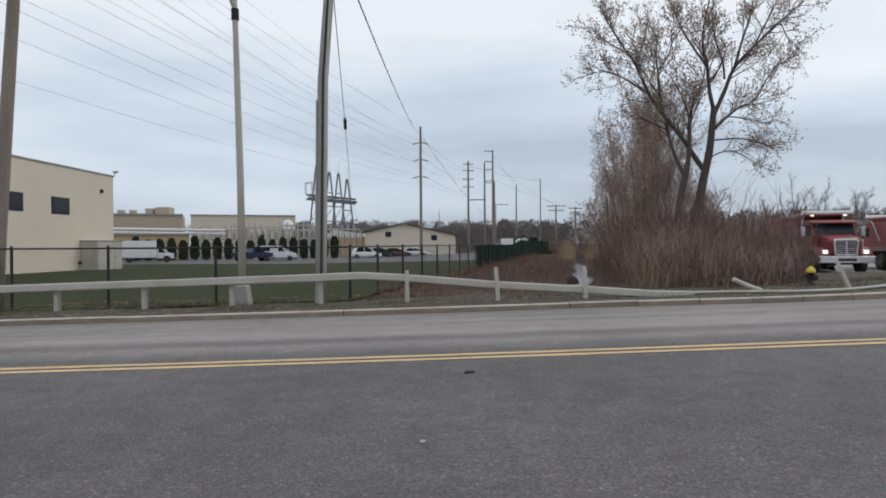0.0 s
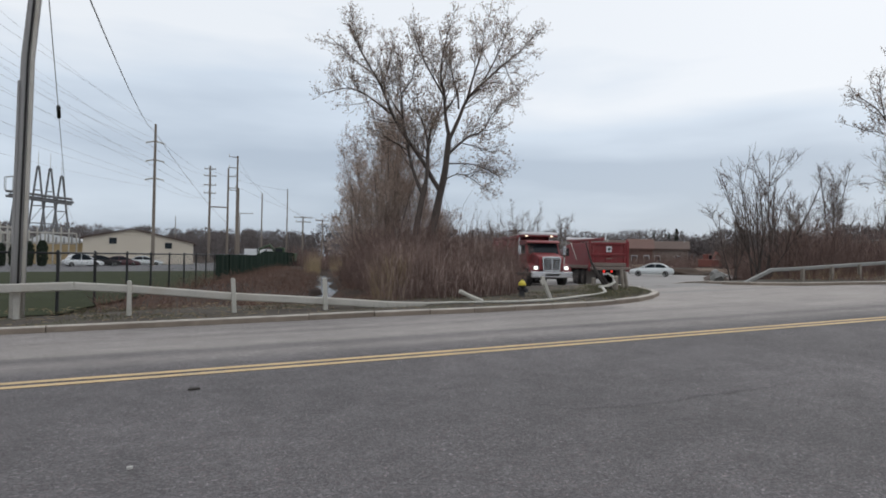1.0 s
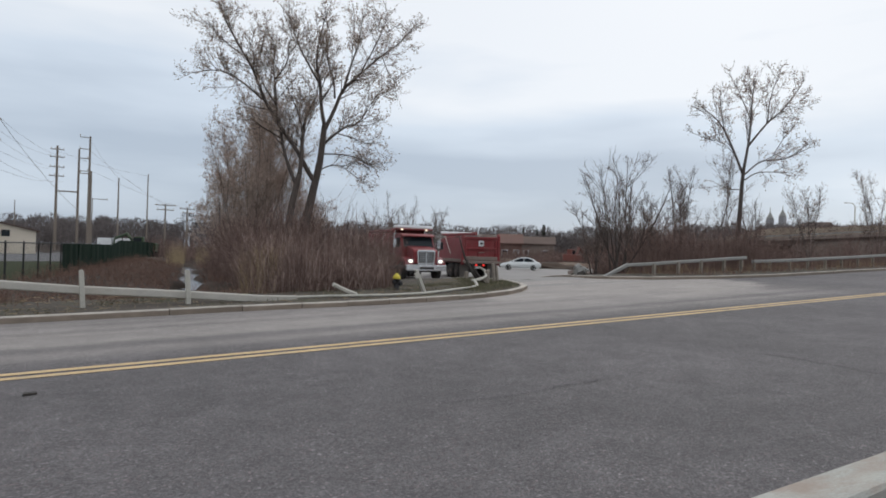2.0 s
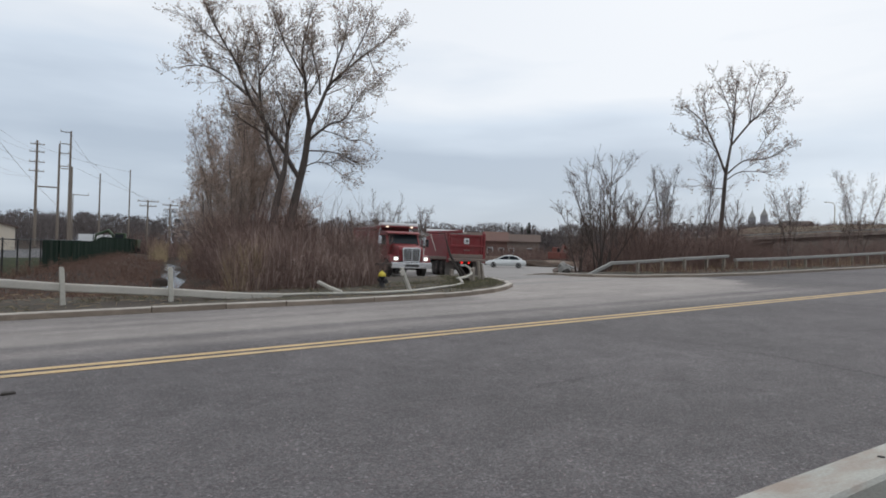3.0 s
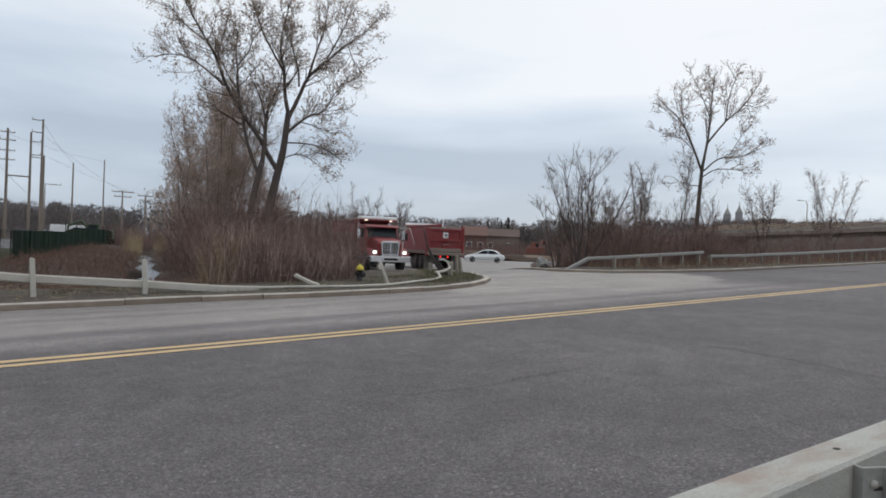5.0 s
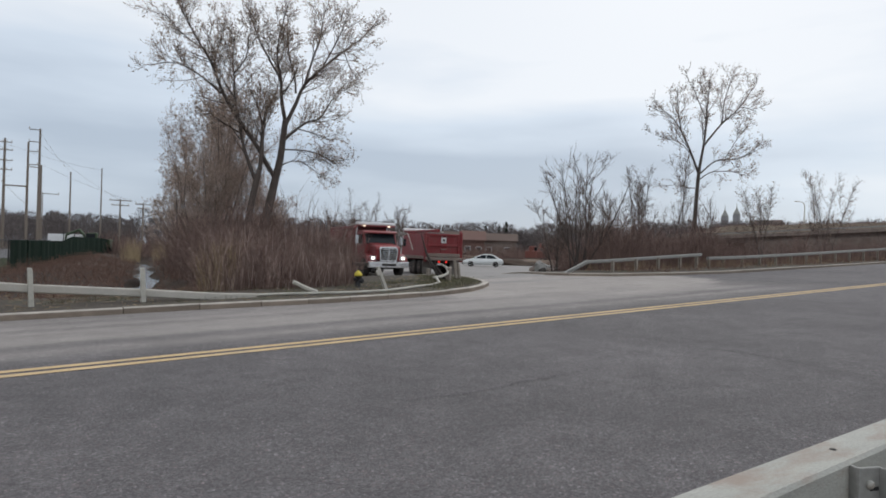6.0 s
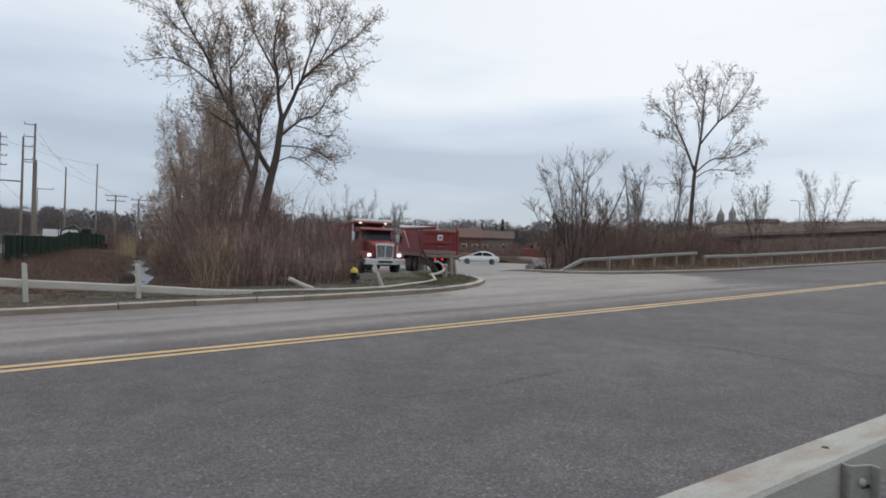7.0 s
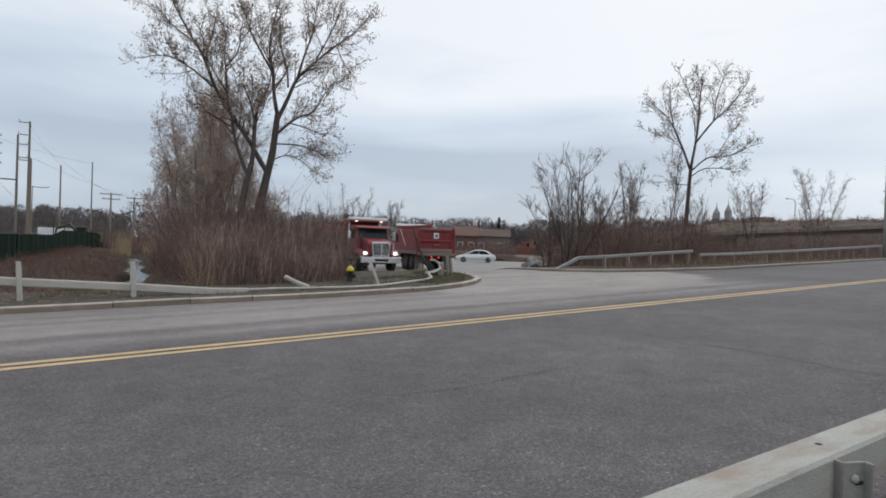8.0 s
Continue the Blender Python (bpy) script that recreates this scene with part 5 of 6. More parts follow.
def tree(name, label, at, limbs, trunk_pts, trunk_r, seed, twigs=40, twig_len=1.1, bud=0.5, group="", depth=1, twig_mat=None, sides=0.0, bark_mat=None):
    """limbs: (points, r0, r1); sides: branches put out by each metre of limb."""
    rnd = random.Random(seed)
    shoots = []
    for pts, r0, r1 in limbs:
        n = len(pts) - 1
        size = sum((b - a).length for a, b in zip(pts, pts[1:]))
        for q in range(int(sides * size)):
            k = 0.22 + 0.78 * (q + rnd.random()) / (sides * size)
            i = min(int(k * n), n - 1)
            p, d = pts[i].lerp(pts[i + 1], min(1.0, k * n - i)), (pts[i + 1] - pts[i]).normalized()
            shoots.append((limb_path(rnd, p, rand_dir(rnd, d, 0.85), rnd.uniform(0.7, 1.7) * (1.15 - 0.4 * k), 0.07, 5, 0.12), max(0.012, (r0 + (r1 - r0) * k) * 0.4), 0.007))
    limbs = list(limbs) + shoots
    t = thing(name, label, "tree", at, group)
    bm = bmesh.new()
    for pts, rs in trunk_pts:
        tube(bm, pts, rs, 10)
    for pts, r0, r1 in limbs:
        n = len(pts)
        tube(bm, pts, [r0 + (r1 - r0) * i / (n - 1) for i in range(n)], 7)
    part("trunk", bm, bark_mat or BARK, t, "", True)
    wood, buds = Sticks(), Sticks()
    for pts, r0, r1 in limbs:
        size = sum((b - a).length for a, b in zip(pts, pts[1:]))
        dress(pts, r0, max(r1, 0.02), wood, buds, rnd, max(4, int(twigs * size / 4)), twig_len, bud, depth)
    cr = bulk("crown", wood.v, wood.f, twig_mat or TWIG, t, "bare fine twigs")
    if buds.v:
        bulk("bud", buds.v, buds.f, BUD, cr, "small tan spring buds", "", "stuff")
    return t


def smooth_path(pts, rnd, depth_dir, amount):
    """Eases a rough limb into a curve, and lets it wander towards and away from the viewer's side."""
    out = []
    drift = 0.0
    sgn = rnd.choice((-1, 1))
    n = len(pts)
    for i in range(n - 1):
        p0, p1, p2, p3 = pts[max(i - 1, 0)], pts[i], pts[i + 1], pts[min(i + 2, n - 1)]
        for k in range(4):
            t = k / 4
            q = [0.5 * (2 * p1[c] + (p2[c] - p0[c]) * t + (2 * p0[c] - 5 * p1[c] + 4 * p2[c] - p3[c]) * t * t + (3 * p1[c] - p0[c] - 3 * p2[c] + p3[c]) * t ** 3) for c in (0, 1)]
            out.append((q[0], q[1]))
    out.append(pts[-1])
    m = len(out)
    return [Vector((u, sgn * amount * (i / m) ** 1.3, z)) for i, (u, z) in enumerate(out)]


# the twin cottonwoods, drawn in a plane across the line of sight: (along, height)
rnd = random.Random(11)
TW = pose(10.716, 27.485, 0, 0, 0, -21.3)
stem_l = [(-0.5, -0.4), (-0.45, 1.1), (-0.4, 2.4), (-0.2, 3.7), (0.0, 4.65)]
stem_r = [(0.12, -0.4), (0.2, 1.1), (0.3, 2.4), (0.5, 3.25), (0.7, 4.3), (0.9, 5.3), (1.02, 6.5), (1.07, 7.05)]


def limbs_of(rows):
    out = []
    for pts, r0, r1, dep in rows:
        out.append((smooth_path(pts, rnd, None, dep), r0, r1))
    return out


left_limbs = limbs_of([
    ([(0.0, 4.6), (0.08, 5.5), (0.1, 6.4), (0.22, 7.3), (0.45, 7.9), (0.7, 8.6), (0.75, 9.6)], 0.105, 0.014, 1.3),
    ([(-0.1, 4.1), (-0.4, 4.8), (-0.7, 5.7), (-0.9, 6.7), (-1.1, 7.7), (-1.2, 8.8), (-1.3, 9.8), (-1.2, 10.9)], 0.095, 0.013, 1.0),
    ([(0.1, 6.3), (0.0, 7.0), (-0.3, 7.9), (-0.7, 8.7)], 0.05, 0.012, 0.9),
    ([(-1.2, 8.8), (-0.7, 9.5), (-0.6, 10.4)], 0.035, 0.01, 0.7),
    ([(-0.8, 6.2), (-1.6, 6.6), (-2.3, 7.0)], 0.035, 0.01, 0.8),
    ([(-1.1, 7.7), (-1.7, 8.7), (-2.0, 9.9)], 0.035, 0.01, 0.9)])
right_limbs = limbs_of([
    ([(0.7, 4.4), (0.3, 5.0), (-0.1, 5.7), (-0.9, 6.8), (-1.6, 7.9), (-2.1, 9.1), (-2.6, 9.9), (-3.2, 10.9), (-3.6, 11.8)], 0.12, 0.014, 1.1),
    ([(1.07, 7.0), (0.9, 7.8), (0.8, 8.9), (0.63, 9.7), (0.7, 10.7), (1.0, 12.0)], 0.1, 0.014, 0.8),
    ([(1.07, 6.8), (1.5, 7.8), (1.9, 8.8), (2.7, 9.7), (3.6, 10.6), (4.6, 11.5), (5.2, 12.3)], 0.1, 0.013, 1.2),
    ([(1.0, 6.1), (1.6, 6.7), (2.1, 7.1), (2.7, 7.4), (3.2, 8.3), (4.0, 9.4)], 0.07, 0.012, 1.0),
    ([(0.9, 5.7), (2.0, 5.7), (2.7, 5.5), (3.2, 5.2)], 0.038, 0.01, 0.7)])
right_limbs += limbs_of([
    ([(1.9, 8.8), (2.2, 9.9), (2.5, 10.9), (2.6, 12.0)], 0.06, 0.012, 0.9),
    ([(1.5, 8.3), (1.4, 9.1), (1.1, 9.9), (1.0, 10.8)], 0.05, 0.012, 1.2),
    ([(-1.7, 8.0), (-2.7, 8.8), (-3.6, 9.25), (-4.5, 9.25)], 0.05, 0.01, 0.9),
    ([(-2.1, 9.1), (-1.9, 10.1), (-1.7, 11.2)], 0.045, 0.011, 0.7),
    ([(0.8, 8.9), (0.1, 10.0), (-0.3, 10.7), (-0.7, 11.8)], 0.05, 0.011, 0.9),
    ([(3.6, 10.6), (3.9, 9.7), (4.2, 9.2)], 0.025, 0.008, 0.5),
    ([(0.8, 4.9), (1.5, 5.2), (2.1, 5.0), (2.6, 4.6)], 0.03, 0.009, 0.7),
    ([(1.6, 6.7), (2.3, 6.5), (3.0, 6.2)], 0.03, 0.009, 0.8),
    ([(2.7, 9.7), (3.3, 10.9), (3.7, 11.9)], 0.04, 0.01, 0.8),
    ([(-2.6, 9.9), (-3.4, 10.4), (-4.0, 11.0)], 0.035, 0.01, 0.9)])


def stem(pts, r0, r1):
    p = smooth_path(pts, random.Random(1), None, 0.0)
    n = len(p)
    return p, [r0 + (r1 - r0) * (i / (n - 1)) ** 0.8 for i in range(n)]


tree("cottonwood_tree", "tall budding cottonwood with a dark forked trunk in brush", TW, left_limbs, [stem(stem_l, 0.215, 0.125)], 0.2, 3, 27, 0.78, 0.34, "twin cottonwoods", 1, None, 3.2)
tree("cottonwood_tree", "tall leaning budding cottonwood with spreading limbs in brush", TW @ pose(0, 0.5, 0), right_limbs, [stem(stem_r, 0.26, 0.12)], 0.2, 4, 27, 0.78, 0.34, "twin cottonwoods", 1, None, 3.2)


def upright_tree(x, y, height, seed, stems=3, spread=0.25, r=0.09, twigs=36, bud=0.0, label="slender bare tree", group="", twig_len=0.9, name="bare_tree", depth=1, fork=0.15, twig_mat=None, bark_mat=None):
    rnd2 = random.Random(seed)
    z0 = terrain(x, y) - 0.2
    limbs, trunk = [], []
    for s in range(stems):
        d = Vector((rnd2.gauss(0, spread), rnd2.gauss(0, spread), 1)).normalized()
        base = Vector((rnd2.uniform(-0.3, 0.3) * (stems > 1), rnd2.uniform(-0.3, 0.3) * (stems > 1), 0))
        pts = limb_path(rnd2, base, d, height * rnd2.uniform(0.8, 1.05), 0.04, 8, 0.05)
        limbs.append((pts, r * rnd2.uniform(0.7, 1), 0.012))
        for _ in range(5):
            k = rnd2.randint(1 + int(fork * 8), 6)
            d2 = (pts[k + 1] - pts[k]).normalized()
            limbs.append((limb_path(rnd2, pts[k], rand_dir(rnd2, d2, 0.75), height * rnd2.uniform(0.22, 0.42), 0.10, 5, 0.08), r * 0.42 * (1 - k / 12), 0.008))
    return tree(name, label, pose(x, y, z0), limbs, [], r, seed, twigs, twig_len, bud, group, depth, twig_mat, 0.0, bark_mat)


# the dense clump of slender trees between ditch and cottonwoods
for i, (az, dist, h) in enumerate(((17.0, 31.5, 6.6), (17.2, 35, 8.2), (17.9, 32.5, 8.8), (18.3, 36.5, 9.8), (19.0, 33.5, 9.2), (19.8, 35, 8.0), (17.0, 38.5, 7.8), (22.8, 31, 4.0), (20.9, 36, 6.0), (15.7, 33, 5.0), (16.2, 36, 6.2), (15.4, 37, 4.2))):
    upright_tree(dist * math.sin(radians(az)), dist * math.cos(radians(az)), h, 40 + i, 3, 0.07, 0.06, 18, 0.06, "slender grey-brown bare tree in a dense clump", "clump beside the ditch", 0.95, depth=2, fork=0.12, twig_mat=CLUMPTWIG, bark_mat=GREYBARK)

# the open tree and saplings beyond the right-hand rail
rnd = random.Random(21)
RT = pose(34.2, 20.8, terrain(34.2, 20.8) - 0.2, 0, 0, -58.9)
rt_limbs = limbs_of([
    ([(0.26, 5.8), (-0.45, 7.5), (-1.21, 8.85), (-2.17, 9.66)], 0.075, 0.012, 0.8),
    ([(-0.78, 8.1), (-1.04, 9.2), (-1.17, 10.5)], 0.04, 0.01, 0.5),
    ([(0.34, 6.1), (0.62, 8.0), (0.73, 10.1), (0.87, 11.4)], 0.085, 0.014, 0.6),
    ([(0.66, 9.0), (0.08, 10.4), (-0.19, 11.1)], 0.035, 0.01, 0.6),
    ([(0.55, 7.4), (1.65, 8.75), (2.63, 9.65), (3.77, 11.3)], 0.065, 0.012, 0.9),
    ([(1.65, 8.75), (1.76, 10.0), (2.17, 11.3)], 0.04, 0.01, 0.7),
    ([(0.41, 5.75), (1.36, 6.5), (2.73, 6.66), (4.04, 7.27)], 0.05, 0.01, 0.7),
    ([(0.39, 5.4), (1.14, 5.8), (2.34, 5.75), (2.94, 5.5)], 0.035, 0.01, 0.8),
    ([(-0.05, 6.7), (-0.92, 7.6), (-2.11, 7.9)], 0.03, 0.01, 0.6),
    ([(0.23, 4.85), (-0.52, 4.9), (-1.32, 5.2)], 0.028, 0.01, 0.5),
    ([(2.63, 9.65), (3.2, 9.5), (3.7, 9.2)], 0.025, 0.008, 0.5),
    ([(1.9, 6.6), (2.6, 7.8), (3.1, 8.5)], 0.025, 0.008, 0.8)])
rt_limbs = [([Vector((0.3 + (q.x - 0.3) * 0.87, q.y, 5.6 + (q.z - 5.6) * 0.96)) for q in pts], r0, r1) for pts, r0, r1 in rt_limbs]
tree("open_tree", "open budding tree with a straight trunk beyond the rail", RT, rt_limbs, [stem([(-0.05, 0.0), (0.1, 2.0), (0.18, 3.5), (0.27, 5.35), (0.34, 6.15)], 0.16, 0.085)], 0.17, 33, 20, 0.66, 0.34, "", 1, SAPTWIG, 2.6)
for i, (px_az, dist, h, st, sp) in enumerate(((47.6, 32, 3.4, 4, 0.25), (49.5, 31, 5.6, 9, 0.3), (51.4, 33, 3.4, 4, 0.3), (53.9, 38, 6.4, 2, 0.12), (55.0, 38, 5.8, 2, 0.12), (57.4, 38, 6.4, 2, 0.1), (63.9, 44, 5.0, 3, 0.15), (68.4, 55, 6.8, 4, 0.16), (60.2, 42, 4.4, 2, 0.2), (73.5, 62, 4.2, 3, 0.3), (52.6, 34, 4.0, 3, 0.2), (33.5, 62, 6.5, 4, 0.2), (30.0, 60, 7.0, 4, 0.18), (28.0, 55, 5.4, 4, 0.2), (35.0, 70, 5.5, 4, 0.2))):
    upright_tree(dist * math.sin(radians(px_az)), dist * math.cos(radians(px_az)), h, 90 + i, st, sp, 0.05 if i == 1 else 0.034, 15 if i == 1 else 26, 0.0 if i not in (6, 7) else 0.1, "bare many-stemmed sapling in dry brush", "saplings beyond the road", 0.8, twig_mat=SAPTWIG)


def brush(name, label, spots, seed, mat, h0, h1, r=0.006, side=4, spread=0.25, twig=0.4):
    """Standing dead stems, a few hundred to a patch, with side twigs."""
    rnd3 = random.Random(seed)
    st = Sticks()
    for x, y in spots:
        z = terrain(x, y) - 0.08
        h = rnd3.uniform(h0, h1) * (0.95 + 0.75 * noise.noise(Vector((x * 0.55, y * 0.55, 1.5))) + 0.3 * noise.noise(Vector((x * 1.7, y * 1.7, 4.5))))
        d = Vector((rnd3.gauss(0, spread), rnd3.gauss(0, spread), 1)).normalized()
        a = Vector((x, y, z))
        b = a + d * h * 0.55
        c = b + (d + Vector((rnd3.gauss(0, 0.2), rnd3.gauss(0, 0.2), 0.1))).normalized() * h * 0.45
        st.stick(a, b, r, r * 0.75)
        st.stick(b, c, r * 0.75, r * 0.3)
        for _ in range(side):
            k = rnd3.uniform(0.25, 1)
            p = a.lerp(b, k / 0.55) if k < 0.55 else b.lerp(c, (k - 0.55) / 0.45)
            st.thorn(p, p + rand_dir(rnd3, d, 0.9) * h * twig * rnd3.uniform(0.3, 0.8), r * 0.55)
    return bulk(name, st.v, st.f, mat, None, label, "brush", "stuff")


def polar_spots(n, az0, az1, d0, d1, seed, ok=None, power=1.0):
    r3 = random.Random(seed)
    out = []
    while len(out) < n:
        a, dd = radians(r3.uniform(az0, az1)), d0 + (d1 - d0) * r3.random() ** power
        x, y = dd * math.sin(a), dd * math.cos(a)
        if noise.noise(Vector((x * 0.5, y * 0.5, 7))) < -0.22 and r3.random() < 0.7:
            continue
        if ok is None or ok(x, y):
            out.append((x, y))
    return out


def beside_road(x, y):
    """Between the ditch and the side road, behind the verge."""
    return x > ditch_x(y) + 1.1 and y > 14.5 + max(0, x - 8.2) * 0.9 and x < 13.0 + max(0, y - 26) * 0.12


brush("brush", "dense red-brown leafless brush beside the ditch", polar_spots(7600, 13, 29.5, 15.2, 26, 1, beside_road, 0.9), 2, STEM, 0.6, 1.6, 0.0052, 7, 0.3, 0.5)
brush("brush", "taller red-brown leafless brush round the trees", polar_spots(4000, 12.5, 29.0, 24, 46, 3, beside_road), 4, STEM, 1.1, 2.5, 0.010, 6, 0.28, 0.5)
brush("pale_stems", "scattered pale grey stems in the brush", polar_spots(1050, 13, 29.2, 15.2, 25, 61, beside_road), 62, CLUMPTWIG, 0.7, 1.7, 0.0055, 4, 0.17, 0.35)
brush("dry_reeds", "pale dry reeds at the brush edge", polar_spots(420, 15.5, 19.5, 16.2, 18.5, 5, beside_road), 6, STRAW, 0.6, 1.35, 0.006, 1, 0.12, 0.2)
brush("dry_reeds", "pale dry reeds along the ditch", [(ditch_x(y) + s * w, y) for y, s, w in [(random.Random(i).uniform(56, 82), random.Random(i + 999).choice((-0.45, 1)), random.Random(i + 5000).uniform(1.0, 3.2)) for i in range(700)]], 7, STRAW, 0.8, 1.9, 0.012, 1, 0.1, 0.2)
bank_spots = []
r4 = random.Random(8)
while len(bank_spots) < 5500:
    y = r4.uniform(15.8, 62)
    bank_spots.append((ditch_x(y) - r4.uniform(0.75 + 0.3 * (1 - ease((y - 18) / 10)), 8.0), y))
bank_spots = [(x, y) for x, y in bank_spots if x > -1.6 + (y - 18) * 0.21 and y > 15.8]
right_spots = []
while len(right_spots) < 1500:
    y = r4.uniform(17.6, 60)
    right_spots.append((ditch_x(y) + r4.uniform(0.7 + 0.3 * (1 - ease((y - 18) / 10)), 2.9), y))
brush("low_brush", "low dark dead brush on the ditch edge", right_spots, 29, RUST, 0.12, 0.5, 0.008, 5, 0.7, 0.7)
brush("low_brush", "low rust-brown dead brush on the ditch bank", bank_spots, 9, RUST, 0.15, 0.55, 0.008, 5, 0.7, 0.7)


def right_bank(x, y):
    return y > 17.2 and (x > 22.5 + max(0, y - 18) * 0.85)


brush("brush", "tangled brown leafless brush behind the rail", polar_spots(6400, 45.5, 62, 29, 48, 10, right_bank), 11, STEM, 0.8, 2.3, 0.0075, 8, 0.3, 0.5)
brush("brush", "brown leafless brush along the rising road", polar_spots(5200, 55, 76, 36, 88, 12, right_bank), 13, STEM, 0.8, 2.4, 0.011, 7)
brush("dry_grass", "tan dry grass behind the rail", polar_spots(1500, 50, 76, 25, 60, 14, lambda x, y: 14.5 < y < 20.5 and x > 20.5), 15, STRAW, 0.2, 0.62, 0.007, 1, 0.35, 0.3)
brush("low_brush", "low brown weeds under the guard rail", polar_spots(3200, 48, 76, 24, 60, 71, lambda x, y: 14.4 < y < 18.5 and x > 20.5), 72, RUST, 0.15, 0.55, 0.008, 4, 0.6, 0.6)
brush("brush", "brown brush at the far edge of the yard", polar_spots(4200, 21, 48, 66, 110, 16, lambda x, y: x < 14 + (y - 30) * 0.33 or y < 20 + (x - 24) * 0.45 or math.hypot(x, y) > 98), 17, STEM, 0.5, 1.3, 0.02, 4)
brush("brush", "brown brush beyond the ditch", polar_spots(2500, 5, 22, 75, 125, 18, lambda x, y: x > ditch_x(min(y, 80)) - 3), 19, STEM, 1.2, 3.0, 0.025, 4)


brush("brush", "bare brown scrub in front of far houses", polar_spots(3600, 32, 49, 112, 138, 81), 82, STEM, 1.3, 3.0, 0.03, 5, 0.3, 0.5)
brush("low_brush", "flattened dead weeds behind the sagging rail", [(r4.uniform(-1.0, 6.0), r4.uniform(13.9, 16.4)) for _ in range(1500)], 83, RUST, 0.1, 0.34, 0.006, 5, 0.8, 0.8)


# ------------------------------------------------------------------ distance
def far_woods(name, label, az0, az1, d0, d1, count, h0, h1, seed, dens=70):
    r5 = random.Random(seed)
    st = Sticks()
    for _ in range(count):
        a, dd = radians(r5.uniform(az0, az1)), r5.uniform(d0, d1)
        x, y = dd * math.sin(a), dd * math.cos(a)
        h = 1.6 + dd * r5.uniform(h0, h1)
        z = -0.8
        w = h * r5.uniform(0.3, 0.48)
        st.stick((x, y, z), (x + r5.gauss(0, 0.3), y, z + h * 0.8), 0.16, 0.05)
        for _ in range(int(dens * 1.4)):
            k = r5.random() ** 0.7
            rr = w * math.sqrt(max(0.03, 1 - (2 * k - 1) ** 2)) * r5.random() ** 0.5
            t = r5.uniform(0, 6.283)
            p = Vector((x + rr * math.cos(t), y + rr * math.sin(t), z + h * (0.12 + 0.85 * k)))
            q = p + Vector((math.cos(t) * 0.5, math.sin(t) * 0.5, r5.uniform(0.3, 1.3))) * h * 0.095
            st.thorn(p, q, 0.026 + 0.0125 * dd / 40)
    return bulk(name, st.v, st.f, FARWOOD, None, label, "woods", "stuff")


far_woods("far_woods", "far bare grey-brown woodland", -15, 12, 190, 300, 200, 0.018, 0.04, 50, 230)
far_woods("far_woods", "far bare grey-brown woodland beyond the yard", 12, 52, 168, 320, 350, 0.024, 0.05, 51, 150)
far_woods("far_woods", "far bare grey-brown woodland beyond the bridge", 55, 82, 150, 330, 210, 0.034, 0.06, 52, 190)
far_woods("far_woods", "bare brown trees and scrub behind the bridge", 49, 76, 98, 140, 190, 0.014, 0.031, 58, 130)
far_woods("far_woods", "bare grey-brown woodland on the rise", 48, 62, 170, 300, 110, 0.03, 0.05, 59, 150)
far_woods("far_woods", "bare hedge of grey-brown trees behind the yard", 18, 33, 85, 130, 70, 0.012, 0.034, 53, 170)
far_woods("far_woods", "bare brown trees behind the earth mounds", 31, 51, 165, 195, 90, 0.012, 0.034, 57, 150)
far_woods("far_woods", "distant bare woodland on the skyline", -40, 85, 400, 700, 260, 0.02, 0.038, 54, 110)
for az, dd, h in ((41.3, 230, 11.5), (42.5, 232, 11.5), (43.1, 228, 13), (37.4, 250, 10)):
    r6 = random.Random(int(az * 10))
    x, y = dd * math.sin(radians(az)), dd * math.cos(radians(az))
    con = thing("spruce_tree", "dark pointed spruce in the distance", "tree", pose(x, y, -0.8), "far spruces")
    part("trunk", tubed([(0, 0, 0), (0, 0, h * 0.9)], [0.25, 0.05], 6), BARK, con)
    st = Sticks()
    for _ in range(420):
        k = r6.random() ** 0.8
        t = r6.uniform(0, 6.283)
        rr = (1 - k) * h * 0.2
        st.leaf((math.cos(t) * rr * 0.2, math.sin(t) * rr * 0.2, h * (0.08 + 0.92 * k)), (math.cos(t) * rr, math.sin(t) * rr, -0.2 * rr + 0.25), h * 0.07, r6)
    bulk("crown", st.v, st.f, CONIFER, con)

r7 = random.Random(77)
first = None
for i in range(19):
    k = i / 18
    x, y = -38.9 + 24.5 * k, 83.4 + 7.5 * k
    h = 2.9 * r7.uniform(0.85, 1.15)
    arb = thing("arborvitae", "dark clipped columnar evergreen shrub", "shrub", pose(x, y, terrain(x, y), 0, 0, r7.uniform(0, 360)), "row of evergreen shrubs")
    part("trunk", tubed([(0, 0, 0), (0, 0, 0.5)], 0.06, 6), BARK, arb)
    st = Sticks()
    for _ in range(800):
        q = r7.random()
        t = r7.uniform(0, 6.283)
        rr = 0.7 * min(1.0, 0.8 + q) * (1 - max(0.0, q - 0.72) ** 1.6 * 5.0) * r7.random() ** 0.35 * r7.uniform(0.75, 1.05)
        st.leaf((math.cos(t) * rr * 0.8, math.sin(t) * rr * 0.8, 0.1 + q * h * 0.93), (math.cos(t) * 0.08, math.sin(t) * 0.08, 0.34), 0.2, r7)
    bulk("crown", st.v, st.f, CONIFER, arb)


# bridge and embankment beyond the right-hand brush
bridge = thing("bridge", "weathered concrete road bridge with a steel parapet", "bridge")
A, B = Vector((70, 60, 0)), Vector((92, 18, 0))
dv = (B - A).normalized()
nv = Vector((dv.y, -dv.x, 0))
bz = lambda k: 2.6 + 3.1 * k


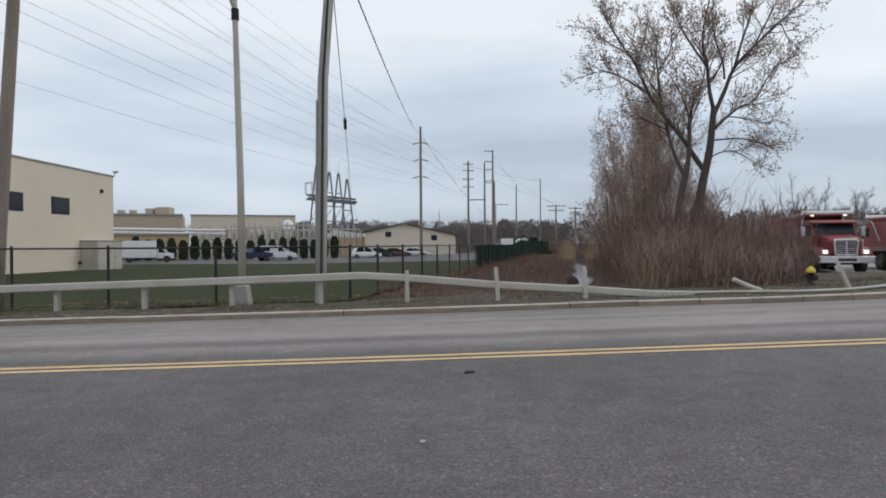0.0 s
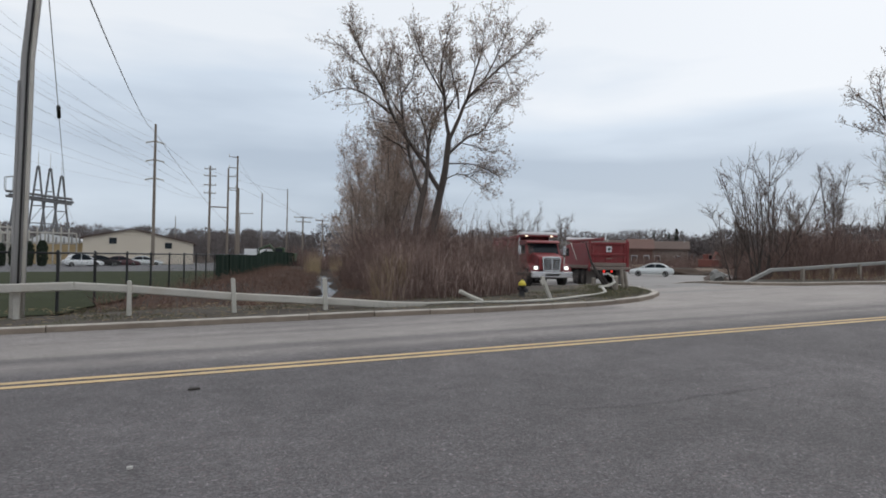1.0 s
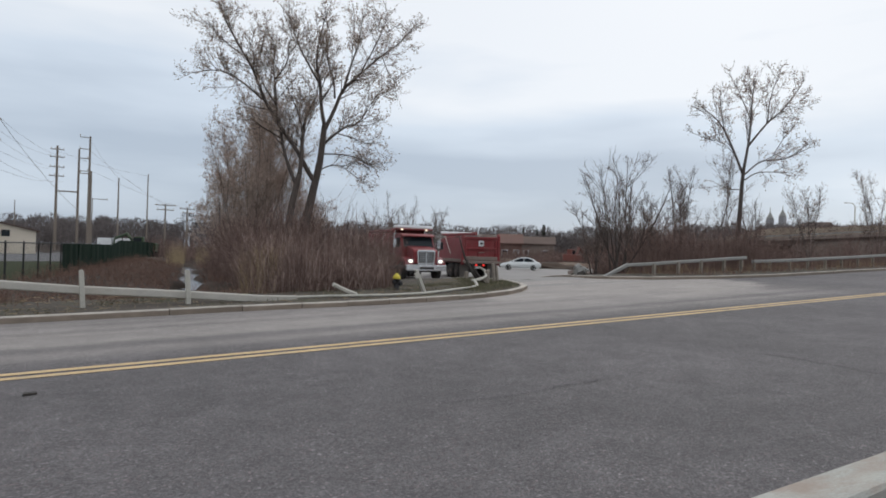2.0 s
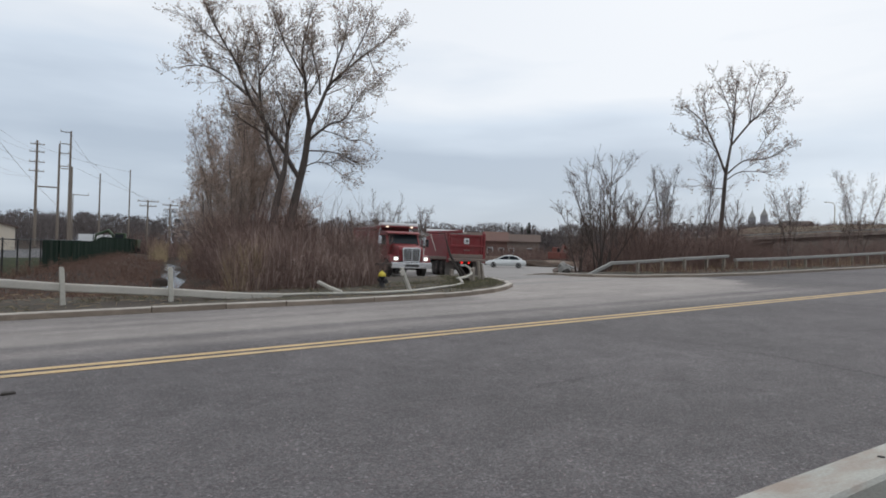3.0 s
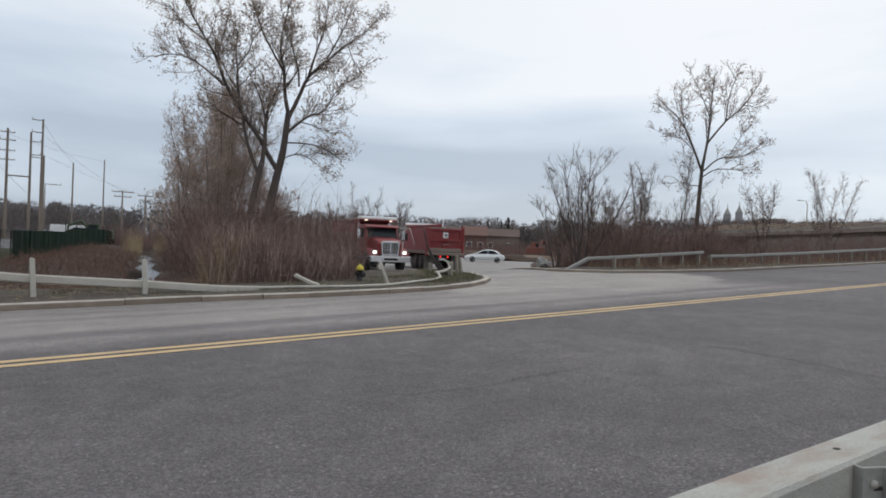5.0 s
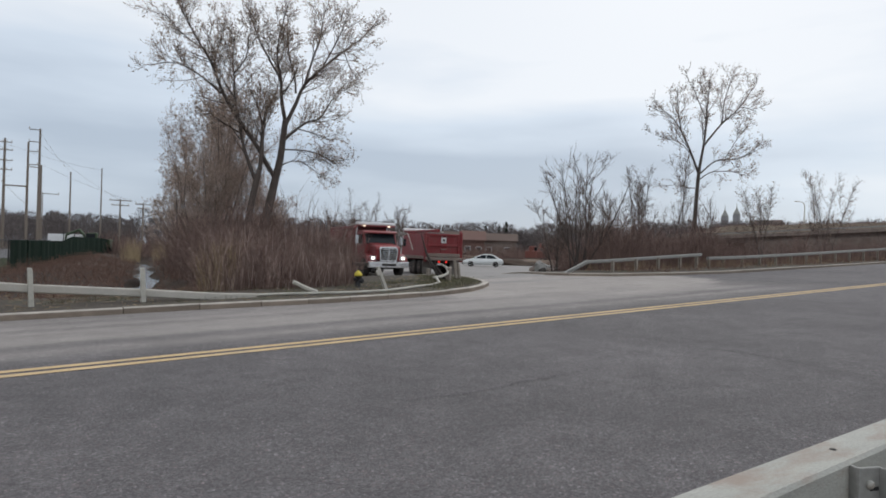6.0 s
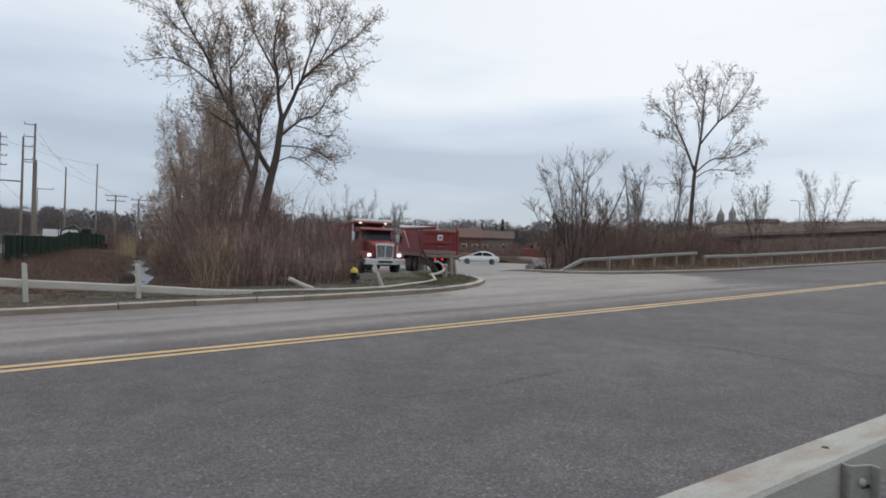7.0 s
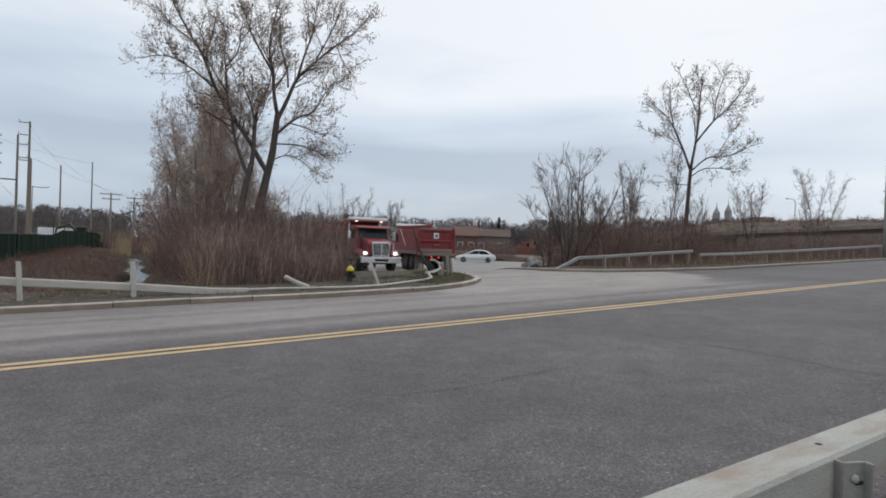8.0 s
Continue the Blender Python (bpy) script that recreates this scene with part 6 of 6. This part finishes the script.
def span(k0, k1, off, w, dz, th, name, mat, parent):
    bm = bmesh.new()
    rows = []
    for k in (k0, (k0 + k1) / 2, k1):
        c = A.lerp(B, k) + nv * off
        rows.append([bm.verts.new((c.x + nv.x * s, c.y + nv.y * s, bz(k) + dz + t)) for s, t in ((-w / 2, 0), (w / 2, 0), (w / 2, th), (-w / 2, th))])
    for a_, b_ in zip(rows, rows[1:]):
        for q in range(4):
            bm.faces.new((a_[q], a_[(q + 1) % 4], b_[(q + 1) % 4], b_[q]))
    bm.faces.new(rows[0][::-1])
    bm.faces.new(rows[-1])
    return part(name, bm, mat, parent)


span(0.16, 0.85, 0.0, 9.0, 0.0, 0.36, "deck", MUDDY, bridge)
span(0.2, 0.8, 0.0, 7.0, -0.45, 0.43, "girder", MUDDY, bridge)
for off in (-4.3, 4.3):
    span(0.1, 0.8, off, 0.2, 0.52, 0.16, "parapet_rail", POSTGALV, bridge)
    for i in range(12):
        k = 0.17 + i * 0.055
        c = A.lerp(B, k) + nv * off
        part("parapet_post", boxed((c.x, c.y, bz(k) + 0.44), (0.12, 0.12, 0.2)), BRIDGESTEEL, bridge)
span(0.45, 1.2, 0.0, 8.0, -3.6, 3.1, "abutment", MUDDY, bridge)
for k in (0.2, 0.36):
    c = A.lerp(B, k)
    part("pier", boxed((c.x, c.y, bz(k) / 2 - 0.8), (1.2, 1.2, bz(k) + 0.6), None, 0.1), CONCRETE, bridge)
for az, dd, h, z0 in ((66.9, 120, 11.0, 0), (73.2, 120, 9, 3.0)):
    x, y = dd * math.sin(radians(az)), dd * math.cos(radians(az))
    lp = thing("street_lamp", "slim far street lamp with a curved arm", "street lamp", pose(x, y, z0))
    part("shaft", tubed([(0, 0, 0), (0, 0, h - 0.6), (-0.2, 0.2, h), (-0.8, 0.75, h + 0.1)], [0.12, 0.08, 0.06, 0.05], 8), GALV, lp)
    part("luminaire", boxed((-0.95, 0.9, h + 0.08), (0.42, 0.42, 0.12), None, 0.04), GALV, lp)

rl = thing("street_lamp", "grey tapered street lamp pole beside the rising guard rail", "street lamp", pose(48.95, 15.1, base_z(48.95, 15.1)))
part("shaft", tubed([(0, 0, 0), (0, 0, 3), (0, 0, 9.0)], [0.2, 0.17, 0.11], 12), POSTGALV, rl, "", True)
part("arm", tubed([(0, 0, 8.9), (0, -0.8, 9.4), (0, -2.2, 9.6)], 0.04, 8), POSTGALV, rl)
part("luminaire", boxed((0, -2.5, 9.6), (0.28, 0.6, 0.14), None, 0.04), POSTGALV, rl)

def slope_lift(x, y, k):
    """The raised road bank that closes the view beyond the bridge."""
    az = math.degrees(math.atan2(x, y))
    crest = 3.6 + 2.75 * ease((az - 54) / 9) + 0.4 * ease((az - 63) / 12) + 0.18 * noise.noise(Vector((x * 0.12, y * 0.12, 9)))
    low = terrain(x, y) - 0.3
    return low + (crest - low) * ease(k / 0.42)


banks = [radians(54 + i) for i in range(34)]
embankment = strip("embankment", [(86 * math.sin(a_), 86 * math.cos(a_)) for a_ in banks], [(126 * math.sin(a_), 126 * math.cos(a_)) for a_ in banks], slope_lift, DRYSLOPE, "brown dry grass road bank beyond the bridge", "embankment", 20)
tufts = Sticks()
rb = random.Random(66)
for _ in range(6500):
    a_, k = radians(rb.uniform(55, 80)), rb.uniform(0.04, 0.55)
    x, y = (86 + 40 * k) * math.sin(a_), (86 + 40 * k) * math.cos(a_)
    z = slope_lift(x, y, k) - 0.05
    tufts.thorn((x, y, z), (x + rb.gauss(0, 0.25), y + rb.gauss(0, 0.25), z + rb.uniform(0.1, 0.45)), 0.035)
bulk("bank_scrub", tufts.v, tufts.f, STEM, None, "low dead scrub on the road bank", "scrub", "stuff")

church = thing("church", "far brick church with twin slate-capped towers", "church")
part("nave", prismed([(231, 0), (241, 0), (241, 12.5), (236, 16.0), (231, 13)], "y", 108, 118), ROOFBROWN, church)
for x, y, z in ((227.9, 125.2, 20.6), (229.8, 121.7, 21.4)):
    tw = part("tower", prismed([(x - 0.95, y - 0.95), (x + 0.95, y - 0.95), (x + 0.95, y + 0.95), (x - 0.95, y + 0.95)], "z", 0, z - 3.6), SPIRE, church)
    cap = turned([(1.25, z - 3.6), (1.2, z - 3.2), (0.85, z - 2.5), (0.45, z - 1.7), (0.12, z - 0.8), (0.08, z + 0.6), (0.01, z + 0.7)], 12)
    bmesh.ops.translate(cap, verts=cap.verts, vec=(x, y, 0))
    part("dome", cap, POSTGALV, tw)


def house(x, y, w, d, eave, ridge, rz, wall, roof, label):
    h = thing("house", label, "house", pose(x, y, -0.6, 0, 0, rz))
    part("wall", prismed([(-d / 2, 0), (d / 2, 0), (d / 2, eave), (0, ridge - 0.1), (-d / 2, eave)], "x", -w / 2, w / 2), wall, h)
    rf = bmesh.new()
    prism(rf, [(-d / 2 - 0.4, eave - 0.15), (0, ridge), (d / 2 + 0.4, eave - 0.15), (d / 2 + 0.4, eave + 0.1), (0, ridge + 0.28), (-d / 2 - 0.4, eave + 0.1)], "x", -w / 2 - 0.4, w / 2 + 0.4)
    part("roof", rf, roof, h)
    for i in range(max(2, int(w / 4))):
        xx = -w / 2 + (i + 0.5) * w / max(2, int(w / 4))
        wd = part("window", boxed((xx, -d / 2 - 0.02, eave * 0.55), (1.3, 0.08, 1.3)), WHITEPAINT, h)
        part("pane", boxed((xx, -d / 2 - 0.05, eave * 0.55), (1.05, 0.08, 1.05)), GLASS, wd)
    return h


def az_at(az, dd):
    return dd * math.sin(radians(az)), dd * math.cos(radians(az))


house(*az_at(38.2, 150), 6.5, 7, 4.7, 6.3, -38, WHITEPAINT, ROOFBROWN, "low white house with a brown roof beyond the yard")
house(*az_at(40.2, 148), 5.0, 8, 4.5, 6.5, -40, BRICK, BRICK, "brick house with a reddish roof beyond the yard")
house(*az_at(42.4, 154), 8.5, 8, 4.6, 6.2, -42, MUDDY, ROOFBROWN, "dull brown house with a brown roof beyond the yard")
house(*az_at(34.8, 152), 8, 8, 4.4, 6.0, -35, TAN, ROOFGREY, "tan house with a grey roof beyond the yard")


def digger(x, y, paint, rz, label, s=1.0):
    e = thing("excavator", label, "excavator", pose(x, y, base_z(x, y), 0, 0, rz))
    for q in (-1, 1):
        part("track", prismed([(-1.6 * s, 0.15), (-1.3 * s, 0), (1.3 * s, 0), (1.6 * s, 0.15), (1.6 * s, 0.6), (1.3 * s, 0.8), (-1.3 * s, 0.8), (-1.6 * s, 0.6)], "y", q * 0.8 * s, q * 1.35 * s), DARK, e)
    part("body", boxed((-0.4 * s, 0, 1.5 * s), (2.6 * s, 2.3 * s, 1.2 * s), None, 0.08), paint, e)
    c = part("cab", boxed((0.6 * s, 0.7 * s, 2.2 * s), (1.3 * s, 0.9 * s, 1.5 * s), None, 0.08), paint, e)
    part("window", boxed((0.75 * s, 0.7 * s, 2.35 * s), (1.1 * s, 0.94 * s, 0.9 * s)), GLASS, c)
    part("boom", tubed([(0.9 * s, 0, 1.6 * s), (2.4 * s, 0, 3.3 * s), (4.0 * s, 0, 2.6 * s)], [0.22 * s, 0.24 * s, 0.18 * s], 6), paint, e)
    part("dipper", tubed([(4.0 * s, 0, 2.6 * s), (4.1 * s, 0, 0.9 * s)], [0.16 * s, 0.12 * s], 6), paint, e)
    part("bucket", prismed([(3.6 * s, 0.2), (4.4 * s, 0.2), (4.5 * s, 1.0 * s), (3.9 * s, 0.9 * s)], "y", -0.5 * s, 0.5 * s, 0.03), DARK, e)
    return e


digger(*az_at(45.7, 112), ORANGE, 20, "red-orange excavator parked at the far yard edge")
crate = thing("trailer", "white box trailer behind the screened fence", "trailer", pose(*az_at(7.3, 112), -0.5, 0, 0, -12))
part("box_body", boxed((0, 0, 1.75), (5.6, 2.4, 1.9), None, 0.05), WHITEPAINT, crate)
part("chassis", boxed((0, 0, 0.7), (5.4, 1.1, 0.2)), DARK, crate)
for wx in (-1.9, -1.0, 2.2):
    for wy in (-0.95, 0.95):
        put(part("wheel", turned([(0.15, -0.12), (0.42, -0.12), (0.42, 0.12), (0.15, 0.12)], 14, "y"), TYRE, crate), pose(wx, wy, 0.42))
digger(*az_at(9.2, 92), MACHGREEN, 160, "green loader behind the screened fence", 0.9)
sign_x, sign_y = az_at(38.4, 58)
sg = thing("yard_sign", "small white sign on a thin post in the yard", "sign", pose(sign_x, sign_y, base_z(sign_x, sign_y), 0, 0, -38))
part("post", tubed([(0, 0, 0), (0, 0, 1.9)], 0.04, 6), GALV, sg)
part("board", boxed((0, -0.05, 1.55), (0.42, 0.03, 0.72), None, 0.01), WHITEPAINT, sg)


def spoil_heap(az, dd, w, d, h, mat, label):
    heap = thing("spoil_heap", label, "heap", pose(*az_at(az, dd), -0.5, 0, 0, -az), "heaps in the yard")
    hb = bmesh.new()
    bmesh.ops.create_icosphere(hb, subdivisions=4, radius=1)
    for v in hb.verts:
        k = 1 + 0.35 * noise.noise(v.co * 2.2 + Vector((az, 0, 0)))
        v.co = Vector((v.co.x * w * k, v.co.y * d * k, max(-0.2, v.co.z) * h * k))
    part("soil_mass", hb, mat, heap, "", True)
    return heap


spoil_heap(42.8, 86, 5, 3, 0.9, SOIL, "dark heap of dumped soil in the yard")
spoil_heap(34.6, 104, 8, 4, 2.0, DUST, "pale heap of crushed stone in the yard")
spoil_heap(36.8, 110, 9, 4, 1.0, EARTH, "brown earth mound at the yard edge")
spoil_heap(39.6, 116, 10, 4, 1.1, EARTH, "brown earth mound at the yard edge")
spoil_heap(46.2, 100, 7, 4, 0.9, EARTH, "brown earth mound at the yard edge")

# ------------------------------------------------------------------ small things on the road
for x, y, s, mat, lab in ((0.15, 6.4, 0.06, SCORCHED, "dark flattened scrap on the asphalt"), (-0.27, 4.19, 0.02, DEBRIS, "small pale scrap on the asphalt")):
    d_ = thing("litter", lab, "litter", pose(x, y, base_z(x, y), 0, 0, 20))
    part("scrap", prismed([(-s, -s * 0.5), (s * 0.8, -s * 0.7), (s * 1.1, s * 0.3), (-s * 0.4, s * 0.6)], "z", 0.001, 0.02, 0.004), mat, d_)


def crack(name, pts, w, seed):
    r8 = random.Random(seed)
    bm = bmesh.new()
    prev = None
    for (x0, y0), (x1, y1) in zip(pts, pts[1:]):
        n_ = max(2, int(math.hypot(x1 - x0, y1 - y0) / 0.12))
        for i in range(n_ + 1):
            x, y = x0 + (x1 - x0) * i / n_ + r8.gauss(0, 0.025), y0 + (y1 - y0) * i / n_ + r8.gauss(0, 0.02)
            ww = w * r8.uniform(0.3, 1.0)
            dx, dy = x1 - x0, y1 - y0
            q = math.hypot(dx, dy)
            a_ = bm.verts.new((x - dy / q * ww, y + dx / q * ww, base_z(x, y) + 0.007))
            b_ = bm.verts.new((x + dy / q * ww, y - dx / q * ww, base_z(x, y) + 0.007))
            if prev:
                bm.faces.new((prev[0], a_, b_, prev[1]))
            prev = (a_, b_)
    return tagged(part(name, bm, CRACK, road, "thin dark crack"))


crack("crack", [(6.9, 5.4), (7.07, 4.89), (7.25, 4.15), (7.36, 3.7), (7.2, 2.87), (7.15, 2.2), (7.2, 1.2)], 0.011, 1)
crack("crack", [(2.66, 4.35), (3.08, 4.25), (3.47, 4.14), (3.96, 4.17), (4.78, 4.18), (5.4, 4.2)], 0.006, 2)

grass = Sticks()
r9 = random.Random(31)
for _ in range(9000):
    x = r9.uniform(-11, 14)
    y = line_y(LEFT_KERB, x) + 0.35 + r9.random() ** 0.7 * 3.0
    if noise.noise(Vector((x * 0.6, y * 0.9, 2))) < 0.02:
        continue
    z = base_z(x, y) + 0.06
    hgt = r9.uniform(0.04, 0.13)
    grass.thorn((x, y, z), (x + r9.gauss(0, 0.05), y + r9.gauss(0, 0.05), z + hgt), 0.006)
for _ in range(2400):
    x = r9.uniform(9.6, 13.0)
    y = line_y(LEFT_KERB, x) + 0.35 + r9.random() * 2.8
    if noise.noise(Vector((x * 0.8, y * 0.8, 5))) < -0.2:
        continue
    z = base_z(x, y) + 0.05
    grass.thorn((x, y, z), (x + r9.gauss(0, 0.06), y + r9.gauss(0, 0.06), z + r9.uniform(0.05, 0.16)), 0.008)
bulk("verge_grass", grass.v, grass.f, BLADE, None, "thin short grass on the verge", "grass", "stuff")
litter = Sticks()
for _ in range(1500):
    x = r9.uniform(-12, 13)
    y = line_y(LEFT_KERB, x) + 0.3 + r9.random() * 4.0
    z = base_z(x, y) + 0.09
    a_ = r9.uniform(0, 6.283)
    litter.stick((x, y, z), (x + 0.12 * math.cos(a_), y + 0.12 * math.sin(a_), z + r9.uniform(-0.02, 0.03)), 0.005, 0.003)
bulk("dead_stalks", litter.v, litter.f, STRAW, None, "dead stalks scattered on the verge", "litter", "stuff")


# ------------------------------------------------------------------ kerb stones
def kerb_stone(length):
    bm = prismed([(0.0, -0.12), (0.155, -0.12), (0.155, 0.09), (0.135, 0.105), (0.03, 0.11), (0.012, 0.103), (0.0, 0.085)], "x", 0.006, length - 0.006)
    me = mesh_of("kerb_stone", bm, KERB)
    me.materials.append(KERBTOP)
    # faces that point upwards take the paler kerb colour, the rest the brown
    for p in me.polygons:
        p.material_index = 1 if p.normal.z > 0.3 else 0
    return me


def kerb(name, line, label, stone, x0, x1):
    k = tagged(new(name), label, "kerb", "", "structure")
    shared = {}
    for (ax, ay), (bx, by) in zip(line, line[1:]):
        if bx < x0 or ax > x1:
            continue
        run = math.hypot(bx - ax, by - ay)
        n_ = max(1, round(run / stone))
        for i in range(n_):
            p, q = i / n_, (i + 1) / n_
            px, py, qx, qy = ax + (bx - ax) * p, ay + (by - ay) * p, ax + (bx - ax) * q, ay + (by - ay) * q
            ln = round(math.hypot(qx - px, qy - py), 2)
            if ln not in shared:
                shared[ln] = kerb_stone(ln)
            ob = new("kerb_stone", shared[ln])
            ob.parent = k
            dz = base_z(qx, qy) - base_z(px, py)
            ob.matrix_local = Matrix.Translation((px, py, base_z(px, py) + random.uniform(-0.006, 0.006))) @ Euler((0, -math.atan2(dz, ln), math.atan2(qy - py, qx - px) + random.uniform(-0.006, 0.006))).to_matrix().to_4x4()
    return k


STONE_ENDS = [(x, line_y(LEFT_KERB, x)) for x in spaced([(-57.15, 2.35, 4.25)]) + [3.62, 4.75] + spaced([(5.68, 12.2, 0.93)])]
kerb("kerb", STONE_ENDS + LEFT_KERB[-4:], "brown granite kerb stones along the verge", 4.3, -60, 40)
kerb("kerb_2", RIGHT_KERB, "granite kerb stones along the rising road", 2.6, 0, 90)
